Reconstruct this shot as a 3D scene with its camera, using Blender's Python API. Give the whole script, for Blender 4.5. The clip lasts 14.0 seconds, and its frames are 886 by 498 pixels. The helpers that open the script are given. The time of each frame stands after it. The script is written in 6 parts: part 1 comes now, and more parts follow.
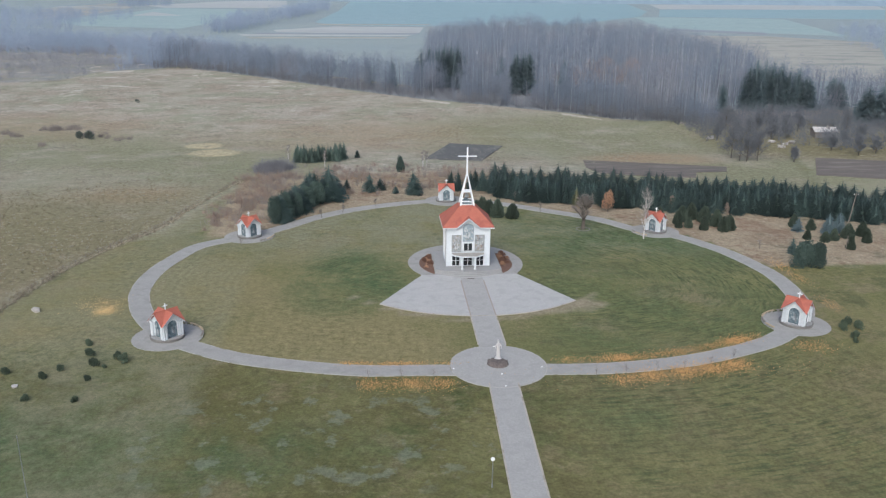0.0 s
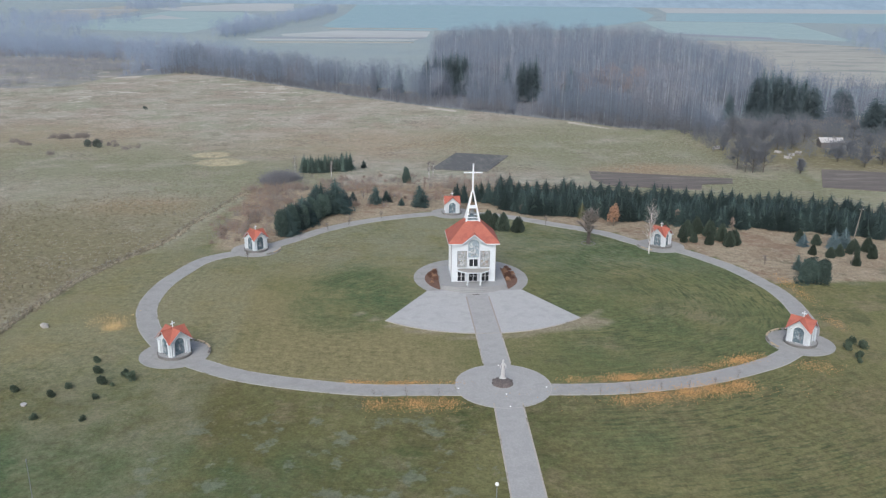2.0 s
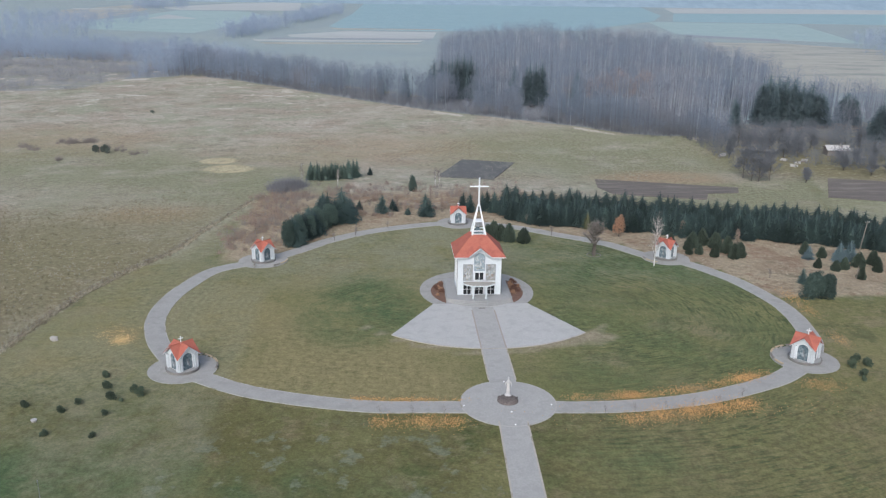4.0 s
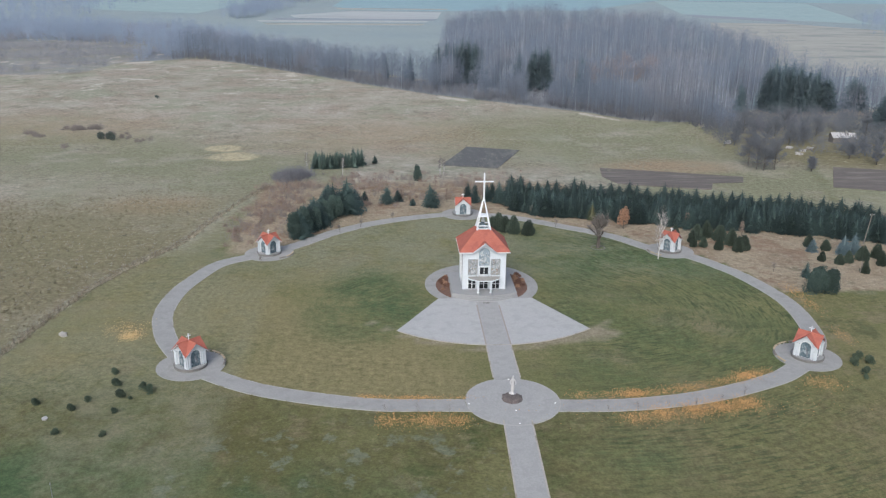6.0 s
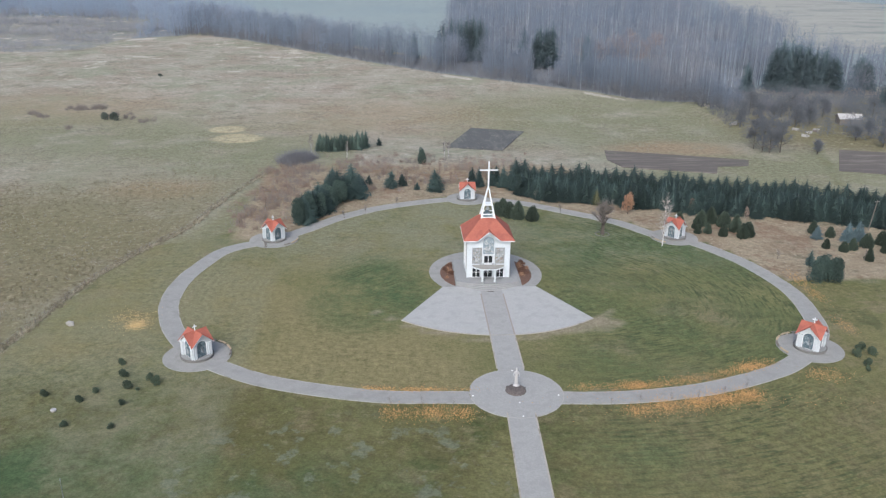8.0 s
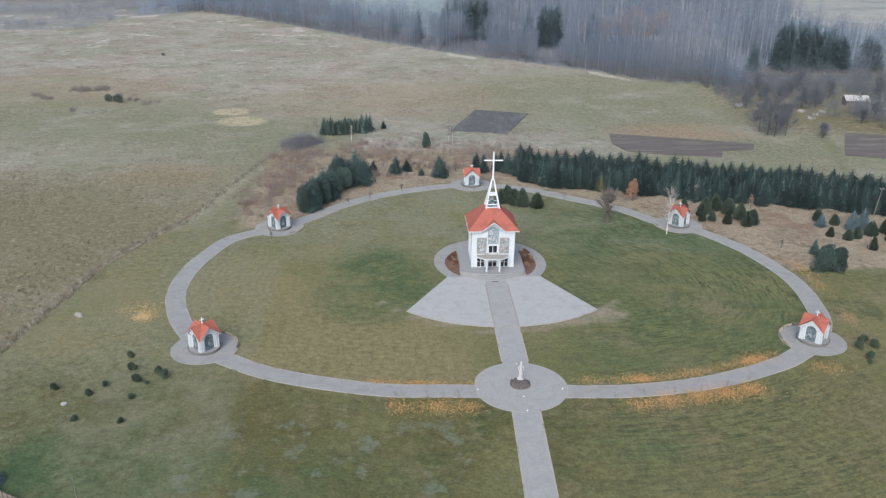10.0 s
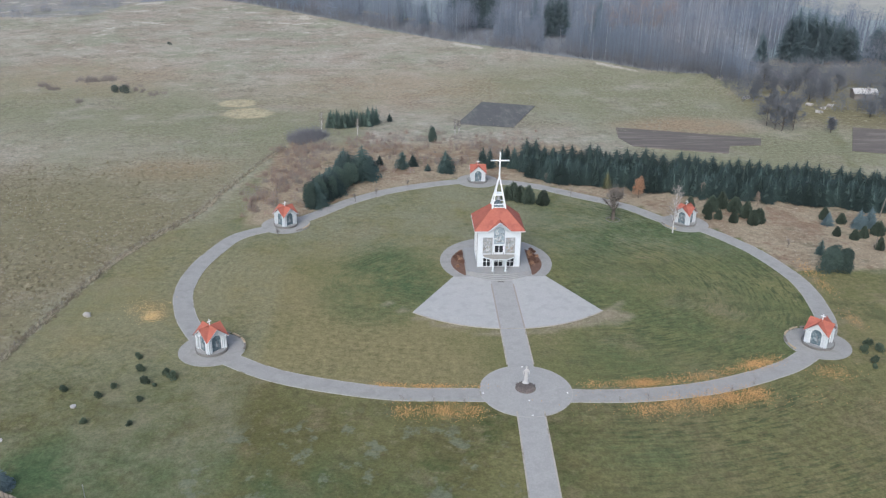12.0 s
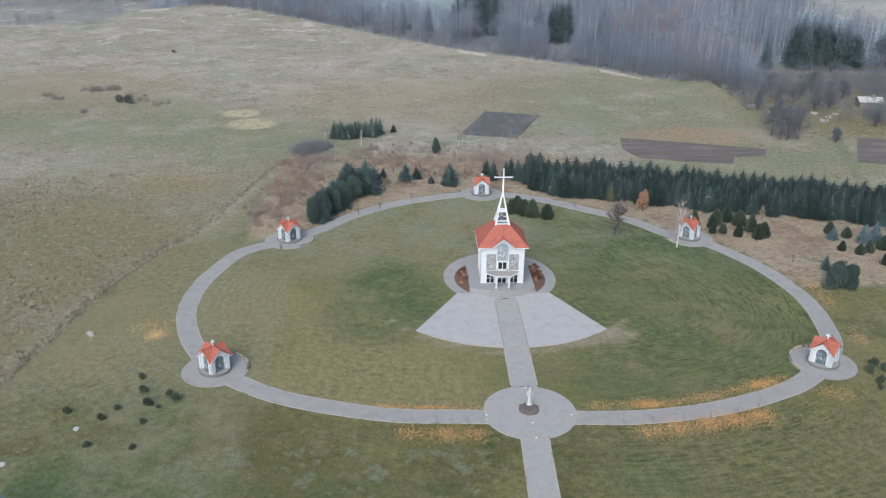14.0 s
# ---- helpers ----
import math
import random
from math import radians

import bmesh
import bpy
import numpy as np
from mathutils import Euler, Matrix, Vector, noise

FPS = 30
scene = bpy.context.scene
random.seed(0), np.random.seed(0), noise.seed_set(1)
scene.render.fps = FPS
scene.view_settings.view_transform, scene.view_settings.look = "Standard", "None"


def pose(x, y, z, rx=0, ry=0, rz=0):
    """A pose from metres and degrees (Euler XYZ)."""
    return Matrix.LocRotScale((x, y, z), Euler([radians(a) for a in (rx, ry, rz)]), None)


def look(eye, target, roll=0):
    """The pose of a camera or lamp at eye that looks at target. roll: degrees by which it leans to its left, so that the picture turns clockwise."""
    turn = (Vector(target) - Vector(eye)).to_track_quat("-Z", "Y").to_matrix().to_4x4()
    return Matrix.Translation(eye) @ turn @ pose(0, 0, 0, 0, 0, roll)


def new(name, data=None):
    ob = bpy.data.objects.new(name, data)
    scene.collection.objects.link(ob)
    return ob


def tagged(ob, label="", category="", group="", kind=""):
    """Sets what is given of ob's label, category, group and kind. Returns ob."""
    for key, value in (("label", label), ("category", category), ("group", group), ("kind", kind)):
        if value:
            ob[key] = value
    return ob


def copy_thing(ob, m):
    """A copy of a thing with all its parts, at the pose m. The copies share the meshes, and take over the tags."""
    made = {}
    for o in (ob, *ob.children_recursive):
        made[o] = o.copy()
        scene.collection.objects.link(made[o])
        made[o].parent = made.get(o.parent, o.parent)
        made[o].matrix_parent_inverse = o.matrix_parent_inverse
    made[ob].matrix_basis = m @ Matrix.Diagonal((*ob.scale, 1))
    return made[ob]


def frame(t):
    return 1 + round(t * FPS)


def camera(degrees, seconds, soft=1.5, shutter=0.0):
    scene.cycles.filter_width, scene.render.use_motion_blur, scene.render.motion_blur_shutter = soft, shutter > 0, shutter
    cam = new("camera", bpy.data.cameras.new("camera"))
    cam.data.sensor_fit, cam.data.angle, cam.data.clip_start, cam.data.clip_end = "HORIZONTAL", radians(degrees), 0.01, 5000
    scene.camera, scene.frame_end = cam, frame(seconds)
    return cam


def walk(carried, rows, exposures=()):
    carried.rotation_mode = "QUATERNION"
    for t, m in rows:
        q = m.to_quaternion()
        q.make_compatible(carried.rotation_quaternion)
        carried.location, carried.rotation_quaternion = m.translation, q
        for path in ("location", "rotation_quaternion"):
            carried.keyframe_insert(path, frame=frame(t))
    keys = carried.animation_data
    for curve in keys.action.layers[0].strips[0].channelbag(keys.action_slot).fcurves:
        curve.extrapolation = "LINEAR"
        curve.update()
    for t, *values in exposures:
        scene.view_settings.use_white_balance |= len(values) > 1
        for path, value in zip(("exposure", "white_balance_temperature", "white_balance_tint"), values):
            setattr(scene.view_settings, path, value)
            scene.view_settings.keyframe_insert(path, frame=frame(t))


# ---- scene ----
# The world's origin is the statue; y runs along the chapel's axis.
cam = camera(55.6, 14.0, 1.3)
EXPOSURE = 0.52
PATH = [
    (0, (-16.668, -107.287, 50.46), (-16.512, -105.383, 49.866), 0.6),
    (0.5, (-16.631, -107.243, 51.011), (-16.479, -105.338, 50.419), 0.6),
    (1, (-16.681, -107.227, 51.68), (-16.533, -105.322, 51.089), 0.6),
    (1.5, (-16.682, -107.22, 52.377), (-16.537, -105.314, 51.787), 0.7),
    (2, (-16.63, -107.207, 53.078), (-16.488, -105.301, 52.489), 0.7),
    (2.5, (-16.654, -107.271, 53.728), (-16.516, -105.364, 53.141), 0.6),
    (3, (-16.699, -107.244, 54.35), (-16.564, -105.336, 53.766), 0.7),
    (5.5, (-16.923, -107.148, 58.329), (-16.801, -105.252, 57.704), 0.8),
    (6, (-16.985, -107.05, 58.935), (-16.866, -105.158, 58.296), 0.8),
    (6.5, (-16.997, -106.915, 59.61), (-16.881, -105.028, 58.957), 0.8),
    (7, (-17.027, -106.766, 60.316), (-16.912, -104.884, 59.648), 0.8),
    (7.5, (-17.038, -106.597, 60.999), (-16.926, -104.721, 60.315), 0.8),
    (8, (-17.045, -106.428, 61.671), (-16.936, -104.557, 60.973), 0.8),
    (8.5, (-17.057, -106.233, 62.302), (-16.95, -104.367, 61.59), 0.7),
    (11, (-17.4, -105.619, 66.373), (-17.307, -103.781, 65.589), 0.8),
    (11.5, (-17.424, -105.376, 66.992), (-17.335, -103.541, 66.2), 0.8),
    (12, (-17.412, -105.089, 67.675), (-17.325, -103.254, 66.883), 0.8),
    (12.5, (-17.327, -104.787, 68.36), (-17.244, -102.952, 67.568), 0.8),
    (13, (-17.264, -104.443, 69.038), (-17.183, -102.608, 68.246), 0.7),
    (13.5, (-17.194, -104.078, 69.685), (-17.116, -102.243, 68.894), 0.6),
    (14, (-17.164, -103.693, 70.214), (-17.088, -101.856, 69.425), 0.6),
]
walk(cam, [(t, look(eye, target, roll)) for t, eye, target, roll in PATH],
     [(t, EXPOSURE + e, k, 7) for t, e, k in ((0, -0.05, 5760), (2, -0.04, 5740), (3, -0.03, 5720), (5.5, -0.06, 5720), (6.5, -0.06, 5740), (7, 0.04, 5740), (8, 0.07, 5740), (8.5, 0.06, 5740), (11, 0.02, 5650), (14, 0.02, 5640))])

# ---- world, sun, exposure ----
world = bpy.data.worlds.new("overcast_sky")
scene.world = world
world.use_nodes = True
wn, wl = world.node_tree.nodes, world.node_tree.links
SUN_EL, SUN_ROT = radians(38), radians(200)
sky = wn.new("ShaderNodeTexSky")
sky.sky_type, sky.sun_disc, sky.sun_elevation, sky.sun_rotation = "NISHITA", False, SUN_EL, SUN_ROT
sky.dust_density, sky.air_density = 6.0, 1.0
grey_sky = wn.new("ShaderNodeHueSaturation")
grey_sky.inputs["Saturation"].default_value = 0.85
wl.new(sky.outputs[0], grey_sky.inputs["Color"])
wl.new(grey_sky.outputs[0], wn["Background"].inputs["Color"])
wn["Background"].inputs["Strength"].default_value = 0.12
sun = new("sun", bpy.data.lights.new("sun", "SUN"))
sun.data.energy, sun.data.angle, sun.data.color = 0.65, radians(45), (1.0, 0.98, 0.95)
sun.rotation_euler = Euler((radians(52), 0, radians(-20)))

# ---- materials ----


def mat(name, low, high, size=1.0, rough=0.8, bump=0.0, fine=8.0, metal=0.0, third=None, third_size=0.1, per_object=0.0, stretch=(1, 1, 1)):
    """A surface with two colours mixed at two scales, a third in patches, and fine relief. Sizes in metres."""
    m = bpy.data.materials.new(name)
    m.use_nodes = True
    n, l = m.node_tree.nodes, m.node_tree.links
    b = n["Principled BSDF"]
    b.inputs["Roughness"].default_value, b.inputs["Metallic"].default_value = rough, metal
    b.inputs["Specular IOR Level"].default_value = 0.3
    where = n.new("ShaderNodeNewGeometry")
    scale = n.new("ShaderNodeVectorMath")
    scale.operation = "MULTIPLY"
    scale.inputs[1].default_value = stretch
    l.new(where.outputs["Position"], scale.inputs[0])

    def grain(freq, detail):
        t = n.new("ShaderNodeTexNoise")
        t.inputs["Scale"].default_value, t.inputs["Detail"].default_value = freq, detail
        t.inputs["Roughness"].default_value = 0.65
        l.new(scale.outputs[0], t.inputs["Vector"])
        return t.outputs[0]

    def blend(fac, a, c, sharp=0.0):
        r = n.new("ShaderNodeMapRange")
        r.inputs["From Min"].default_value, r.inputs["From Max"].default_value = 0.3 + sharp, 0.7 - sharp * 0.3
        l.new(fac, r.inputs["Value"])
        x = n.new("ShaderNodeMix")
        x.data_type = "RGBA"
        l.new(r.outputs[0], x.inputs[0])
        for socket, value in ((x.inputs[6], a), (x.inputs[7], c)):
            if isinstance(value, tuple):
                socket.default_value = (*value, 1)
            else:
                l.new(value, socket)
        return x.outputs[2]

    coarse, tiny = grain(1 / size, 5), grain(fine / size, 6)
    colour = blend(coarse, low, high)
    mid = tuple((p + q) / 2 for p, q in zip(low, high))
    colour2 = blend(tiny, tuple(c * 0.75 for c in mid), tuple(c * 1.2 for c in mid))
    x = n.new("ShaderNodeMix")
    x.data_type = "RGBA"
    x.inputs[0].default_value = 0.45
    l.new(colour, x.inputs[6]), l.new(colour2, x.inputs[7])
    out = x.outputs[2]
    if third:
        out = blend(grain(third_size, 4), out, third, 0.22)
    if per_object:
        info, hsv = n.new("ShaderNodeObjectInfo"), n.new("ShaderNodeHueSaturation")
        r = n.new("ShaderNodeMapRange")
        r.inputs["To Min"].default_value, r.inputs["To Max"].default_value = 1 - per_object, 1 + per_object
        l.new(info.outputs["Random"], r.inputs["Value"])
        l.new(r.outputs[0], hsv.inputs["Value"]), l.new(out, hsv.inputs["Color"])
        out = hsv.outputs[0]
    l.new(out, b.inputs["Base Color"])
    if bump:
        k = n.new("ShaderNodeBump")
        k.inputs["Strength"].default_value, k.inputs["Distance"].default_value = bump, 0.05 * size
        l.new(tiny, k.inputs["Height"]), l.new(k.outputs[0], b.inputs["Normal"])
    return m


def ground_material():
    """Grass, meadow, litter and soil, mixed by the ground's own zones and broken up by noise."""
    m = bpy.data.materials.new("grassland")
    m.use_nodes = True
    n, l = m.node_tree.nodes, m.node_tree.links
    b = n["Principled BSDF"]
    b.inputs["Roughness"].default_value, b.inputs["Specular IOR Level"].default_value = 0.95, 0.1
    where = n.new("ShaderNodeNewGeometry").outputs["Position"]

    def noise_at(freq, detail=5, rough=0.6, sx=1.0, sy=1.0, turn=0.0):
        v = n.new("ShaderNodeMapping")
        v.inputs["Scale"].default_value = (sx, sy, 1)
        if turn:
            spin = n.new("ShaderNodeVectorRotate")
            spin.rotation_type = "Z_AXIS"
            spin.inputs["Angle"].default_value = turn
            l.new(where, spin.inputs["Vector"]), l.new(spin.outputs[0], v.inputs["Vector"])
        else:
            l.new(where, v.inputs["Vector"])
        t = n.new("ShaderNodeTexNoise")
        t.inputs["Scale"].default_value, t.inputs["Detail"].default_value, t.inputs["Roughness"].default_value = freq, detail, rough
        l.new(v.outputs[0], t.inputs["Vector"])
        return t.outputs[0]

    def ramp(v, lo, hi):
        r = n.new("ShaderNodeMapRange")
        r.interpolation_type = "SMOOTHSTEP"
        r.inputs["From Min"].default_value, r.inputs["From Max"].default_value = lo, hi
        l.new(v, r.inputs["Value"])
        return r.outputs[0]

    def mixc(f, a, c):
        x = n.new("ShaderNodeMix")
        x.data_type = "RGBA"
        if isinstance(f, float):
            x.inputs[0].default_value = f
        else:
            l.new(f, x.inputs[0])
        for socket, value in ((x.inputs[6], a), (x.inputs[7], c)):
            if isinstance(value, tuple):
                socket.default_value = (*value, 1)
            else:
                l.new(value, socket)
        return x.outputs[2]

    def zone(name, wobble=0.35):
        a = n.new("ShaderNodeAttribute")
        a.attribute_name = name
        k = n.new("ShaderNodeMath")
        k.operation = "MULTIPLY_ADD"
        l.new(edge, k.inputs[0])
        k.inputs[1].default_value = wobble * 2
        s = n.new("ShaderNodeMath")
        s.operation = "SUBTRACT"
        l.new(a.outputs["Fac"], s.inputs[0])
        s.inputs[1].default_value = wobble
        l.new(s.outputs[0], k.inputs[2])
        return ramp(k.outputs[0], 0.25, 0.75)

    def attr(name):
        a = n.new("ShaderNodeAttribute")
        a.attribute_name = name
        return a.outputs["Fac"]

    def calc(op, a, c, d=None):
        k = n.new("ShaderNodeMath")
        k.operation = op
        for socket, value in zip(k.inputs, (a, c, d)):
            if isinstance(value, (int, float)):
                socket.default_value = value
            elif value is not None:
                l.new(value, socket)
        return k.outputs[0]

    def tint(colour, fac, a, c, strength=1.0):
        """Multiplies the colour by a tint that runs from a to c."""
        x = n.new("ShaderNodeMix")
        x.data_type, x.blend_type = "RGBA", "MULTIPLY"
        if isinstance(strength, float):
            x.inputs[0].default_value = strength
        else:
            l.new(strength, x.inputs[0])
        l.new(colour, x.inputs[6]), l.new(mixc(fac, (a, a, a), (c, c, c)), x.inputs[7])
        return x.outputs[2]

    edge = noise_at(0.12, 6, 0.7)
    broad, patch, tuft, fine = noise_at(0.022, 4), noise_at(0.11, 5), noise_at(0.85, 6, 0.74), noise_at(2.6, 5, 0.75)
    # mown rows that follow the ring; dashes paint uncut grass and its shadow lines dark
    gap, mow = attr("ring_gap"), attr("mow")
    axes, cells = n.new("ShaderNodeSeparateXYZ"), n.new("ShaderNodeCombineXYZ")
    l.new(where, axes.inputs[0])
    l.new(calc("MULTIPLY", axes.outputs[0], 0.3), cells.inputs[0]), l.new(calc("MULTIPLY", axes.outputs[1], 0.3), cells.inputs[1])
    l.new(calc("MULTIPLY", gap, 1.9), cells.inputs[2])
    rows = n.new("ShaderNodeTexNoise")
    rows.inputs["Scale"].default_value, rows.inputs["Detail"].default_value, rows.inputs["Roughness"].default_value = 1.0, 5, 0.62
    l.new(cells.outputs[0], rows.inputs["Vector"])
    swath = calc("SINE", calc("ADD", calc("MULTIPLY", gap, 4.6), calc("MULTIPLY", noise_at(0.12, 4), 7.0)), 0.0)
    thin = ramp(noise_at(0.045, 5, 0.65), 0.36, 0.62)

    lawn = mixc(ramp(broad, 0.35, 0.65), LAWN_A, LAWN_B)
    lawn = mixc(ramp(noise_at(0.055, 7, 0.66), 0.4, 0.66), lawn, LAWN_C)
    lawn = mixc(calc("MULTIPLY", ramp(noise_at(0.11, 8, 0.74), 0.48, 0.62), 0.7), lawn, LAWN_D)
    lawn = mixc(calc("MULTIPLY", ramp(noise_at(0.06, 8, 0.74), 0.5, 0.62), 0.7), lawn, (0.222, 0.185, 0.112))
    lawn = mixc(calc("MULTIPLY", attr("dry"), ramp(noise_at(0.05, 6, 0.7), 0.28, 0.58)), lawn, DRY)
    lawn = mixc(calc("MULTIPLY", attr("front"), ramp(noise_at(0.06, 7, 0.75), 0.3, 0.62)), lawn, FRONT)
    for freq, lo, hi, strong, colour in ((0.045, 0.48, 0.6, 0.75, (0.076, 0.1, 0.038)), (0.08, 0.5, 0.62, 0.8, (0.2, 0.162, 0.095)), (0.2, 0.53, 0.64, 0.7, (0.09, 0.085, 0.04)), (0.45, 0.55, 0.66, 0.6, (0.22, 0.19, 0.115))):
        lawn = mixc(calc("MULTIPLY", attr("front"), calc("MULTIPLY", ramp(noise_at(freq, 8, 0.7), lo, hi), strong)), lawn, colour)
    green = calc("MULTIPLY", attr("green"), ramp(noise_at(0.075, 8, 0.74), 0.34, 0.62))
    lawn = mixc(calc("MULTIPLY", attr("olive"), ramp(noise_at(0.08, 7, 0.7), 0.3, 0.6)), lawn, OLIVE_LAWN)
    lawn = mixc(green, lawn, LAWN_G)
    lawn = mixc(calc("MULTIPLY", calc("MULTIPLY", mow, thin), ramp(rows.outputs[0], 0.5, 0.6)), lawn, LAWN_D)
    lawn = mixc(calc("MULTIPLY", calc("MULTIPLY", mow, 0.6), ramp(calc("SUBTRACT", 1.0, rows.outputs[0]), 0.53, 0.64)), lawn, LAWN_B)
    lawn = tint(lawn, ramp(swath, -0.8, 0.8), 0.965, 1.03, calc("MULTIPLY", attr("swath"), thin))

    meadow = mixc(ramp(noise_at(0.014, 6, 0.62), 0.36, 0.62), MEADOW_A, MEADOW_B)
    meadow = mixc(ramp(noise_at(0.026, 7, 0.66), 0.44, 0.62), meadow, MEADOW_C)
    meadow = mixc(calc("MULTIPLY", ramp(noise_at(0.036, 7, 0.68), 0.47, 0.62), 0.8), meadow, MEADOW_E)
    meadow = mixc(calc("MULTIPLY", ramp(noise_at(0.13, 8, 0.75), 0.5, 0.62), 0.8), meadow, (0.225, 0.206, 0.158))
    meadow = mixc(calc("MULTIPLY", ramp(noise_at(0.17, 8, 0.75), 0.54, 0.64), 0.6), meadow, MEADOW_D)
    for name, colour, freq, lo, hi in (("olive", OLIVE, 0.045, 0.26, 0.54), ("rust", RUST, 0.06, 0.26, 0.54), ("sedge", SEDGE, 0.05, 0.26, 0.5)):
        meadow = mixc(calc("MULTIPLY", attr(name), ramp(noise_at(freq, 7, 0.7), lo, hi)), meadow, colour)
    tufty = calc("MULTIPLY", attr("sedge"), 0.9)
    meadow = mixc(calc("MULTIPLY", tufty, ramp(noise_at(0.4, 6, 0.7), 0.55, 0.66)), meadow, (0.34, 0.305, 0.205))
    meadow = mixc(calc("MULTIPLY", tufty, ramp(noise_at(0.3, 6, 0.7), 0.56, 0.68)), meadow, (0.14, 0.122, 0.085))
    litter = mixc(ramp(patch, 0.4, 0.65), LITTER_A, LITTER_B)
    litter = mixc(ramp(noise_at(0.7, 6, 0.75), 0.55, 0.66), litter, LITTER_C)
    litter = mixc(ramp(noise_at(0.08, 6, 0.72), 0.5, 0.64), litter, (0.235, 0.165, 0.115))
    litter = mixc(calc("MULTIPLY", ramp(noise_at(0.14, 7, 0.75), 0.55, 0.66), 0.7), litter, (0.165, 0.15, 0.1))

    turf = zone("lawn")
    colour = mixc(turf, meadow, lawn)
    colour = mixc(calc("MULTIPLY", attr("patchy"), calc("MULTIPLY", ramp(noise_at(0.24, 6, 0.62), 0.54, 0.62), 0.6)), colour, BARE)
    colour = mixc(zone("litter"), colour, litter)
    colour = mixc(zone("worn", 0.5), colour, WORN)
    colour = mixc(zone("pale", 0.5), colour, PALE)
    colour = mixc(calc("MULTIPLY", zone("straw", 0.4), ramp(noise_at(0.35, 6, 0.7), 0.25, 0.55)), colour, STRAW)
    # far pasture and wood floor: their blue-grey cast is haze put into the colour
    colour = mixc(zone("far"), colour, mixc(ramp(noise_at(0.006, 4), 0.35, 0.65), HAZY_PASTURE, (0.31, 0.352, 0.345)))
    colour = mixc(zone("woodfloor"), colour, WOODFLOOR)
    drift = calc("MULTIPLY", attr("drift"), ramp(noise_at(0.06, 7, 0.7), 0.57, 0.63))
    colour = mixc(drift, colour, PALE)
    # grain: tufts and blades, rougher on the meadow than on the mown lawn, and uneven over both
    uneven = calc("ADD", calc("MULTIPLY", ramp(noise_at(0.035, 4), 0.3, 0.7), 0.55), 0.3)
    amp = calc("MULTIPLY", uneven, calc("SUBTRACT", 1.0, calc("MULTIPLY", turf, 0.1)))
    colour = tint(colour, ramp(tuft, 0.3, 0.7), 0.58, 1.3, amp)
    colour = tint(colour, ramp(fine, 0.3, 0.7), 0.72, 1.25, 0.7)
    l.new(colour, b.inputs["Base Color"])
    k = n.new("ShaderNodeBump")
    k.inputs["Strength"].default_value, k.inputs["Distance"].default_value = 0.5, 0.25
    l.new(tuft, k.inputs["Height"]), l.new(k.outputs[0], b.inputs["Normal"])
    return m


LAWN_A, LAWN_B, LAWN_C, LAWN_D, LAWN_G = (0.139, 0.144, 0.062), (0.183, 0.175, 0.079), (0.208, 0.184, 0.093), (0.076, 0.096, 0.045), (0.08, 0.118, 0.054)
MEADOW_A, MEADOW_B, MEADOW_C, MEADOW_D, MEADOW_E = (0.345, 0.318, 0.252), (0.388, 0.345, 0.284), (0.29, 0.29, 0.214), (0.47, 0.43, 0.37), (0.315, 0.262, 0.208)
LITTER_A, LITTER_B, LITTER_C = (0.325, 0.268, 0.188), (0.27, 0.212, 0.147), (0.43, 0.37, 0.285)
OLIVE_LAWN = (0.226, 0.224, 0.148)
OLIVE, RUST, SEDGE = (0.226, 0.224, 0.138), (0.325, 0.245, 0.16), (0.2, 0.176, 0.1)
PALE, WOODFLOOR, HAZY_PASTURE, BARE = (0.5, 0.455, 0.38), (0.23, 0.24, 0.255), (0.285, 0.335, 0.34), (0.19, 0.2, 0.148)
DRY, WORN, FRONT, STRAW = (0.226, 0.198, 0.1), (0.272, 0.238, 0.166), (0.098, 0.094, 0.034), (0.47, 0.4, 0.26)

M_GROUND = ground_material()
M_PAVE = mat("grey_paving", (0.32, 0.314, 0.3), (0.392, 0.382, 0.366), 3.0, 0.9, 0.2, 12, third=(0.325, 0.318, 0.304), third_size=0.6)
M_PAVE_FAN = mat("light_grey_paving", (0.385, 0.382, 0.37), (0.445, 0.438, 0.424), 3.0, 0.9, 0.2, 12, third=(0.37, 0.365, 0.353), third_size=0.5)
M_PAVE_RING = mat("path_paving", (0.28, 0.273, 0.26), (0.362, 0.352, 0.336), 2.5, 0.9, 0.2, 12, third=(0.28, 0.273, 0.258), third_size=0.5)
M_KERB = mat("tan_kerb", (0.36, 0.325, 0.285), (0.45, 0.41, 0.36), 0.8, 0.9, third=(0.25, 0.22, 0.17), third_size=0.35)
M_KERB_GREY = mat("grey_kerb", (0.34, 0.325, 0.3), (0.43, 0.41, 0.385), 0.8, 0.9, third=(0.22, 0.2, 0.15), third_size=0.35)
M_SEAM = mat("brown_paver_seam", (0.29, 0.25, 0.225), (0.36, 0.31, 0.275), 0.8, 0.9)
M_WHITE = mat("white_plaster", (0.54, 0.575, 0.61), (0.615, 0.645, 0.675), 1.5, 0.7, 0.05)
M_STEEL = mat("white_painted_steel", (0.68, 0.705, 0.73), (0.76, 0.78, 0.8), 1.0, 0.45)
M_ROOF = mat("orange_clay_tiles", (0.325, 0.1, 0.07), (0.4, 0.136, 0.096), 0.9, 0.75, 0.5, 6, third=(0.295, 0.096, 0.071), third_size=0.5)
M_GLASS = mat("dark_glazing", (0.02, 0.022, 0.026), (0.035, 0.038, 0.042), 1.0, 0.12)
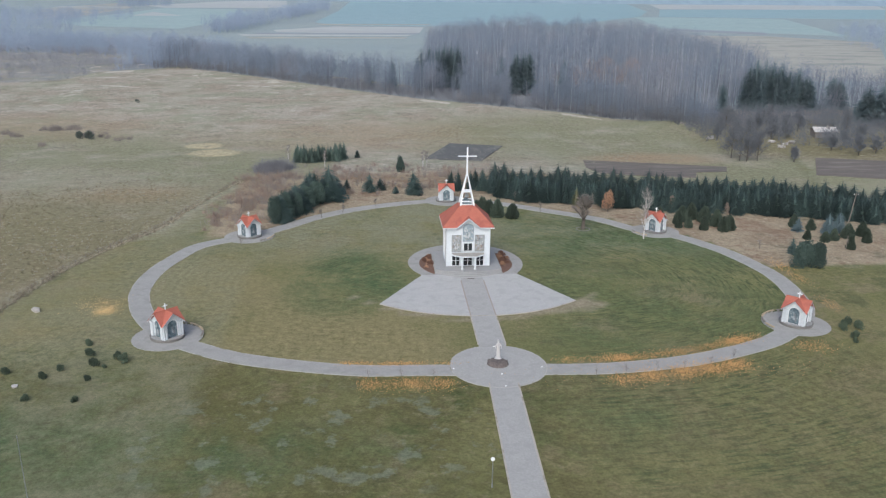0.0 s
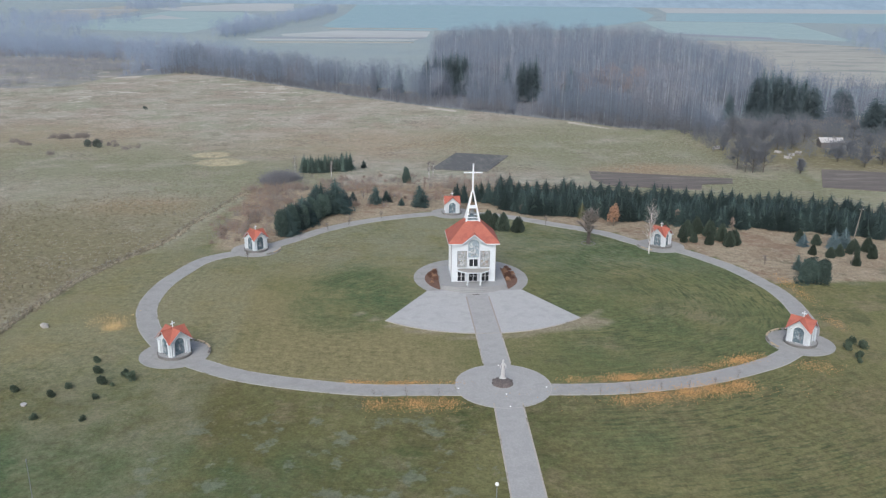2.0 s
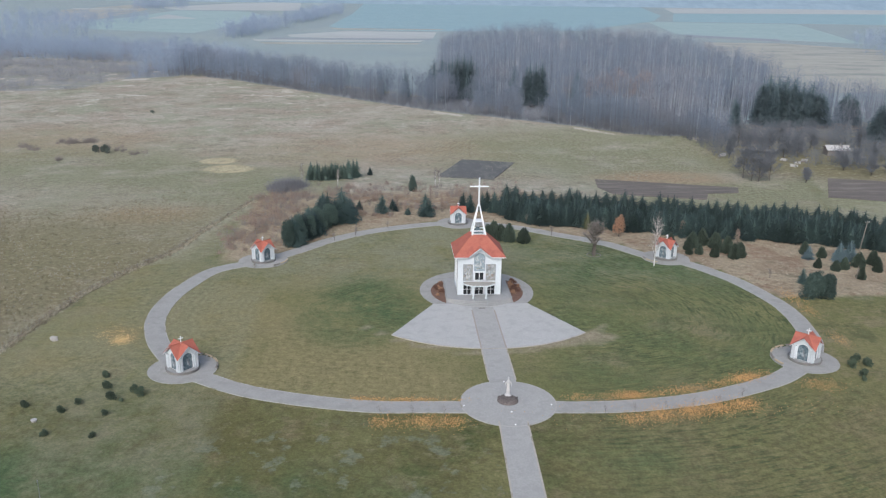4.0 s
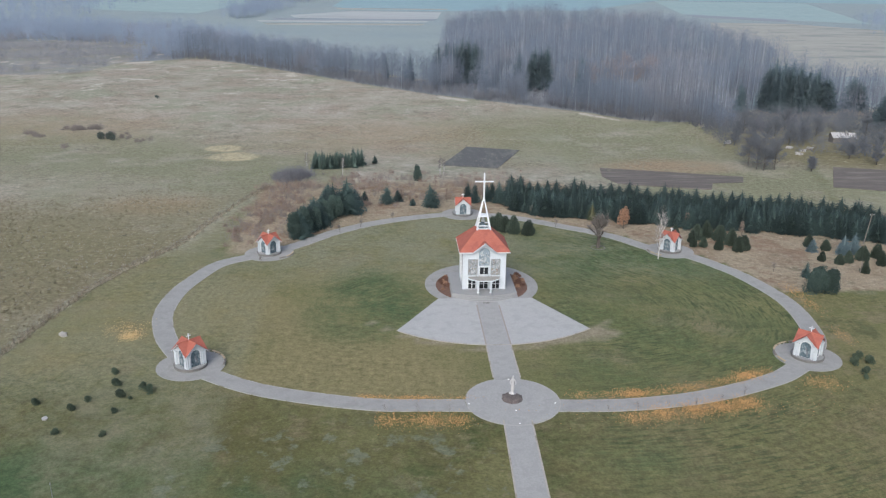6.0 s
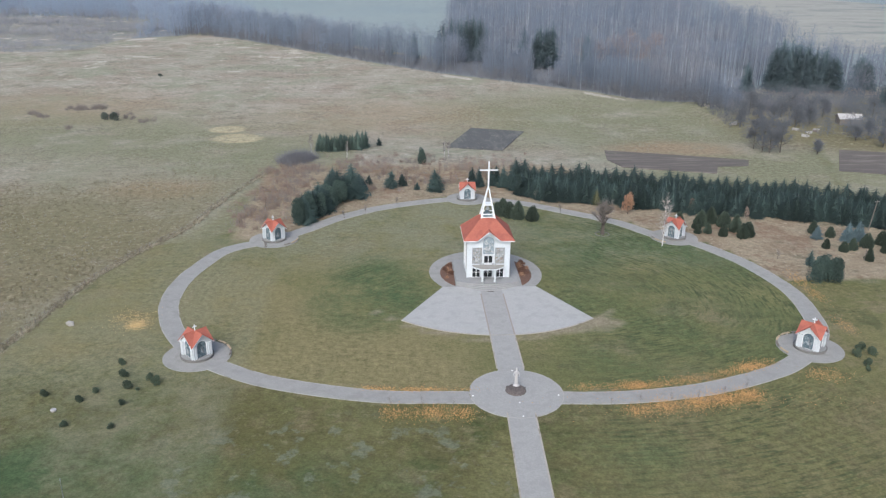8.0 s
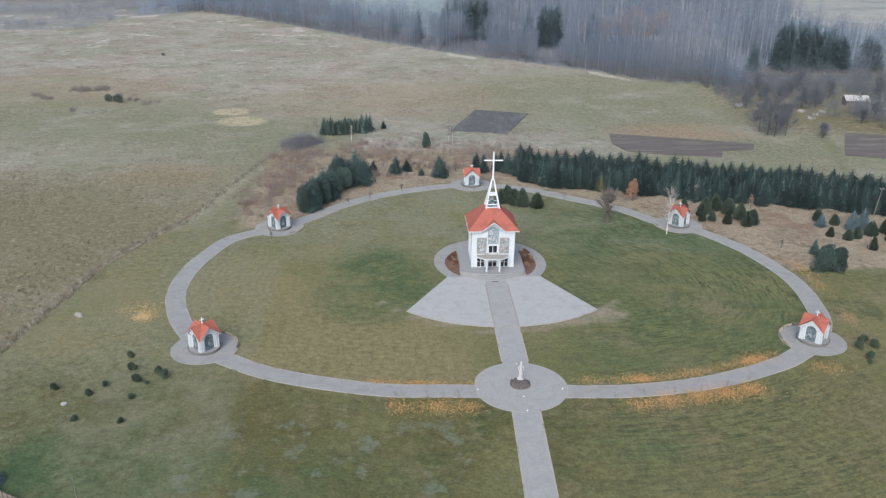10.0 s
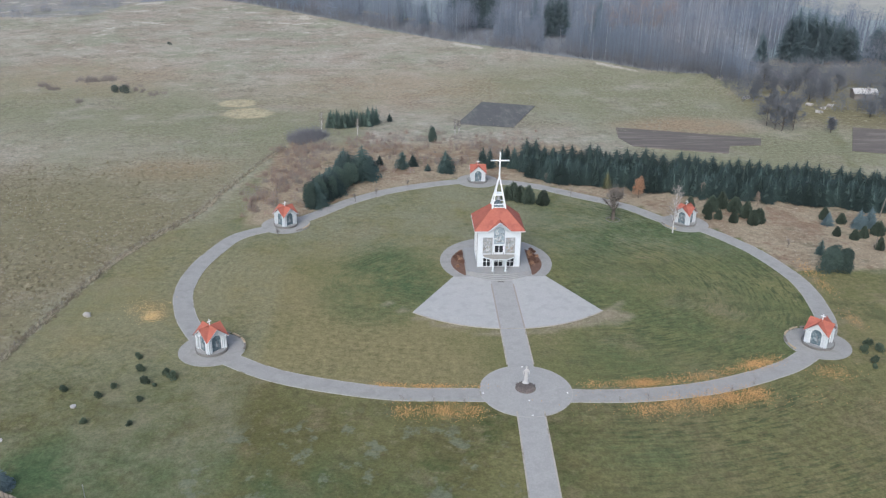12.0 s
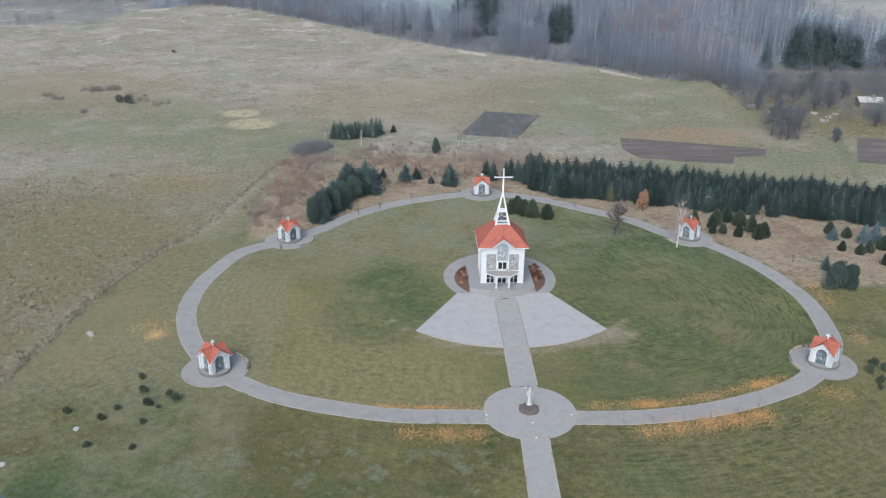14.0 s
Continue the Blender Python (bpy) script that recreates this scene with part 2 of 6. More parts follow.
M_MOSAIC = mat("grey_mosaic", (0.13, 0.145, 0.16), (0.46, 0.47, 0.47), 0.55, 0.5, 0.1, 5, third=(0.26, 0.21, 0.16), third_size=2.2)
M_ICON = mat("blue_grey_painted_panel", (0.048, 0.072, 0.09), (0.165, 0.215, 0.245), 0.5, 0.2, 0.0, 4, third=(0.3, 0.34, 0.36), third_size=1.7)
M_PLATFORM = mat("grey_granite", (0.27, 0.27, 0.27), (0.34, 0.335, 0.33), 1.2, 0.8, 0.1)
M_PLINTH = mat("stone_plinth", (0.25, 0.24, 0.22), (0.4, 0.38, 0.35), 0.4, 0.9, 0.4)
M_PLINTH_DARK = mat("dark_stone_plinth", (0.11, 0.105, 0.1), (0.24, 0.23, 0.215), 0.35, 0.9, 0.5)
M_BUSH = mat("dark_bush_leaves", (0.05, 0.072, 0.05), (0.09, 0.115, 0.075), 0.8, 0.8, per_object=0.3)
M_LEAF_PALE = mat("pale_fallen_leaves", (0.52, 0.34, 0.14), (0.68, 0.51, 0.27), 0.8, 0.9)
M_STATUE = mat("white_stone", (0.4, 0.385, 0.38), (0.52, 0.505, 0.5), 0.5, 0.8, 0.1)
M_ROCK = mat("field_stone", (0.34, 0.32, 0.3), (0.56, 0.53, 0.5), 0.5, 0.9, 0.5)
M_BED = mat("dark_bed_stones", (0.05, 0.042, 0.038), (0.2, 0.17, 0.16), 0.25, 0.9, 0.6)
M_RUSSET = mat("russet_mulch", (0.12, 0.07, 0.052), (0.2, 0.12, 0.085), 0.5, 0.9, 0.3)
M_SPRUCE = mat("spruce_needles", (0.037, 0.063, 0.061), (0.078, 0.111, 0.102), 0.6, 0.8, per_object=0.38)
M_YOUNG = mat("young_spruce_needles", (0.065, 0.098, 0.085), (0.105, 0.145, 0.122), 1.2, 0.8, per_object=0.2)
M_PINE = mat("pine_needles", (0.045, 0.072, 0.064), (0.086, 0.12, 0.102), 1.2, 0.8, per_object=0.2)
M_BLUE = mat("blue_spruce_needles", (0.1, 0.145, 0.16), (0.165, 0.22, 0.236), 1.0, 0.8, per_object=0.15)
M_THUJA = mat("thuja_leaves", (0.042, 0.062, 0.05), (0.085, 0.108, 0.08), 0.8, 0.8, per_object=0.3)
M_GOLD = mat("yellowish_needles", (0.1, 0.108, 0.06), (0.16, 0.158, 0.088), 0.8, 0.8)
# needles lightened and blued beyond the near spruces to paint in haze
M_FARPINE = mat("hazy_conifer_needles", (0.092, 0.13, 0.145), (0.138, 0.178, 0.192), 3.0, 0.9, per_object=0.2)
M_BARK = mat("dark_bark", (0.08, 0.07, 0.06), (0.14, 0.12, 0.105), 0.5, 0.95)
M_BIRCH = mat("birch_bark", (0.5, 0.48, 0.46), (0.7, 0.68, 0.66), 0.8, 0.8, third=(0.08, 0.07, 0.07), third_size=1.5)
M_TWIG = mat("bare_twigs", (0.16, 0.145, 0.135), (0.24, 0.215, 0.195), 5.0, 0.95)
# trunks and twigs of the wood carry blue distance haze in their colour
M_FARTWIG = mat("hazy_bare_twigs", (0.155, 0.19, 0.245), (0.235, 0.265, 0.325), 40.0, 0.95, third=(0.25, 0.25, 0.28), third_size=0.02)
M_FARTRUNK = mat("hazy_trunks", (0.115, 0.13, 0.155), (0.185, 0.2, 0.23), 10.0, 0.95)
M_FARBIRCH = mat("hazy_birch_trunks", (0.34, 0.36, 0.39), (0.48, 0.49, 0.52), 10.0, 0.95)
M_RED = mat("rusty_oak_leaves", (0.29, 0.17, 0.11), (0.4, 0.25, 0.165), 0.6, 0.9)
M_SCRUB = mat("russet_scrub_twigs", (0.23, 0.172, 0.14), (0.32, 0.25, 0.205), 3.0, 0.95)
M_LEAF = mat("fallen_leaves", (0.42, 0.215, 0.072), (0.62, 0.385, 0.165), 0.5, 0.9)
M_SOIL = mat("ploughed_soil", (0.1, 0.1, 0.1), (0.14, 0.137, 0.132), 4.0, 0.95, 0.6, 14, third=(0.17, 0.165, 0.15), third_size=0.25, stretch=(1, 0.2, 1))
M_SOIL_B = mat("brown_ploughed_soil", (0.11, 0.095, 0.085), (0.175, 0.152, 0.134), 2.2, 0.95, 0.8, 6, third=(0.205, 0.18, 0.155), third_size=0.35, stretch=(0.15, 1, 1))
M_WOOD = mat("weathered_wood", (0.15, 0.135, 0.12), (0.26, 0.23, 0.2), 0.5, 0.9, 0.3)
M_LOG = mat("tan_timber", (0.4, 0.31, 0.2), (0.5, 0.4, 0.27), 0.6, 0.85, 0.2)
M_SLATE = mat("old_asbestos_roof", (0.33, 0.315, 0.3), (0.58, 0.565, 0.55), 0.7, 0.9, 0.4, 5, third=(0.2, 0.18, 0.165), third_size=0.9, stretch=(1, 0.35, 1))
M_METAL = mat("grey_metal", (0.25, 0.26, 0.27), (0.35, 0.36, 0.37), 0.4, 0.4, metal=0.6)
M_GLOBE = mat("opal_glass", (0.8, 0.8, 0.78), (0.86, 0.86, 0.84), 0.5, 0.3)
# far crops, soil and stubble: distance haze is mixed in as pale blue
M_FAR_GREEN = mat("hazy_winter_crop", (0.23, 0.335, 0.365), (0.285, 0.38, 0.405), 60.0, 0.95)
M_FAR_MINT = mat("hazy_young_crop", (0.275, 0.36, 0.36), (0.33, 0.405, 0.395), 60.0, 0.95)
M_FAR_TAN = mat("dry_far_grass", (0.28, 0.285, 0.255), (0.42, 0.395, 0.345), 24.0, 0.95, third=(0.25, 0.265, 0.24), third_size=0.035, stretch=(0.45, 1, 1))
M_FAR_SOIL = mat("hazy_far_soil", (0.23, 0.25, 0.28), (0.28, 0.295, 0.32), 30.0, 0.95)
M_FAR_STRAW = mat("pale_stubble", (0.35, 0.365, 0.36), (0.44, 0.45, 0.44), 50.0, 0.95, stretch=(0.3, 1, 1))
# the paleness and blue of these twigs stand in for haze
M_FAR_WOOD = mat("haze_blue_twigs", (0.25, 0.305, 0.39), (0.32, 0.375, 0.465), 60.0, 0.95)
M_RIDGE = mat("haze_blue_ridge", (0.2, 0.27, 0.33), (0.27, 0.335, 0.39), 300.0, 0.95)

# ---- building helpers ----


def mesh_of(bm, name):
    me = bpy.data.meshes.new(name)
    bm.to_mesh(me)
    bm.free()
    return me


def part(name, bm, material, parent=None, label=""):
    """Links a bmesh (or mesh) as one object, under a thing or part."""
    me = mesh_of(bm, name) if isinstance(bm, bmesh.types.BMesh) else bm
    if material:
        me.materials.clear()
        me.materials.append(material)
    ob = new(name, me)
    if parent:
        ob.parent = parent
    return tagged(ob, label)


def thing(name, m, label, category, group="", kind=""):
    ob = new(name)
    ob.empty_display_size = 0.3
    ob.matrix_basis = m
    return tagged(ob, label, category, group, kind)


def solo(name, bm, material, label, category, group="", kind="", m=None):
    ob = part(name, bm, material)
    if m:
        ob.matrix_basis = m
    return tagged(ob, label, category, group, kind)


def add_box(bm, x0, x1, y0, y1, z0, z1):
    v = [bm.verts.new((x, y, z)) for x in (x0, x1) for y in (y0, y1) for z in (z0, z1)]
    for f in ((0, 1, 3, 2), (4, 6, 7, 5), (0, 4, 5, 1), (2, 3, 7, 6), (0, 2, 6, 4), (1, 5, 7, 3)):
        bm.faces.new([v[i] for i in f])


def box(x0, x1, y0, y1, z0, z1, bevel=0.0):
    bm = bmesh.new()
    add_box(bm, x0, x1, y0, y1, z0, z1)
    if bevel:
        bmesh.ops.bevel(bm, geom=list(bm.edges), offset=bevel, segments=2, affect="EDGES")
    return bm


def add_tube(bm, a, b, r0, r1, sides=6, caps=True):
    """A tapered bar from a to b."""
    a, b = Vector(a), Vector(b)
    q = (b - a).to_track_quat("Z", "Y")
    rings = []
    for p, r in ((a, r0), (b, r1)):
        rings.append([bm.verts.new(p + q @ Vector((r * math.cos(i * math.tau / sides), r * math.sin(i * math.tau / sides), 0))) for i in range(sides)])
    for i in range(sides):
        bm.faces.new((rings[0][i], rings[0][(i + 1) % sides], rings[1][(i + 1) % sides], rings[1][i]))
    if caps:
        bm.faces.new(rings[0][::-1]), bm.faces.new(rings[1])


def tube(a, b, r0, r1=None, sides=8):
    bm = bmesh.new()
    add_tube(bm, a, b, r0, r0 if r1 is None else r1, sides)
    return bm


def prism(points, z0, z1):
    """A slab with the given outline (anticlockwise)."""
    bm = bmesh.new()
    low = [bm.verts.new((x, y, z0)) for x, y in points]
    top = [bm.verts.new((x, y, z1)) for x, y in points]
    bm.faces.new(top), bm.faces.new(low[::-1])
    for i in range(len(points)):
        j = (i + 1) % len(points)
        bm.faces.new((low[i], low[j], top[j], top[i]))
    return bm


def wall_prism(points, y0, y1):
    """An upright slab with the outline (x, z), from y0 (front) to y1."""
    bm = bmesh.new()
    a = [bm.verts.new((x, y0, z)) for x, z in points]
    b = [bm.verts.new((x, y1, z)) for x, z in points]
    bm.faces.new(a), bm.faces.new(b[::-1])
    for i in range(len(points)):
        j = (i + 1) % len(points)
        bm.faces.new((a[j], a[i], b[i], b[j]))
    bmesh.ops.recalc_face_normals(bm, faces=bm.faces)
    return bm


def ring_of(cx, cy, r, n=64, a0=0.0, a1=math.tau):
    full = abs(a1 - a0 - math.tau) < 1e-6
    k = n if full else n + 1
    return [(cx + r * math.cos(a0 + (a1 - a0) * i / n), cy + r * math.sin(a0 + (a1 - a0) * i / n)) for i in range(k)]


def ribbon(line, half, z0, z1, closed=False, shift=0.0):
    """A slab that follows a line of points, half wide to either side, moved sideways by shift."""
    bm = bmesh.new()
    n, rows = len(line), []
    for i in range(n):
        a = Vector(line[(i - 1) % n] if closed or i else line[i])
        b = Vector(line[(i + 1) % n] if closed or i < n - 1 else line[i])
        d = (b - a).normalized()
        s, p = Vector((-d.y, d.x)), Vector(line[i])
        rows.append([bm.verts.new((*(p + s * (shift + o)), z)) for o, z in ((-half, z0), (-half, z1), (half, z1), (half, z0))])
    for i in range(n if closed else n - 1):
        a, b = rows[i], rows[(i + 1) % n]
        for k in range(4):
            bm.faces.new((a[k], a[(k + 1) % 4], b[(k + 1) % 4], b[k]))
    if not closed:
        bm.faces.new(rows[0]), bm.faces.new(rows[-1][::-1])
    bmesh.ops.recalc_face_normals(bm, faces=bm.faces)
    return bm


def smooth_line(points, per=10, closed=True):
    """Catmull-Rom through the points."""
    p, out, n = [Vector(q) for q in points], [], len(points)
    for i in range(n if closed else n - 1):
        a, b, c, d = (p[(i + k) % n] if closed else p[min(max(i + k, 0), n - 1)] for k in (-1, 0, 1, 2))
        for s in range(per):
            t = s / per
            out.append(tuple(0.5 * (2 * b + (c - a) * t + (2 * a - 5 * b + 4 * c - d) * t * t + (3 * b - a - 3 * c + d) * t ** 3)))
    if not closed:
        out.append(tuple(p[-1]))
    return out


# ---- ground ----
RING_RIGHT = [(6.2, -2.1), (15, -2.3), (23.2, -1.4), (30.6, 0.3), (38.6, 3.4), (44, 6.3), (49.8, 11.5), (54.2, 18), (55.9, 25), (56.6, 31), (56.2, 37.5), (53.7, 47), (50.8, 53), (46.5, 59.5), (39.6, 64.6), (32.7, 73.2), (21.9, 81.0), (13.3, 86.8), (5, 89.6)]
RING_LEFT = [(-4.9, 89.7), (-18.8, 84.7), (-29.3, 77.5), (-38, 67.8), (-44, 62.5), (-52, 57), (-55.4, 49.2), (-57.4, 41), (-57.5, 32), (-55.6, 24.5), (-52.9, 18.6), (-48.3, 11.9), (-42.5, 7.2), (-36, 3.6), (-27.2, 0.7), (-18.8, -1.1), (-11.9, -1.4), (-5, -1.7)]
FENCE_PLAN = [(-95, -60), (-84, -16), (-79.9, 9.5), (-78.2, 20), (-76.2, 32), (-73.4, 45), (-68.5, 58), (-62.8, 70), (-59.5, 85.7), (-53.5, 106), (-49.6, 114)]
PLAN_Y = [-300, -45, -30, -15, 0, 12, 24, 40, 64, 91, 105, 140, 180, 220, 260, 300, 350, 400, 500, 700, 900, 1200, 1600, 2000]
TAIL = [1.135, 1.15, 1.165, 1.186, 1.207, 1.25, 1.35, 1.466, 1.688, 2.1, 2.35]
PLAN_K = [0.985, 0.992, 0.9935, 0.995, 0.998, 1.001, 1.004, 1.0075, 1.014, 1.0222, 1.03, 1.07, 1.12] + TAIL
PLAN_KX = [0.97, 0.979, 0.983, 0.988, 0.992, 0.996, 0.999, 1.003, 1.0095, 1.018, 1.026, 1.068, 1.12] + TAIL
YARD_K = PLAN_K[:11] + [1.048, 1.072, 1.1, 1.14] + TAIL[2:]


def soft(v, a, b):
    t = np.clip((v - a) / (b - a), 0, 1)
    return t * t * (3 - 2 * t)


def spread(x, y):
    """The plan is drawn as if the ground were level; this is how much farther out a place lies on the sloping ground."""
    w = soft(x, 86, 104)
    return np.interp(y, PLAN_Y, PLAN_K) * (1 - w) + np.interp(y, PLAN_Y, YARD_K) * w


def out(x, y):
    k = spread(x, y)
    kx = k * float(np.interp(y, PLAN_Y, PLAN_KX) / np.interp(y, PLAN_Y, PLAN_K))
    return float(-16.6 + (x + 16.6) * kx), float(-107 + (y + 107) * k)


def away(x, y):
    """A place of the plan on the true ground, with its height."""
    x, y = out(x, y)
    return x, y, float(drop(x, y))


PLAN_RING = smooth_line(RING_RIGHT + RING_LEFT, 9)
RING = [out(*p) for p in PLAN_RING]
PADS = [out(*p) for p in ((-48.3, 11.9), (-43.2, 63.0), (0.2, 90.4), (43.4, 63.0), (49.8, 11.9))]
CHX, CHY = 0.18, 45.2


def steps(a, b, d):
    return list(np.arange(a, b, d))


def drop(x, y):
    """How far the ground lies below the lawn's level: the meadow falls away gently behind the ring."""
    return -3.3 * soft(y, 112, 205) * (1 - 0.78 * soft(x, 96, 118) * soft(y, 275, 225))


def build_ground():
    xs = [-4300, -3000, -2000, -1400, -1000, -700, -520, -400, -320] + steps(-260, 260, 2.6) + [260, 320, 400, 520, 700, 1000, 1400, 2000, 3000, 4300]
    ys = [-600, -300, -150] + steps(-90, 480, 2.8) + [480, 520, 570, 630, 700, 780, 880, 1000, 1150, 1300, 1700, 2200, 3000, 4800]
    gx, gy = np.meshgrid(np.array(xs, float), np.array(ys, float))
    tx, ty = gx.ravel(), gy.ravel()
    # zones are laid out on the plan
    true_y = [-107 + (b + 107) * k for b, k in zip(PLAN_Y, PLAN_K)]
    y = np.interp(ty, true_y, PLAN_Y)
    x = -16.6 + (tx + 16.6) / np.interp(y, PLAN_Y, PLAN_KX)
    ring = np.array(PLAN_RING)
    near = np.full(len(x), 1e9)
    for rx, ry in ring:
        near = np.minimum(near, (x - rx) ** 2 + (y - ry) ** 2)
    near = np.sqrt(near)
    inside = np.zeros(len(x), bool)
    px, py = ring[:, 0], ring[:, 1]
    for i in range(len(ring)):
        j = i - 1
        cross = (py[i] > y) != (py[j] > y)
        with np.errstate(divide="ignore", invalid="ignore"):
            at = (px[j] - px[i]) * (y - py[i]) / (py[j] - py[i]) + px[i]
        inside ^= cross & (x < at)
    # the fence parts lawn from meadow on one side, the ring's back on the other
    fence_x = np.interp(y, [p[1] for p in FENCE_PLAN], [p[0] for p in FENCE_PLAN])
    lawn = np.where(inside, 1.0, soft(near, 14, 5) * (y > 20) + (y <= 24) * soft(fence_x - x, 4, -4) * 1.0)
    lawn = np.maximum(lawn, (y <= 60) * (y > 0) * soft(fence_x - x, 4, -4) * (x < 0))
    lawn = np.maximum(lawn, (x > 0) * (x < 140) * soft(y, 52, 30))
    lawn = np.clip(np.maximum(lawn, (x < -30) * (y > 40) * soft(y, 112, 100) * soft(fence_x - x, 6, -6) * soft(x, -40, -56) * 0.6), 0, 1)
    track = soft(np.abs(x - np.interp(y, [94, 138], [98, 110.6])), 3.4, 1.2) * (y > 92) * (y < 140)
    lawn = np.maximum(lawn, 0.62 * track)
    back = ~inside & (y > 40)
    lawn = np.maximum(lawn, 0.4 * back * soft(x, 40, 52) * (x < 125) * soft(y, 58, 46))
    litter = 0.72 * back * soft(x, 34, 46) * (x < 115) * soft(y, 96, 84) * soft(near, 1, 4) + back * (x < 30) * soft(x, -57, -47) * soft(y, 50, 70) * soft(y, 128, 108) * soft(near, 0.5, 3)
    litter = np.clip(litter + back * (x > 0) * soft(near, 16, 12) * soft(near, 1, 3), 0, 1)
    green = inside * soft(np.hypot((x - 31) / 24, (y - 55) / 15), 1.25, 0.3)
    green = np.maximum(green, 0.55 * inside * soft(x, 6, 16))
    green = np.maximum(green, 0.95 * inside * soft(np.hypot((x + 21) / 13, (y - 36) / 18), 1.25, 0.5))
    front = (~inside) * soft(y, 14, -4)
    green = np.maximum(green, front * soft(np.hypot((x + 66) / 16, (y + 22) / 14), 1.2, 0.4))
    green = np.maximum(green, front * soft(np.hypot((x + 40) / 30, (y + 22) / 9), 1.3, 0.3) * 0.7)
    green = np.maximum(green, front * soft(np.hypot((x - 15) / 9, (y + 17) / 7), 1.2, 0.2) * 0.6)
    patchy = (~inside) * soft(np.hypot((x + 25) / 26, (y + 19) / 14), 1.15, 0.7)
    pale = np.zeros(len(x))
    straw = 0.9 * np.maximum(soft(np.hypot((x + 66) / 10, (y - 150) / 8), 1.2, 0.4), soft(np.hypot((x + 71) / 7.5, (y - 162) / 6), 1.2, 0.4))
    dry = inside * soft(x, 8, -12) * (1 - 0.65 * soft(y, 40, 62)) + (~inside) * soft(y, 20, 0) * soft(np.abs(x - 10), 70, 40) * 0.3
    dry = np.maximum(dry, (~inside) * (x < -56) * (y > 8) * 0.7)
    rr, ang = np.hypot(x - 0.2, y - 43.2), np.arctan2(y - 43.2, x - 0.2)
    worn = inside * soft(np.abs(rr - 26.4), 2.6, 0.8) * (y < 27) * 0.62
    worn = np.maximum(worn, inside * soft(np.hypot((x - 17.5) / 6.5, (y - 21) / 3.2), 1.2, 0.4) * 0.75)
    worn = np.maximum(worn, soft(np.abs(near - 2.4), 1.6, 0.5) * 0.35)
    drift = soft(np.hypot((x + 110) / 95, (y - 305) / 85), 1.2, 0.3) + 0.12 * (x < -60) * (y > 90)
    olive = soft(np.hypot((x - 58) / 72, (y - 175) / 52), 1.25, 0.5) * 0.85
    olive = np.maximum(olive, 0.5 * (x < -40) * soft(y, 150, 60))
    rust = soft(np.hypot((x - 66) / 24, (y - 136) / 12), 1.2, 0.4) * 0.9
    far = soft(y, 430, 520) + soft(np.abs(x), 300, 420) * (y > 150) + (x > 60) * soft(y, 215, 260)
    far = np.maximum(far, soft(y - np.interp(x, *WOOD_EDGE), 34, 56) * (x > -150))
    front_lawn = (~inside) * soft(y, 12, -6) * (0.9 - 0.6 * soft(x, -6, 18)) + (~inside) * soft(y, 2, -16) * soft(x, -20, -50) * 0.1
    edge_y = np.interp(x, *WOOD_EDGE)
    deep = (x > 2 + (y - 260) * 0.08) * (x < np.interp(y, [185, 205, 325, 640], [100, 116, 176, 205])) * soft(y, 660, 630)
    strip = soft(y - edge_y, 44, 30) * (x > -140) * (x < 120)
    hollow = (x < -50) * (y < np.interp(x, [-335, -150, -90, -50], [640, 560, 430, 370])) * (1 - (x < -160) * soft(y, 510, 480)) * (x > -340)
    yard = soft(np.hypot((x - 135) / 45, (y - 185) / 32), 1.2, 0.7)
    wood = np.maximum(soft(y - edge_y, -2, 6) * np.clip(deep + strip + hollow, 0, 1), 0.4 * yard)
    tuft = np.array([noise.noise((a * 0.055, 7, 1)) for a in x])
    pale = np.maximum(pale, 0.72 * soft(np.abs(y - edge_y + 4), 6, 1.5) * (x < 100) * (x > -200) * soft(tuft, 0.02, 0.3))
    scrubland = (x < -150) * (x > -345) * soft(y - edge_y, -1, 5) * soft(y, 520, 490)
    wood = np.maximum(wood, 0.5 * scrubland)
    drift = np.maximum(drift * (wood < 0.5), scrubland)
    olive = np.maximum(olive, yard)
    olive = np.maximum(olive, 0.9 * soft(np.hypot((x - 88) / 44, (y - 112) / 26), 1.25, 0.6))
    olive = np.maximum(olive, 0.85 * inside * soft(y, 40, 58))
    # rough sedge beyond the fence, an olive belt across the meadow, rusty stretches
    sedge = 0.8 * soft(fence_x - x, 0, 3) * soft(fence_x - x, 90, 40) * soft(y, 130, 70) * (x < -40)
    olive = np.maximum(olive, 0.85 * soft(np.abs(y - 134 + 0.33 * (x + 53)), 58, 8) * (x < -30) * soft(x, -190, -140))
    sedge = np.maximum(sedge, 0.95 * soft(np.hypot((x - 140) / 46, (y - 160) / 34), 1.25, 0.8))
    rust = np.maximum(rust, 0.8 * soft(np.hypot((x + 76) / 16, (y - 98) / 9), 1.3, 0.3))
    rust = np.maximum(rust, 0.45 * soft(np.hypot((x + 128) / 46, (y - 195) / 34), 1.3, 0.2))
    rust = np.maximum(rust, 0.5 * soft(np.hypot((x + 20) / 50, (y - 180) / 34), 1.3, 0.2))
    mow = np.where(inside, 0.05 + 0.85 * np.maximum(soft(x, 4, 16), soft(np.hypot((x + 22) / 12, (y - 36) / 16), 1.25, 0.5)), 0)
    mow = np.maximum(mow, (~inside) * soft(x, 4, 14) * soft(y, 8, -4) * 0.8)
    swath = inside * soft(x, 0, -16) * 0.9 + (~inside) * (y < 0) * (x > 4) * 0.6
    relief = 0.16 * (1 - lawn) * soft(near, 6, 30)
    z = np.array([noise.noise((a * 0.06, b * 0.06, 0)) for a, b in zip(x, y)]) * relief
    z = np.where(np.hypot(x, y - 100) > 380, 0, z) + drop(tx, ty)
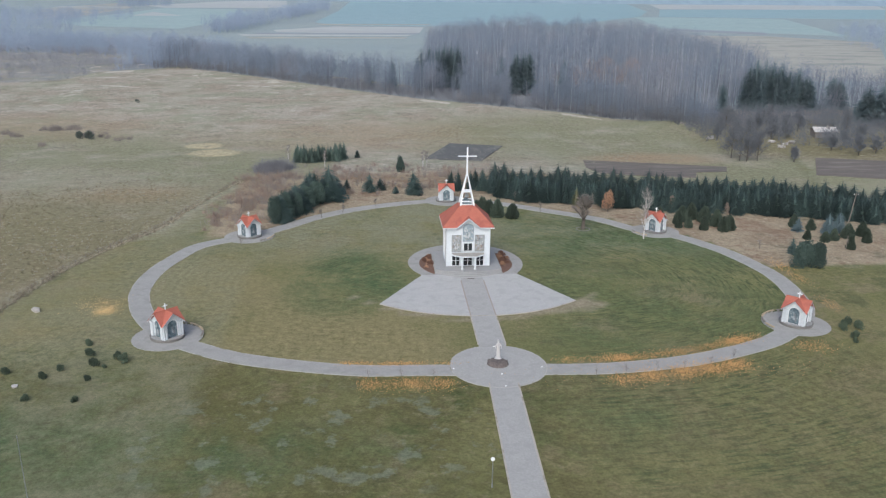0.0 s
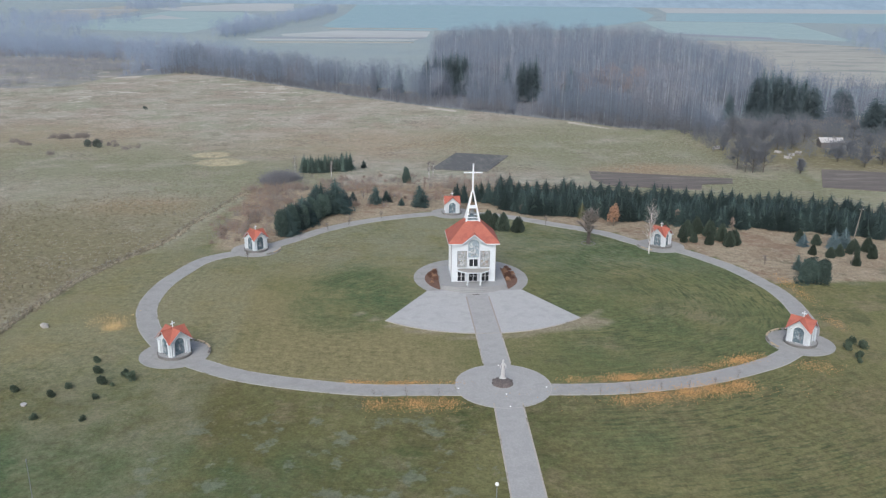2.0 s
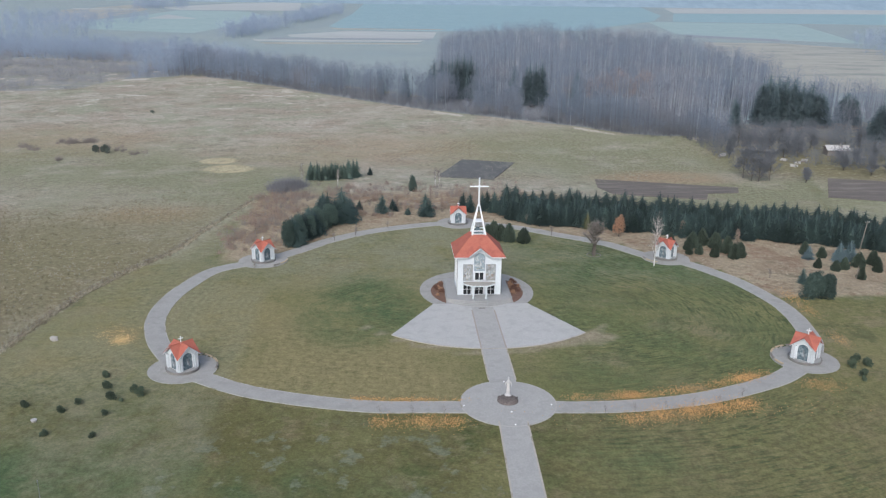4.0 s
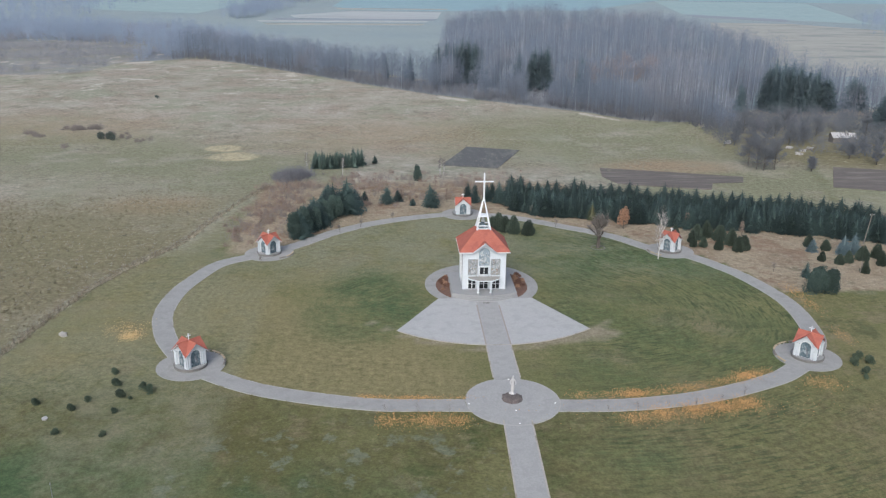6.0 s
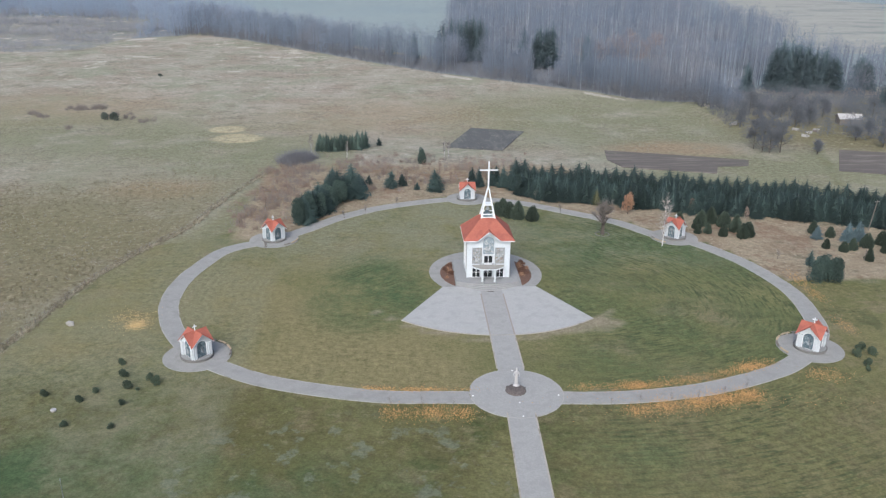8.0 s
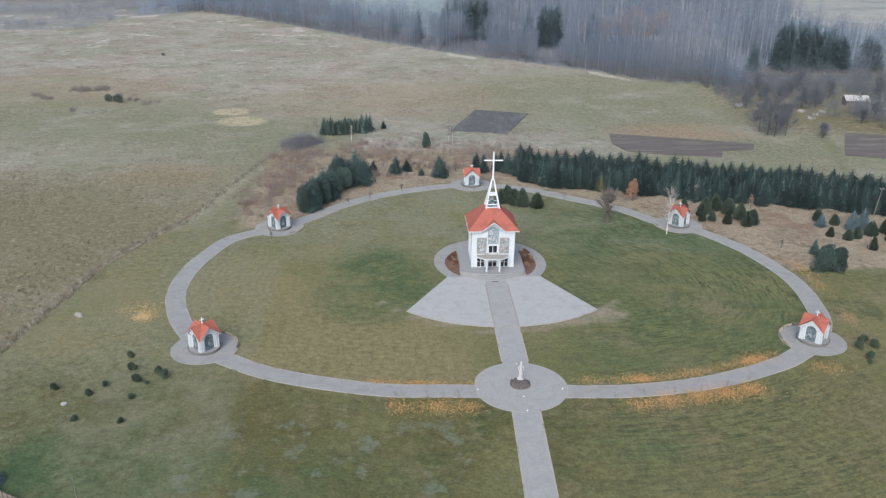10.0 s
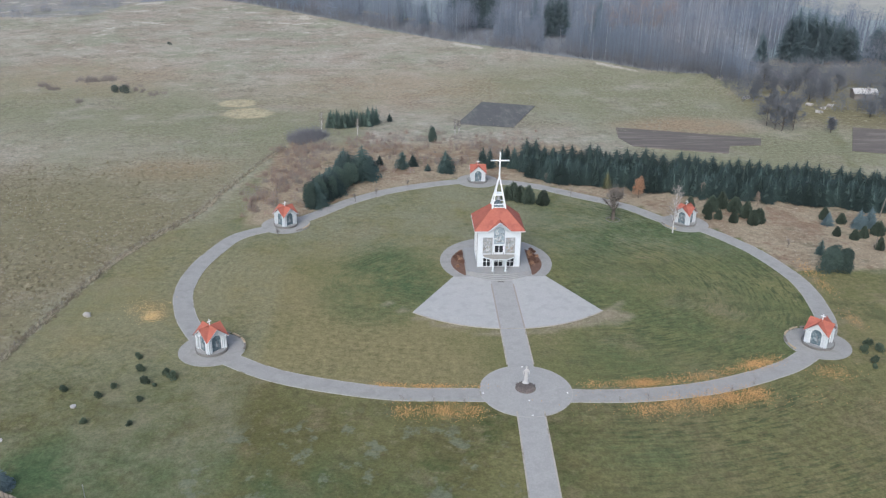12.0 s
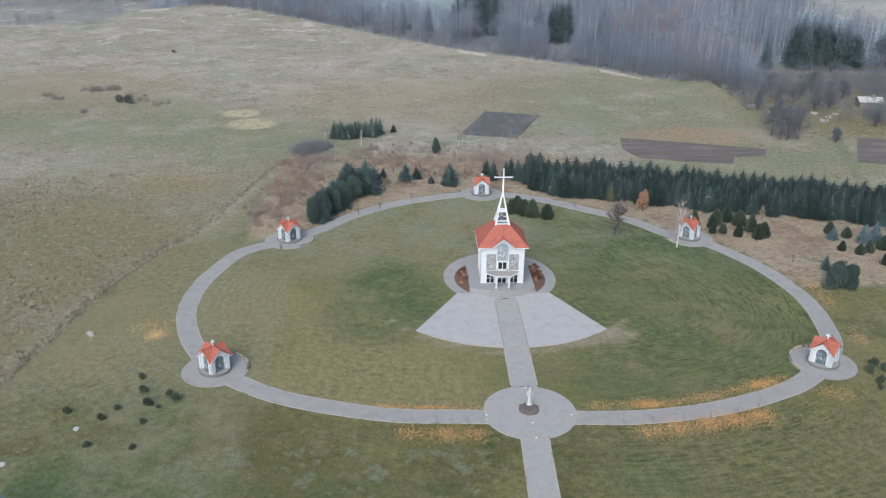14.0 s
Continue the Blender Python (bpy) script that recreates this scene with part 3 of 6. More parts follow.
    nx, ny = len(xs), len(ys)
    faces = [(j * nx + i, j * nx + i + 1, (j + 1) * nx + i + 1, (j + 1) * nx + i) for j in range(ny - 1) for i in range(nx - 1)]
    me = bpy.data.meshes.new("ground")
    me.from_pydata(np.stack((tx, ty, z), 1).tolist(), [], faces)
    for name, values in (("lawn", lawn), ("patchy", patchy), ("dry", dry), ("straw", straw), ("drift", drift), ("olive", olive), ("rust", rust), ("front", front_lawn), ("worn", worn), ("far", far), ("litter", litter), ("green", green), ("pale", pale), ("woodfloor", wood), ("sedge", sedge), ("mow", mow), ("swath", swath)):
        a = me.attributes.new(name, "FLOAT", "POINT")
        a.data.foreach_set("value", np.clip(values, 0, 1).astype(np.float32))
    a = me.attributes.new("ring_gap", "FLOAT", "POINT")
    a.data.foreach_set("value", np.minimum(near, 80).astype(np.float32))
    me.polygons.foreach_set("use_smooth", [True] * len(me.polygons))
    me.materials.append(M_GROUND)
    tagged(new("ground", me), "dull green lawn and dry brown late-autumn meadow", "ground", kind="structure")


WOOD_EDGE = ([-330, -194, -171, -163, -128, -104, -53, -23, 2, 36, 58, 73, 92, 102, 112, 180, 300], [332, 315, 324, 366, 385, 370, 318, 287, 264, 240, 224, 210, 200, 187, 184, 192, 200])
build_ground()


def sheet(name, outline, material, label, z=0.03, category="field"):
    bm = bmesh.new()
    spots = [away(x, y) for x, y in outline]
    v = [bm.verts.new((x, y, h + z)) for x, y, h in spots]
    w = [bm.verts.new((x, y, h + z - 0.6)) for x, y, h in spots]
    bm.faces.new(v)
    for i in range(len(v)):
        j = (i + 1) % len(v)
        bm.faces.new((w[i], w[j], v[j], v[i]))
    bmesh.ops.recalc_face_normals(bm, faces=bm.faces)
    return solo(name, bm, material, label, category, kind="structure")


# ploughed plots behind the plantation
sheet("ploughed_plot", [(-2.2, 138.3), (14.2, 134.4), (24.2, 159.6), (7.4, 164.2)], M_SOIL, "freshly ploughed dark plot in the meadow", 0.2)
sheet("ploughed_plot", [(43, 123.8), (45.5, 116.4), (48.5, 115), (59, 112.9), (70.1, 110.2), (72.6, 116.4), (81.7, 117.1), (84, 123.1), (63, 129.2), (44.7, 134.3)], M_SOIL_B, "long brown ploughed strip behind the spruces", 0.2)
sheet("ploughed_plot", [(105.8, 113), (160, 97), (185, 118), (117, 135.5)], M_SOIL_B, "dark ploughed garden plot below the farmyard", 0.2)

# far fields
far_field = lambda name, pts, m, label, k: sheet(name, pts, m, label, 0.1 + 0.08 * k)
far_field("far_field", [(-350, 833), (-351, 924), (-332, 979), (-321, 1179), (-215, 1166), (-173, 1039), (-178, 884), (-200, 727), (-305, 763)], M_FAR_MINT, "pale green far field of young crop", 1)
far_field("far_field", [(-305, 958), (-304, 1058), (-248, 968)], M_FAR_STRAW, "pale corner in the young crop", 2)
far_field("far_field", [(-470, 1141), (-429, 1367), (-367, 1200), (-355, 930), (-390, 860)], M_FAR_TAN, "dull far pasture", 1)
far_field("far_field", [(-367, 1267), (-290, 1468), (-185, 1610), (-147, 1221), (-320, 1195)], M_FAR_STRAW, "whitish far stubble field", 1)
far_field("far_field", [(-81, 850), (-66, 1150), (-60, 1560), (150, 1650), (496, 1677), (400, 1200), (340, 1040), (190, 820), (44, 792), (-57, 803)], M_FAR_GREEN, "field of winter crop, blue-green with painted haze", 2)
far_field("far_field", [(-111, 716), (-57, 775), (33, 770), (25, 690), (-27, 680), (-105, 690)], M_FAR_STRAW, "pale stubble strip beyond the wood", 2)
far_field("far_field", [(445, 1277), (871, 1349), (665, 1010), (363, 1032)], M_FAR_GREEN, "far strip of winter crop, blue-green with painted haze", 1)
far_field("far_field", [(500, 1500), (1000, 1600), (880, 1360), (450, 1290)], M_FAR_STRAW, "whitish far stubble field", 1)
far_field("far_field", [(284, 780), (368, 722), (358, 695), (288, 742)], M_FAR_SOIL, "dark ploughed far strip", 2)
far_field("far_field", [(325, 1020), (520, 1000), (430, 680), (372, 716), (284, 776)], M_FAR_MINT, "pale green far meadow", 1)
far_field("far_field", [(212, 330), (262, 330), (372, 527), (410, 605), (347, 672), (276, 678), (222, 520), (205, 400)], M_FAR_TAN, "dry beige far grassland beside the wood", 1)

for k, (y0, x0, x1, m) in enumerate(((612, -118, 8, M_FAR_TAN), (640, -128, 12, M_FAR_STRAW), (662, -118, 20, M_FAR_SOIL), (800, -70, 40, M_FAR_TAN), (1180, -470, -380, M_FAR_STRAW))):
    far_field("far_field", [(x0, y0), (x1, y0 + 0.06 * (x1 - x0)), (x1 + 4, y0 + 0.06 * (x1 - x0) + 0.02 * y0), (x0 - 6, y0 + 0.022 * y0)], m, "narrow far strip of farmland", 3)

# paths
APPROACH = [out(*p) for p in ((0.12, -5.9), (-0.4, -20), (-1.5, -48), (-3.5, -90))]
solo("ring_path", ribbon(RING, 1.6, -0.2, 0.05, True), M_PAVE_RING, "grey paved heart-shaped path round the lawn", "path", kind="structure")
for s in (-1.67, 1.67):
    solo("kerb", ribbon(RING, 0.07, -0.2, 0.056, True, s), M_KERB_GREY, "thin grey kerb along the ring path", "kerb", kind="structure")
for x, y in PADS:
    solo("pad", prism(ring_of(x, y, 5.2), -0.2, 0.058), M_PAVE_RING, "round grey paved pad round a shrine", "paving", kind="structure")
solo("kerb", ribbon(ring_of(0, -0.8, 6.78, 96), 0.07, -0.2, 0.07, True), M_KERB_GREY, "thin kerb round the statue's paved circle", "kerb", kind="structure")
solo("statue_circle", prism(ring_of(0, -0.8, 6.72, 96), -0.2, 0.064), M_PAVE, "round grey paved place round the statue", "paving", kind="structure")
solo("walkway", ribbon([(0.1, 5.4), (0.35, 36.5)], 2.0, -0.2, 0.07), M_PAVE, "straight grey paved walkway to the chapel", "path", kind="structure")
solo("walkway", ribbon(APPROACH, 1.85, -0.2, 0.054), M_PAVE, "straight grey paved approach walkway", "path", kind="structure")
for s in (-1.95, 1.95):
    solo("kerb", ribbon(APPROACH, 0.1, -0.2, 0.085, False, s), M_KERB, "tan kerb along the approach walkway", "kerb", kind="structure")
    solo("kerb", ribbon([(0.1, 6.5), (0.25, 18)], 0.1, -0.2, 0.085, False, s * 1.05), M_KERB, "tan kerb along the walkway", "kerb", kind="structure")
    solo("paver_seam", ribbon([(0.25, 18), (0.35, 35)], 0.12, -0.1, 0.076, False, s * 1.05), M_SEAM, "brown paver seam in the forecourt", "paving", kind="structure")
a0 = math.atan2(24.1 - 43.2, 16.6)
fan = ring_of(0.2, 43.2, 25.3, 40, math.pi - a0 - math.tau, a0)
solo("forecourt", prism([(9.0, 38.4), (-8.6, 38.4)] + fan, -0.2, 0.06), M_PAVE_FAN, "pale grey fan-shaped forecourt of the chapel", "paving", kind="structure")
solo("kerb", ribbon(fan, 0.1, -0.2, 0.08), M_KERB, "tan kerb along the forecourt's rim", "kerb", kind="structure")
solo("chapel_circle", prism([(x, 45.7 + (y - 45.7) * 1.07) for x, y in ring_of(CHX, 45.7, 11.0, 96)], -0.2, 0.055), M_PAVE_RING, "round grey paved path about the chapel", "paving", kind="structure")

# far wooded ridge added to close the view, blue haze put into its colour
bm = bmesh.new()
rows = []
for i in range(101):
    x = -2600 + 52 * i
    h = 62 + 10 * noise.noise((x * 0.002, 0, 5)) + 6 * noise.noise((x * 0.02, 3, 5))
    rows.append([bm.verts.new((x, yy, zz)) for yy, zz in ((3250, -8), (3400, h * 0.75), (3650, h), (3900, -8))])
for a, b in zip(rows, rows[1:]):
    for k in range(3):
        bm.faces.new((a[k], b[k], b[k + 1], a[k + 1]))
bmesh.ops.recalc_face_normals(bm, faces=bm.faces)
solo("backdrop_ridge", bm, M_RIDGE, "far wooded ridge added to close the plain, haze blue in its colour", "hill", kind="structure")

# ---- chapel ----
PLAT = 0.72


def arch_outline(cx, half, z0, spring, n=14):
    """Outline (x, z) of a round-headed opening."""
    pts = [(cx - half, z0), (cx + half, z0)]
    return pts + [(cx + half * math.cos(math.pi * i / n), spring + half * math.sin(math.pi * i / n)) for i in range(n + 1)]


def frame_round(points, width, y0, y1):
    """A raised border that follows a closed outline (x, z)."""
    c = Vector((sum(p[0] for p in points) / len(points), sum(p[1] for p in points) / len(points)))
    bm = bmesh.new()
    rows = []
    n = len(points)
    for i in range(n):
        p, a, b = Vector(points[i]), Vector(points[i - 1]), Vector(points[(i + 1) % n])
        d = (b - a).normalized()
        out = Vector((d.y, -d.x))
        if out.dot(p - c) < 0:
            out = -out
        q = p + out * width
        rows.append([bm.verts.new((v.x, y, v.y)) for v, y in ((p, y0), (q, y0), (q, y1), (p, y1))])
    for i in range(n):
        a, b = rows[i], rows[(i + 1) % n]
        for k in range(4):
            bm.faces.new((a[k], a[(k + 1) % 4], b[(k + 1) % 4], b[k]))
    bmesh.ops.recalc_face_normals(bm, faces=bm.faces)
    return bm


def window(parent, name, x0, x1, z0, z1, y, columns=2, rows=1, label=""):
    """A framed window in a wall that faces -y: frame, bars and panes."""
    w = part(name, frame_round([(x0, z0), (x1, z0), (x1, z1), (x0, z1)], 0.07, y - 0.05, y + 0.12), M_STEEL, parent, label)
    cw, ch = (x1 - x0) / columns, (z1 - z0) / rows
    for i in range(columns):
        for j in range(rows):
            part("pane", box(x0 + i * cw + 0.03, x0 + (i + 1) * cw - 0.03, y + 0.03, y + 0.06, z0 + j * ch + 0.03, z0 + (j + 1) * ch - 0.03), M_GLASS, w)
    for i in range(1, columns):
        part("mullion", box(x0 + i * cw - 0.05, x0 + i * cw + 0.05, y - 0.03, y + 0.1, z0, z1), M_STEEL, w)
    for j in range(1, rows):
        part("glazing_bar", box(x0, x1, y - 0.02, y + 0.09, z0 + j * ch - 0.03, z0 + j * ch + 0.03), M_STEEL, w)
    return w


def wall_with_holes(x0, x1, z0, z1, holes, y0, y1):
    """A wall slab with rectangular openings, cut as a grid."""
    xs = sorted({x0, x1, *[h[0] for h in holes], *[h[1] for h in holes]})
    zs = sorted({z0, z1, *[h[2] for h in holes], *[h[3] for h in holes]})
    bm = bmesh.new()
    for i in range(len(xs) - 1):
        for j in range(len(zs) - 1):
            mx, mz = (xs[i] + xs[i + 1]) / 2, (zs[j] + zs[j + 1]) / 2
            if not any(h[0] < mx < h[1] and h[2] < mz < h[3] for h in holes):
                add_box(bm, xs[i], xs[i + 1], y0, y1, zs[j], zs[j + 1])
    bmesh.ops.remove_doubles(bm, verts=bm.verts, dist=0.001)
    inner = [f for f in bm.faces if all(len(e.link_faces) > 2 for e in f.edges)]
    bmesh.ops.delete(bm, geom=inner, context="FACES")
    bmesh.ops.recalc_face_normals(bm, faces=bm.faces)
    return bm


def roof_courses(corners_low, corners_high, count, thick):
    """A sloping roof plane laid in overlapping courses from eave to top (quad or triangle strip)."""
    bm = bmesh.new()
    a, b = (Vector(c) for c in corners_low)
    d, c = (Vector(c) for c in corners_high)
    normal = (b - a).cross(d - a)
    if normal.length < 1e-6:
        normal = (b - a).cross(c - a)
    normal.normalize()
    if normal.z < 0:
        normal = -normal
    rows = []
    for i in range(count):
        s, t = i / count, (i + 1) / count
        rows.append([p + normal * thick for p in (a.lerp(d, s), b.lerp(c, s))])
        rows.append([p + normal * thick * 0.3 for p in (a.lerp(d, t), b.lerp(c, t))])
    rows.insert(0, [a, b])
    verts = [[bm.verts.new(p) for p in r] for r in rows]
    for r, q in zip(verts, verts[1:]):
        bm.faces.new((r[0], r[1], q[1], q[0]))
    bmesh.ops.remove_doubles(bm, verts=bm.verts, dist=0.0005)
    bmesh.ops.recalc_face_normals(bm, faces=bm.faces)
    return bm


def slab3(points, thick):
    """A thin slab with the given outline in space."""
    p = [Vector(q) for q in points]
    n = (p[1] - p[0]).cross(p[2] - p[0]).normalized()
    if n.z < 0:
        n = -n
    bm = bmesh.new()
    a, b = [bm.verts.new(q + n * thick) for q in p], [bm.verts.new(q) for q in p]
    bm.faces.new(a), bm.faces.new(b[::-1])
    for i in range(len(p)):
        j = (i + 1) % len(p)
        bm.faces.new((b[i], b[j], a[j], a[i]))
    bmesh.ops.recalc_face_normals(bm, faces=bm.faces)
    return bm


def build_chapel():
    W, D, TOP = 4.05, 3.85, 7.95
    ch = thing("chapel", pose(CHX, CHY, PLAT), "white plastered chapel with orange hipped roof and open steeple", "chapel")
    h = TOP - PLAT
    doors = [(-2.95, -1.55), (-0.8, 0.8), (1.55, 2.95)]
    holes = [(a, b, 0.08, 2.1) for a, b in doors] + [(-0.8, 0.8, 2.95, 4.4)]
    front = part("front_wall", wall_with_holes(-W, W, 0, h, holes, -D, -D + 0.4), M_WHITE, ch)
    # gable over the front, with the round-headed picture in it
    part("gable", wall_prism([(-2.15, h), (2.15, h), (2.15, h + 0.25), (0, h + 1.98), (-2.15, h + 0.25)], -D, -D + 0.4), M_WHITE, ch)
    part("back_wall", box(-W, W, D - 0.4, D, 0, h), M_WHITE, ch)
    for s in (-1, 1):
        side = part("side_wall", box(min(s * W, s * (W - 0.4)), max(s * W, s * (W - 0.4)), -D + 0.4, D - 0.4, 0, h), M_WHITE, ch)
        for k in (-1.9, 0.0, 1.9):
            w = part("side_window", box(min(s * W, s * (W + 0.04)), max(s * W, s * (W + 0.04)), k - 0.42, k + 0.42, 1.2, 5.9), M_GLASS, side, "tall narrow dark side window")
            part("frame", box(min(s * W, s * (W + 0.08)), max(s * W, s * (W + 0.08)), k - 0.5, k - 0.42, 1.1, 6.0), M_STEEL, w)
            part("frame", box(min(s * W, s * (W + 0.08)), max(s * W, s * (W + 0.08)), k + 0.42, k + 0.5, 1.1, 6.0), M_STEEL, w)
        part("downpipe", tube((s * (W + 0.08), -D + 0.25, 0.1), (s * (W + 0.08), -D + 0.25, h), 0.07), M_METAL, ch, "grey metal downpipe")
        part("corner_strip", box(s * W - 0.22 if s > 0 else -W - 0.05, s * W + 0.05 if s > 0 else -W + 0.22, -D - 0.06, -D, 0, h), M_WHITE, ch)
    for a, b in doors:
        window(ch, "glazed_door", a, b, 0.08, 2.1, -D, 2, 2)
    window(ch, "upper_window", -0.8, 0.8, 2.95, 4.4, -D, 2, 1)
    for cx in (-2.15, 2.15):
        x0, x1, z0, z1 = cx - 0.85, cx + 0.85, 2.85, 6.0
        p = part("mosaic_panel", box(x0, x1, -D - 0.03, -D, z0, z1), M_MOSAIC, ch, "grey and white figured mosaic panel")
        part("joint", frame_round([(x0, z0), (x1, z0), (x1, z1), (x0, z1)], 0.06, -D - 0.04, -D), M_TILE_DARK, p)
        part("border", frame_round([(x0 - 0.06, z0 - 0.06), (x1 + 0.06, z0 - 0.06), (x1 + 0.06, z1 + 0.06), (x0 - 0.06, z1 + 0.06)], 0.08, -D - 0.09, -D), M_WHITE, p)
        mosaic_shapes(p, cx, z0, z1, -D - 0.03, cx)
    out = arch_outline(0.0, 1.0, 4.8, 7.2)
    p = part("arched_mosaic", wall_prism(out, -D - 0.03, -D), M_ARCH, ch, "round-headed blue-grey mosaic panel")
    part("joint", frame_round(out, 0.05, -D - 0.04, -D), M_TILE_DARK, p)
    part("border", frame_round(arch_outline(0.0, 1.05, 4.75, 7.2), 0.12, -D - 0.12, -D), M_WHITE, p)
    mosaic_shapes(p, 0.0, 4.85, 7.3, -D - 0.03, 7, 0.9)
    for s in (-1, 1):
        part("pilaster", box(s * 1.14 - 0.1, s * 1.14 + 0.1, -D - 0.1, -D, 2.5, 7.0), M_WHITE, ch)
    part("string_course", box(-1.04, 1.04, -D - 0.08, -D, 4.52, 4.7), M_WHITE, ch)
    # porch: shallow sloping slab with a bowed front on two columns
    slab = [(-3.15, -D), (3.15, -D), (2.95, -D - 1.1), (1.35, -D - 2.3), (-1.35, -D - 2.3), (-2.95, -D - 1.1)]
    pts = [(x, y) for x, y in slab][::-1]
    part("porch_roof", prism(pts, 2.32, 2.52), M_WHITE, ch, "flat white porch roof with grey top")
    part("porch_cover", prism([(x * 0.97, y if y == -D else y + 0.06) for x, y in pts], 2.52, 2.56), M_PLINTH, ch)
    for s in (-1, 1):
        c = part("column", tube((s * 1.2, -D - 2.0, -0.02), (s * 1.2, -D - 2.0, 2.32), 0.19, 0.17, 14), M_WHITE, ch)
        part("capital", box(s * 1.2 - 0.26, s * 1.2 + 0.26, -D - 2.26, -D - 1.74, 2.18, 2.32, 0.02), M_WHITE, c)
        part("base", box(s * 1.2 - 0.26, s * 1.2 + 0.26, -D - 2.26, -D - 1.74, 0, 0.14, 0.02), M_WHITE, c)
    # roof
    EV, E = 8.3 - PLAT, 4.75
    TOPZ, T = 11.75 - PLAT, 1.25
    corners = [(-E, -E + 0.2), (E, -E + 0.2), (E, E - 0.2), (-E, E - 0.2)]
    tops = [(-T, -T), (T, -T), (T, T), (-T, T)]
    EY = E - 0.2
    for i in range(4):
        j = (i + 1) % 4
        if i:
            part("roof_slope", roof_courses(((*corners[i], EV), (*corners[j], EV)), ((*tops[i], TOPZ), (*tops[j], TOPZ)), 16, 0.07), M_ROOF, ch)
        part("hip", tube((*corners[i], EV + 0.05), (*tops[i], TOPZ + 0.06), 0.1, 0.1, 6), M_ROOF, ch)
        a, b = Vector((*corners[i], EV - 0.1)), Vector((*corners[j], EV - 0.1))
        if i:
            part("gutter", tube(a, b, 0.08), M_STEEL, ch)
    # the front slope is notched by a gablet over the arched picture
    RZ = EV + 1.72
    VY = -EY + 1.72 / (TOPZ - EV) * (EY - T)
    for s in (-1, 1):
        part("roof_slope", slab3([(s * E, -EY, EV), (s * 2.1, -EY, EV), (0, VY, RZ), (0, -T, TOPZ), (s * T, -T, TOPZ)], 0.08), M_ROOF, ch)
        part("gablet_slope", slab3([(0, -EY - 0.05, RZ + 0.04), (s * 2.2, -EY - 0.05, EV - 0.04), (0, VY + 0.1, RZ + 0.04)], 0.08), M_ROOF, ch)
        bm = bmesh.new()
        add_tube(bm, (0, -EY - 0.06, RZ - 0.02), (s * 2.2, -EY - 0.06, EV - 0.1), 0.1, 0.1, 4)
        part("bargeboard", bm, M_WHITE, ch)
        part("gutter", tube((s * E, -EY, EV - 0.1), (s * 2.2, -EY, EV - 0.1), 0.08), M_STEEL, ch)
        part("soffit", prism([(min(s * 2.1, s * E), -EY), (max(s * 2.1, s * E), -EY), (max(s * 2.1, s * E), -D), (min(s * 2.1, s * E), -D)], EV - 0.16, EV - 0.04), M_WHITE, ch)
    part("soffit", prism([(-E, -D), (E, -D), (E, EY), (-E, EY)], EV - 0.16, EV - 0.04), M_WHITE, ch)
    part("roof_crown", prism(tops, TOPZ - 0.1, TOPZ + 0.05), M_ROOF, ch)
    # steeple
    st = part("steeple", box(-T, T, -T, T, TOPZ + 0.05, TOPZ + 0.16, 0.03), M_STEEL, ch, "open white steel steeple frame")
    AP = 17.45 - PLAT
    for sx in (-1, 1):
        for sy in (-1, 1):
            bm = bmesh.new()
            add_tube(bm, (sx * 1.32, sy * 1.32, TOPZ - 0.2), (sx * 0.09, sy * 0.09, AP), 0.19, 0.12, 4)
            part("leg", bm, M_STEEL, st)
    for z, w in ((TOPZ + 0.7, 0.11), (TOPZ + 2.45, 0.16)):
        r = 1.32 * (AP - z) / (AP - TOPZ + 0.2)
        for k in range(4):
            c, s = math.cos(k * math.pi / 2), math.sin(k * math.pi / 2)
            bm = bmesh.new()
            add_tube(bm, (c * r - s * r, s * r + c * r, z), (c * r + s * r, s * r - c * r, z), w, w, 4)
            part("brace", bm, M_STEEL, st)
    z = TOPZ + 2.45
    r = 1.32 * (AP - z) / (AP - TOPZ + 0.2)
    part("bell_deck", box(-r, r, -r, r, z - 0.08, z + 0.1), M_STEEL, st)
    bm = bmesh.new()
    profile = [(0.05, 0.72), (0.2, 0.68), (0.28, 0.5), (0.33, 0.2), (0.46, 0.0)]
    rows = [[bm.verts.new((q * math.cos(i * math.tau / 14), q * math.sin(i * math.tau / 14), TOPZ + 1.35 + e)) for i in range(14)] for q, e in profile]
    for a, b in zip(rows, rows[1:]):
        for i in range(14):
            bm.faces.new((a[i], a[(i + 1) % 14], b[(i + 1) % 14], b[i]))
    part("bell", bm, M_METAL, st, "grey bell hung in the steeple")
    part("skylight", wall_prism([(-0.95, TOPZ + 0.1), (0.95, TOPZ + 0.1), (0, TOPZ + 1.2)], -1.0, 1.0), M_ICON, st, "pale blue glazed pyramid")
    # cross
    cr = part("cross", tube((0, 0, AP - 0.4), (0, 0, 22.45 - PLAT), 0.17, 0.14, 6), M_STEEL, ch, "tall white steel cross")
    part("cross_bar", tube((-1.75, 0, 20.78 - PLAT), (1.75, 0, 20.78 - PLAT), 0.13, 0.13, 6), M_STEEL, cr)
    bm = bmesh.new()
    bmesh.ops.create_icosphere(bm, subdivisions=2, radius=0.3, matrix=pose(0, 0, 20.78 - PLAT) @ Matrix.Diagonal((1, 0.6, 1, 1)))
    part("hub", bm, M_STEEL, cr)


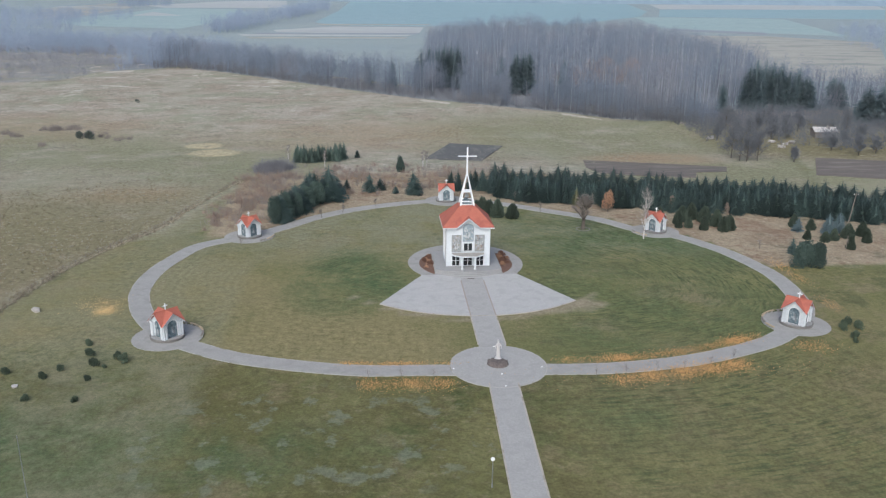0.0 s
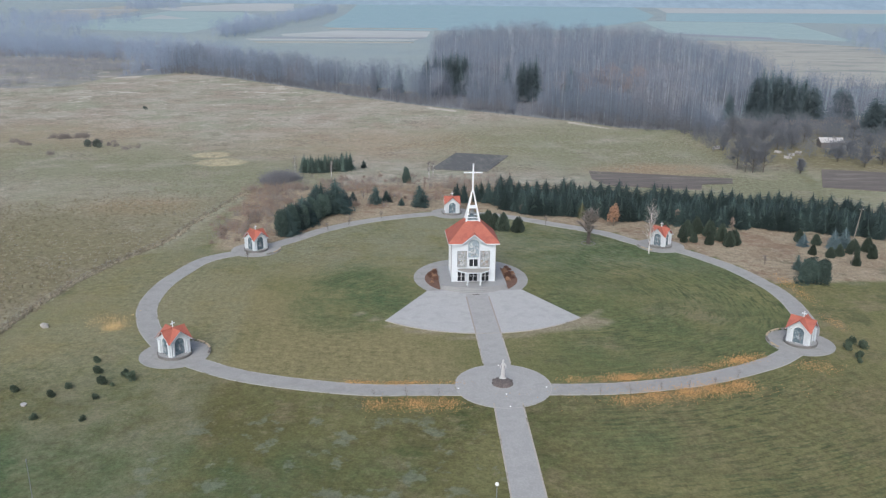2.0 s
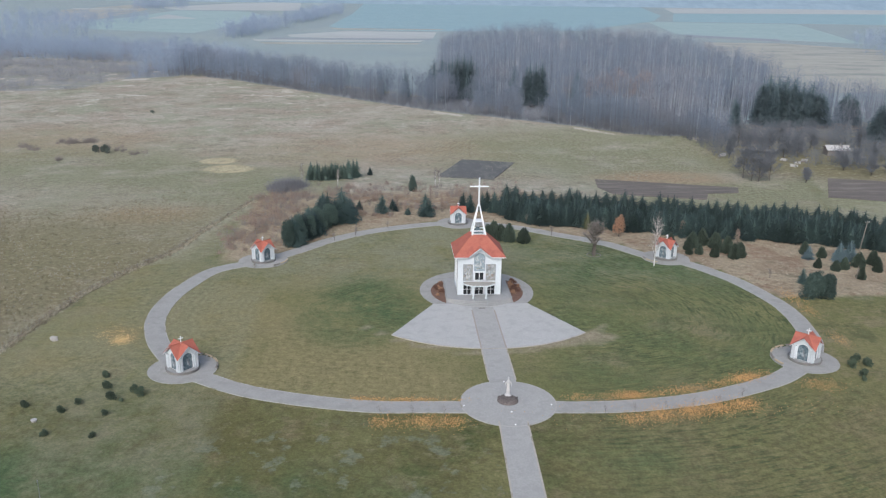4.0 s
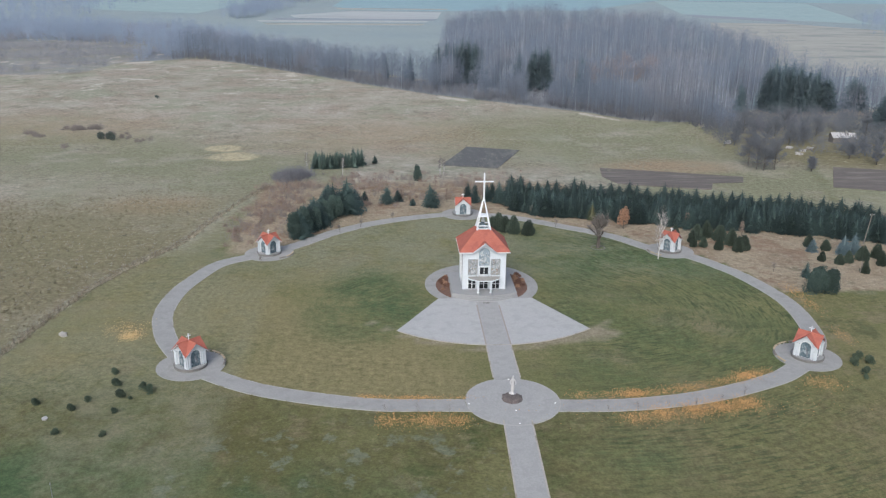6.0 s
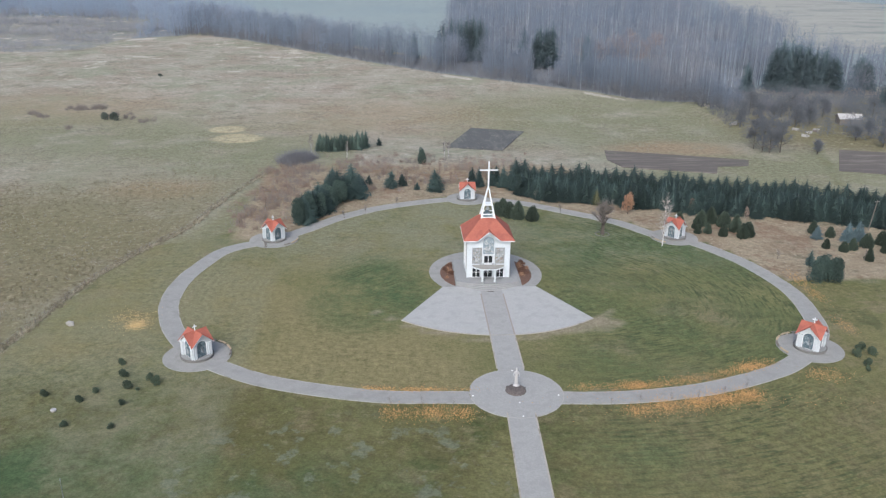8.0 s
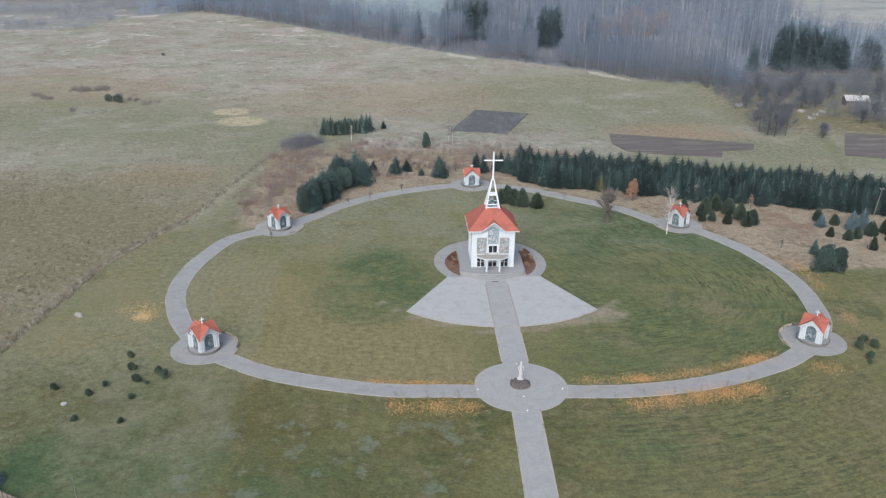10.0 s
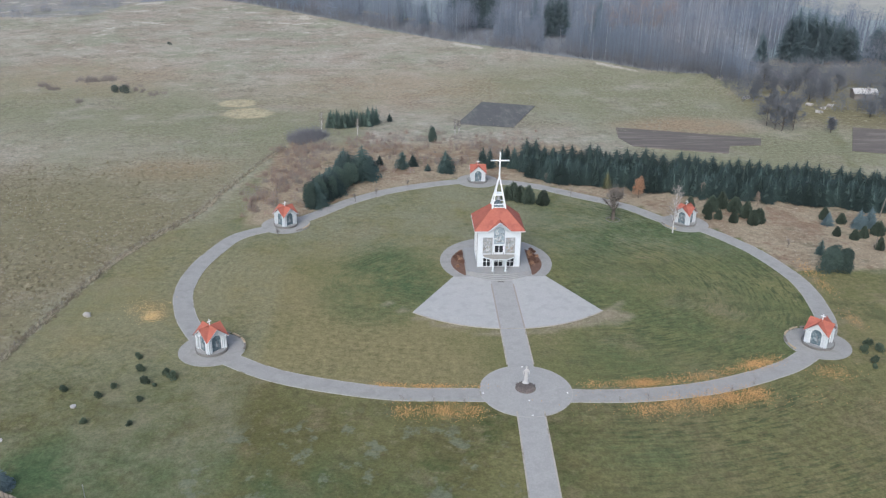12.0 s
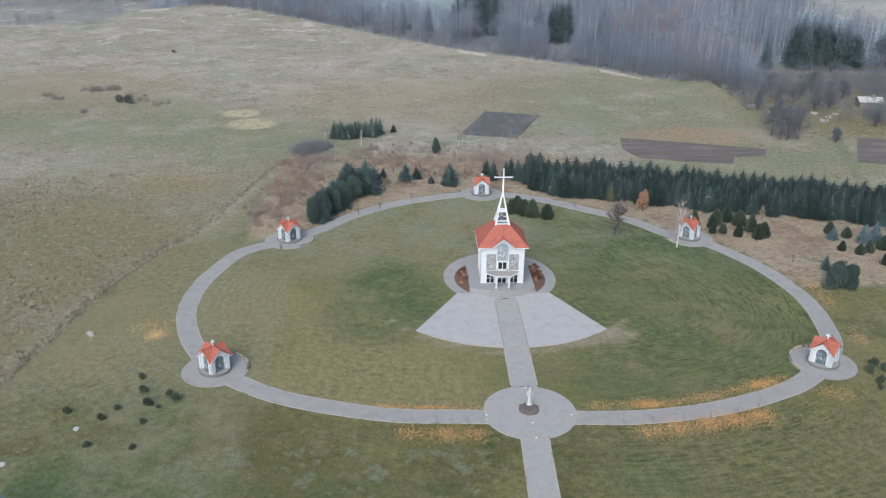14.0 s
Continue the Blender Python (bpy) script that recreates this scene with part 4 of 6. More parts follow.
def mosaic_shapes(parent, cx, z0, z1, y, seed, half=0.78):
    """Pale, grey, dark and brown fields of the mosaic as plain angular shapes, a few millimetres proud."""
    rng = random.Random(seed * 7 + 3)
    low = (M_TILE_TAN, M_TILE_DARK, M_TILE_GREY, M_TILE_PALE)
    high = (M_TILE_PALE, M_TILE_GREY, M_TILE_PALE, M_TILE_DARK)
    for k in range(56):
        w, hgt = rng.uniform(0.04, 0.14), rng.uniform(0.1, 0.42)
        u = rng.random()
        x = cx + rng.uniform(-half + w, half - w)
        z = z0 + 0.08 + u * max(0.1, (z1 - z0 - hgt - 0.16))
        if k < 5:
            w, hgt, u = rng.uniform(0.16, 0.27), rng.uniform(0.7, 1.2), rng.uniform(0.0, 0.5)
            x, z = cx + rng.uniform(-0.45, 0.45), z0 + 0.1 + u * (z1 - z0 - hgt - 0.2)
        tilt, n = rng.uniform(-0.5, 0.5) * (0.3 if k < 5 else 1), rng.choice((5, 6, 7))
        pts = []
        for i in range(n):
            a = i * math.tau / n
            dx, dz = w * math.cos(a) * rng.uniform(0.6, 1.1), hgt / 2 * math.sin(a) * rng.uniform(0.7, 1.1)
            pts.append((min(max(x + dx + tilt * dz, cx - half), cx + half), z + hgt / 2 + dz))
        part("mosaic_shape", wall_prism(pts, y - 0.01 - 0.001 * k, y - 0.002), M_TILE_PALE if k in (0, 2, 3) else (low if u + rng.uniform(-0.2, 0.2) < 0.42 else high)[k % 4], parent)


M_TILE_GREY = mat("grey_tesserae", (0.22, 0.25, 0.27), (0.32, 0.35, 0.37), 0.2, 0.4)
M_ARCH = mat("blue_grey_mosaic", (0.13, 0.175, 0.215), (0.34, 0.4, 0.44), 0.7, 0.4, 0.1, 5, third=(0.5, 0.53, 0.55), third_size=1.6)
M_TILE_PALE = mat("pale_tesserae", (0.36, 0.37, 0.385), (0.52, 0.53, 0.54), 0.2, 0.5)
M_TILE_DARK = mat("dark_tesserae", (0.11, 0.12, 0.135), (0.18, 0.2, 0.22), 0.2, 0.5)
M_TILE_TAN = mat("brown_tesserae", (0.2, 0.155, 0.135), (0.3, 0.25, 0.22), 0.2, 0.5)
build_chapel()

# platform, bowed steps, rails and beds round the chapel
PX, PY0, PY1 = 6.2, 39.5, 50.8


def bow(depth, half, front, back):
    """A platform outline with a bowed front edge."""
    r = (half * half + depth * depth) / (2 * depth)
    a = math.asin(half / r)
    arc = [(CHX + r * math.sin(-a + 2 * a * i / 24), front - (r * math.cos(-a + 2 * a * i / 24) - r + depth)) for i in range(25)]
    return arc + [(CHX + half, back), (CHX - half, back)]


for i in range(4):
    z = PLAT * (i + 1) / 4
    solo("platform_step", prism(bow(2.9 - 0.42 * i, PX - 0.02 * i, PY0 + 0.003 * i, PY1 - 0.003 * i), PLAT * i / 4 - 0.1, z), M_PLATFORM, "grey stone platform step with bowed front", "step", kind="structure")
for s in (-1.2, 1.2):
    rail = thing("handrail", pose(CHX + s, 0, 0), "thin steel handrail on the chapel steps", "handrail", "step rails")
    part("rail_bar", tube((0, 38.4, PLAT + 0.9), (0, 36.8, 1.0), 0.04), M_METAL, rail)
    part("post", tube((0, 38.35, PLAT - 0.05), (0, 38.35, PLAT + 0.9), 0.04), M_METAL, rail)
    part("post", tube((0, 36.85, 0.05), (0, 36.85, 1.0), 0.04), M_METAL, rail)
solo("drain_grate", box(CHX - 0.6, CHX + 0.6, 35.8, 36.1, 0.05, 0.09), M_BARK, "dark drain grate before the chapel steps", "grate")
for s in (-1, 1):
    # bed between the platform's side and the round path
    arc = [(CHX + s * 8.9 * math.cos(a), 45.0 + 8.9 * math.sin(a)) for a in np.linspace(-0.75, 0.75, 20)]
    poly = [(x, y) for x, y in arc if abs(x - CHX) >= 6.35]
    poly = [(CHX + s * 6.3, poly[0][1] - 0.0)] + poly + [(CHX + s * 6.3, poly[-1][1])]
    if s < 0:
        poly = poly[::-1]
    solo("planting_bed", prism(poly, -0.1, 0.12), M_RUSSET, "russet mulched bed beside the chapel platform", "flower bed", kind="structure")

# ---- shrines ----


def build_shrine():
    sh = thing("shrine", pose(*PADS[0], 0.058, 0, 0, 45), "white wayside shrine with orange cross-gabled roof, glazed icon and cross", "shrine", "shrines on the ring path")
    HW, EA, RI = 1.5, 2.75, 4.2
    # round plinth, four gable walls, columns in pairs
    part("plinth", prism(ring_of(0, 0, 2.52, 28), -0.05, 0.3), M_PLINTH_DARK, sh, "low dark grey stone plinth")
    part("plinth_top", prism(ring_of(0, 0, 2.4, 28), 0.3, 0.38), M_PLATFORM, sh)
    part("plinth_rim", ribbon(ring_of(0, 0, 2.5, 28), 0.09, 0.3, 0.4, True), M_PLINTH_DARK, sh)
    z0 = 0.38
    for k in range(4):
        turn = pose(0, 0, 0, 0, 0, 90 * k)
        # gable wall with an arched opening, as one slab with a hole
        out = arch_outline(0, 0.86, z0, 2.2, 16)
        bm = bmesh.new()
        outer = [(-HW, z0), (HW, z0), (HW, EA), (0, RI - 0.12), (-HW, EA)]
        for y, flip in ((-HW, False), (-HW + 0.2, True)):
            ov = [bm.verts.new((x, y, z)) for x, z in outer]
            av = [bm.verts.new((x, y, z)) for x, z in out[1:]] + [bm.verts.new((out[0][0], y, out[0][1]))]
            n = len(av) - 2
            right, left = av[:n // 2 + 1], av[n // 2:]
            f1 = [ov[1], ov[2], ov[3]] + right[::-1]
            f2 = [ov[3], ov[4], ov[0]] + left[::-1]
            for f in (f1, f2):
                bm.faces.new(f if not flip else f[::-1])
            if not flip:
                first = av
            else:
                for i in range(len(av) - 1):
                    bm.faces.new((first[i], first[i + 1], av[i + 1], av[i]))
        bm.transform(turn)
        part("gable_wall", bm, M_WHITE, sh)
        for s in (-1, 1):
            for o in (1.45, 1.1):
                b = tube((s * (o + 0.06), -HW - 0.2, z0), (s * (o + 0.06), -HW - 0.2, 2.45), 0.115, 0.1, 10)
                b.transform(turn)
                part("column", b, M_WHITE, sh)
            b = box(s * 1.3 - 0.36, s * 1.3 + 0.36, -HW - 0.33, -HW - 0.005, 2.45, 2.6)
            b.transform(turn)
            part("cornice", b, M_WHITE, sh)
        b = wall_prism(arch_outline(0, 0.84, z0, 2.19, 16), -HW + 0.1, -HW + 0.14)
        b.transform(turn)
        icon = part("glazed_icon", b, M_ICON, sh, "dark blue-grey glazed icon panel")
        b = frame_round(arch_outline(0, 0.84, z0, 2.19, 16), 0.07, -HW - 0.04, -HW + 0.1)
        b.transform(turn)
        part("arch_trim", b, M_STEEL, icon)
        rng = random.Random(k + 5)
        for q in range(4):
            x, w, hh = rng.uniform(-0.35, 0.35), rng.uniform(0.08, 0.18), rng.uniform(0.4, 0.9)
            zc = z0 + 0.25 + rng.random() * 0.7
            b = wall_prism([(x + w * math.cos(a), zc + hh / 2 + hh / 2 * math.sin(a)) for a in [i * math.tau / 8 for i in range(8)]], -HW + 0.085 - 0.005 * q, -HW + 0.1)
            b.transform(turn)
            part("painted_shape", b, (M_TILE_DARK, M_TILE_GREY)[q % 2], icon)
    for k in range(4):
        turn = pose(0, 0, 0, 0, 0, 90 * k)
        R = 2.02
        for s in (-1, 1):
            corner, end, top = Vector((s * R, -R, EA - 0.25)), Vector((0, -R, RI + 0.05)), Vector((0, 0, RI + 0.05))
            lo = (corner, corner) if s < 0 else (corner, corner)
            hi = (end, top) if s < 0 else (top, end)
            b = roof_courses(lo, hi, 9, 0.06)
            b.transform(turn)
            part("roof_slope", b, M_ROOF, sh)
            bm = bmesh.new()
            add_tube(bm, (0, -R + 0.05, RI - 0.03), (s * (R - 0.08), -R + 0.05, EA - 0.3), 0.05, 0.05, 4)
            bm.transform(turn)
            part("bargeboard", bm, M_WHITE, sh)
        b = tube((0, 0, RI + 0.09), (0, -R, RI + 0.09), 0.075, 0.075, 6)
        b.transform(turn)
        part("ridge_tiles", b, M_ROOF, sh)
    cr = part("cross", box(-0.06, 0.06, -0.06, 0.06, RI, RI + 1.15, 0.01), M_STEEL, sh, "white metal cross on the ridge")
    part("cross_bar", box(-0.38, 0.38, -0.055, 0.055, RI + 0.72, RI + 0.84, 0.01), M_STEEL, cr)
    for (x, y), yaw in zip(PADS[1:], (45, 0, -45, -45)):
        copy_thing(sh, pose(x, y, 0.058, 0, 0, yaw))


build_shrine()

# curved timber bench edging on the pads' inner sides
for (x, y), a0, a1 in ((PADS[0], -8, 112), (PADS[4], 76, 208), (PADS[1], -60, 0), (PADS[3], 180, 235)):
    n = 5 if a1 - a0 > 80 else 3
    wall = thing("bench_edging", pose(x, y, 0.05), "low curved edging of tan timber sections on a shrine pad", "bench", "pad edgings")
    for i in range(n):
        b0, b1 = radians(a0 + (a1 - a0) * (i + 0.1) / n), radians(a0 + (a1 - a0) * (i + 0.9) / n)
        pts = [(5.1 * math.cos(b0 + (b1 - b0) * k / 5), 5.1 * math.sin(b0 + (b1 - b0) * k / 5)) for k in range(6)]
        part("section", ribbon(pts, 0.14, 0.32, 0.43), M_LOG if i % 3 else M_WOOD, wall)
        for p in (pts[1], pts[4]):
            part("block", box(p[0] - 0.12, p[0] + 0.12, p[1] - 0.12, p[1] + 0.12, 0, 0.32), M_PLINTH, wall)

# ---- statue ----


def lathe(profile, n=16, squash=1.0):
    bm = bmesh.new()
    rows = [[bm.verts.new((q * math.cos(i * math.tau / n), q * squash * math.sin(i * math.tau / n), z)) for i in range(n)] for q, z in profile]
    for a, b in zip(rows, rows[1:]):
        for i in range(n):
            bm.faces.new((a[i], a[(i + 1) % n], b[(i + 1) % n], b[i]))
    bm.faces.new(rows[0][::-1]), bm.faces.new(rows[-1])
    return bm


solo("pedestal", lathe([(0.66, 0.3), (0.58, 0.7), (0.42, 0.92), (0.33, 1.1), (0.29, 1.3), (0.33, 1.4)], 14), M_STATUE, "pale stone pedestal rising from a bed of stones", "pedestal", m=pose(0.1, 0.4, 0) @ Matrix.Diagonal((0.9, 0.9, 0.86, 1)))
# figure: gown, waist, shoulders, neck, veiled head, and arms held a little out
bm = lathe([(0.3, 1.4), (0.33, 1.55), (0.26, 2.1), (0.21, 2.6), (0.23, 2.85), (0.3, 3.2), (0.27, 3.38), (0.11, 3.5), (0.1, 3.58), (0.16, 3.68), (0.175, 3.82), (0.13, 3.98), (0.04, 4.04)], 14, 0.75)
for s in (-1, 1):
    add_tube(bm, (s * 0.27, 0, 3.25), (s * 0.46, -0.06, 2.85), 0.1, 0.085, 8)
    add_tube(bm, (s * 0.46, -0.06, 2.85), (s * 0.42, -0.3, 2.5), 0.1, 0.05, 8)
for k in range(9):
    a = k * math.tau / 9
    add_tube(bm, (0.3 * math.cos(a), 0.23 * math.sin(a), 1.42), (0.2 * math.cos(a), 0.15 * math.sin(a), 2.6), 0.05, 0.02, 5)
solo("statue", bm, M_STATUE, "pale robed stone figure on a pedestal", "statue", m=pose(0.1, 0.4, 0) @ Matrix.Diagonal((0.88, 0.88, 0.86, 1)))
solo("stone_bed", lathe([(1.62, 0.06), (1.5, 0.34), (1.15, 0.6), (0.3, 0.72)], 24), M_BED, "dark round rockery bed under the statue", "flower bed", m=pose(0.0, -0.25, 0) @ Matrix.Diagonal((0.94, 0.94, 0.9, 1)))
rng = random.Random(4)
rock_bm = bmesh.new()
bmesh.ops.create_icosphere(rock_bm, subdivisions=2, radius=0.5)
for v in rock_bm.verts:
    v.co *= 0.8 + 0.42 * noise.noise(v.co * 2.9)
ROCK = mesh_of(rock_bm, "stone")
ROCK.materials.append(M_ROCK)
STONE = ROCK.copy()
STONE.materials.clear()
for i in range(46):
    a, r = rng.uniform(0, math.tau), rng.uniform(0.7, 1.45)
    o = part("stone", STONE, None, None)
    if not STONE.materials:
        STONE.materials.append(M_BED)
    k = rng.uniform(0.25, 0.5)
    o.matrix_basis = pose(r * math.cos(a), -0.25 + r * math.sin(a), 0.66 - 0.28 * r, rng.uniform(0, 360), rng.uniform(0, 360), 0) @ Matrix.Diagonal((k, k, k * 0.8, 1))
    tagged(o, "rough grey stone in the statue's bed", "stone", "stones of the statue bed")
for x, y in ((-6.35, -1.5), (6.0, -1.7), (0.1, -3.6), (0.1, -7.2), (0.25, 5.7)):
    solo("ground_light", lathe([(0.11, 0.05), (0.11, 0.12), (0.07, 0.16)], 12), M_GLOBE, "small white ground light set in the paving", "lamp", "ground lights", m=pose(x, y, 0))
big = part("boulder", ROCK, None)
big.matrix_basis = pose(*out(-71.5, 23), 0.35, 10, 20, 40) @ Matrix.Diagonal((1.75, 1.3, 1.15, 1))
tagged(big, "pale grey field boulder on the lawn", "boulder")

# ---- trees and shrubs ----


def mesh_from(name, verts, faces, materials, index=None):
    me = bpy.data.meshes.new(name)
    me.from_pydata(verts, [], faces)
    for m in materials:
        me.materials.append(m)
    if index is not None:
        me.polygons.foreach_set("material_index", index)
    return me


def spruce_crown(seed, h, r, branches=300, skirt=0.04, power=0.8):
    """Drooping boughs about the stem, each a spine with small side sprays; uneven in length and height."""
    g = random.Random(seed)
    V, F = [], []
    lop = g.uniform(0, math.tau)
    for k in range(branches):
        u = 1 - (1 - (k + g.random()) / branches) ** 0.62
        a = g.uniform(0, math.tau)
        full = r * (1 - u) ** power * (1 + 0.14 * math.cos(a - lop)) * (1 + 0.22 * noise.noise((math.cos(a) * 1.4 + seed, math.sin(a) * 1.4, u * 6)))
        d = full * min(1.0, 0.75 + 2.5 * u) * g.uniform(0.72, 1.12) + 0.026 * h
        z = h * (skirt + (0.97 - skirt) * u)
        ca, sa = math.cos(a), math.sin(a)
        droop, tip = g.uniform(0.28, 0.5) * d, g.uniform(0.0, 0.12) * d
        spine = lambda q: Vector((q * d * ca, q * d * sa, z - droop * q + tip * q * q))
        side = Vector((-sa, ca, 0))
        i, w = len(V), 0.1 * d
        p, m, e = spine(0.05), spine(0.55), spine(1.0)
        V += [tuple(p), tuple(m + side * w), tuple(e), tuple(m - side * w)]
        F += [(i, i + 1, i + 2), (i, i + 2, i + 3)]
        for q in (0.35, 0.55, 0.75, 0.92):
            for s in (-1, 1):
                o = spine(q)
                long = d * g.uniform(0.16, 0.36) * (1.15 - 0.5 * q)
                t = o + side * (s * long) + Vector((ca, sa, 0)) * long * g.uniform(0.2, 0.8) + Vector((0, 0, -long * g.uniform(0.1, 0.6)))
                b = o + Vector((ca, sa, 0)) * long * 0.5 + Vector((0, 0, 0.05 * long))
                i = len(V)
                V += [tuple(o), tuple(t), tuple(b)]
                F.append((i, i + 1, i + 2))
    i = len(V)
    V += [(0.55 * r * math.cos(k * 0.7854), 0.55 * r * math.sin(k * 0.7854), h * (skirt + 0.03)) for k in range(8)] + [(0, 0, h * 0.92)]
    F += [(i + k, i + (k + 1) % 8, i + 8) for k in range(8)]
    i = len(V)
    V += [(0.01 * h, 0, h * 0.92), (-0.006 * h, 0.009 * h, h * 0.92), (-0.006 * h, -0.009 * h, h * 0.92), (0, 0, h)]
    F += [(i, i + 1, i + 3), (i + 1, i + 2, i + 3), (i + 2, i, i + 3)]
    return V, F


def leafy_crown(seed, rx, ry, h, z0, count, leaf=0.3, lumps=7, taper=0.4):
    """Small leaf tufts over a lumpy body, with gaps and an uneven outline."""
    g = random.Random(seed)
    V, F = [], []
    balls = []
    for k in range(lumps):
        u = g.random()
        a, q = g.uniform(0, math.tau), g.uniform(0.0, 0.55) * (1 - taper * u)
        balls.append((rx * q * math.cos(a), ry * q * math.sin(a), z0 + h * (0.2 + 0.62 * u), g.uniform(0.35, 0.6) * (1 - taper * u)))
    for k in range(count):
        bx, by, bz, br = balls[k % lumps]
        a, c = g.uniform(0, math.tau), g.uniform(-0.8, 1)
        s = math.sqrt(1 - c * c)
        q = g.uniform(0.7, 1.08)
        p = Vector((bx + rx * br * s * math.cos(a) * q, by + ry * br * s * math.sin(a) * q, max(z0, bz + h * 0.42 * br / 0.5 * c * q)))
        d = Vector((g.uniform(-1, 1), g.uniform(-1, 1), g.uniform(-0.4, 1.2))).normalized() * leaf * g.uniform(0.7, 1.4)
        e = d.cross(Vector((g.uniform(-1, 1), g.uniform(-1, 1), g.uniform(-1, 1)))).normalized() * leaf * 0.55
        i = len(V)
        V += [tuple(p - d * 0.5), tuple(p + e), tuple(p + d), tuple(p - e)]
        F += [(i, i + 1, i + 2, i + 3)]
    return V, F


def column_crown(seed, r, h, count, leaf=0.16):
    """A dense pointed evergreen of small overlapping upright sprays, with clefts, over a dark core."""
    g = random.Random(seed)
    V, F = [], []
    for k in range(count):
        u = 1 - math.sqrt(g.random()) * 0.98
        a = g.uniform(0, math.tau)
        cleft = 1 + 0.42 * noise.noise((math.cos(a) * 2.2 + seed, math.sin(a) * 2.2, u * 3))
        rad = r * (min(1.0, 0.78 + 1.4 * u) * (1 - u) ** 0.58) * 1.15 * cleft * g.uniform(0.66, 1.14) + 0.02
        p = Vector((rad * math.cos(a), rad * math.sin(a), h * u))
        d = Vector((math.cos(a) * 0.5 + g.uniform(-0.3, 0.3), math.sin(a) * 0.5 + g.uniform(-0.3, 0.3), g.uniform(0.4, 1))).normalized() * leaf * g.uniform(0.8, 1.8)
        e = d.cross(Vector((g.uniform(-1, 1), g.uniform(-1, 1), g.uniform(-0.3, 0.3)))).normalized() * leaf * 0.5
        i = len(V)
        V += [tuple(p - d * 0.6), tuple(p + e), tuple(p + d), tuple(p - e)]
        F += [(i, i + 1, i + 2, i + 3)]
    i = len(V)
    V += [(0.6 * r * math.cos(k * 0.7854), 0.6 * r * math.sin(k * 0.7854), h * 0.05) for k in range(8)] + [(0, 0, h * 0.8)]
    F += [(i + k, i + (k + 1) % 8, i + 8) for k in range(8)]
    return V, F


def place(name, x, y, crown, trunk, label, category, group="", yaw=0.0, scale=1.0, tall=1.0):
    """A tree or bush: an empty with its trunk and crown."""
    x, y, z = away(x, y)
    scale *= max(1.0, float(spread(x, y)) if y < 400 else 1.0) if y > 200 else 1.0
    t = thing(name, pose(x, y, z, 0, 0, yaw) @ Matrix.Diagonal((scale, scale, scale * tall, 1)), label, category, group)
    if trunk:
        part("trunk", trunk, None, t)
    part("crown", crown, None, t)
    return t


def trunk_mesh(name, h, r, material, sides=6, lean=0.0):
    bm = bmesh.new()
    add_tube(bm, (0, 0, -0.15), (lean, 0, h), r, r * 0.35, sides)
    me = mesh_of(bm, name)
    me.materials.append(material)
    return me


def conifer_set(material, h, r, count, seed, **kw):
    return [mesh_from("crown", *spruce_crown(seed + i, h, r, **kw), [material]) for i in range(count)]


SPRUCES = conifer_set(M_SPRUCE, 6.0, 1.9, 8, 10, branches=340, power=0.66, skirt=0.02)
THIN = conifer_set(M_SPRUCE, 6.0, 1.9, 5, 30, branches=190, power=0.66, skirt=0.1)
BLUES = conifer_set(M_BLUE, 4.0, 1.75, 3, 40, branches=420, skirt=0.03, power=0.8)
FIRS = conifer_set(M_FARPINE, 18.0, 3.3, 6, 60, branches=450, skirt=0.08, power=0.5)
GOLDS = conifer_set(M_GOLD, 4.5, 1.3, 1, 80, branches=320)
STEM = trunk_mesh("trunk", 5.4, 0.13, M_BARK)
LOWSTEM = trunk_mesh("trunk", 3.3, 0.1, M_BARK)
FIRSTEM = trunk_mesh("trunk", 15.0, 0.3, M_FARTRUNK)
THUJAS = [mesh_from("crown", *column_crown(90 + i, 1.0 - 0.12 * (i % 3), 3.1 + 0.25 * (i % 2) - 0.3, 2000), [M_THUJA]) for i in range(5)]
PINES = [mesh_from("crown", *leafy_crown(120 + i, 3.2, 3.0, 5.0, 0.1, 6500, 0.21, 20, 0.3), [M_PINE]) for i in range(3)]
BUSHES = [mesh_from("crown", *leafy_crown(140 + i, 1.0, 1.0, 1.25, 0.02, 1300, 0.11, 8, 0.3), [M_BUSH]) for i in range(3)]
SHORT = trunk_mesh("trunk", 1.0, 0.1, M_BARK)


def spruce(x, y, h, g, label="dark green spruce", group="", wide=1.0):
    t = place("spruce_tree", x, y, g.choice(SPRUCES), STEM, label, "tree", group, g.uniform(0, 360), 1.0)
    k = h / 6.0
    x, y, z = away(x, y)
    t.matrix_basis = pose(x, y, z, g.uniform(-2, 2), g.uniform(-2, 2), g.uniform(0, 360)) @ Matrix.Diagonal((k * wide, k * wide, k, 1))
    return t


# plantation behind the ring
g = random.Random(21)
FRONT = ([13, 24, 33.5, 43, 54.7, 65.5, 72.7, 79.8, 91.4, 110], [90, 88.2, 85.5, 82.8, 78.8, 76.4, 75, 73.8, 68, 60])
belt = []
for row in range(6):
    x = 13.5 + g.uniform(0, 1)
    while x < 112:
        y = float(np.interp(x, *FRONT)) + 0.6 + row * 2.7 + g.uniform(-0.8, 0.8)
        if g.random() > 0.05 and not (x < 17 and row < 1):
            h = (g.uniform(3.9, 6.3) + 0.2 * row) * (1 + 0.16 * noise.noise((x * 0.12, row * 0.4, 4)))
            if row < 3:
                spruce(x, y, h, g, "dark green spruce in a dense planted belt", "spruce belt", g.uniform(1.2, 1.5))
            else:
                belt.append((x, y, h))
        x += g.uniform(1.75, 2.5)


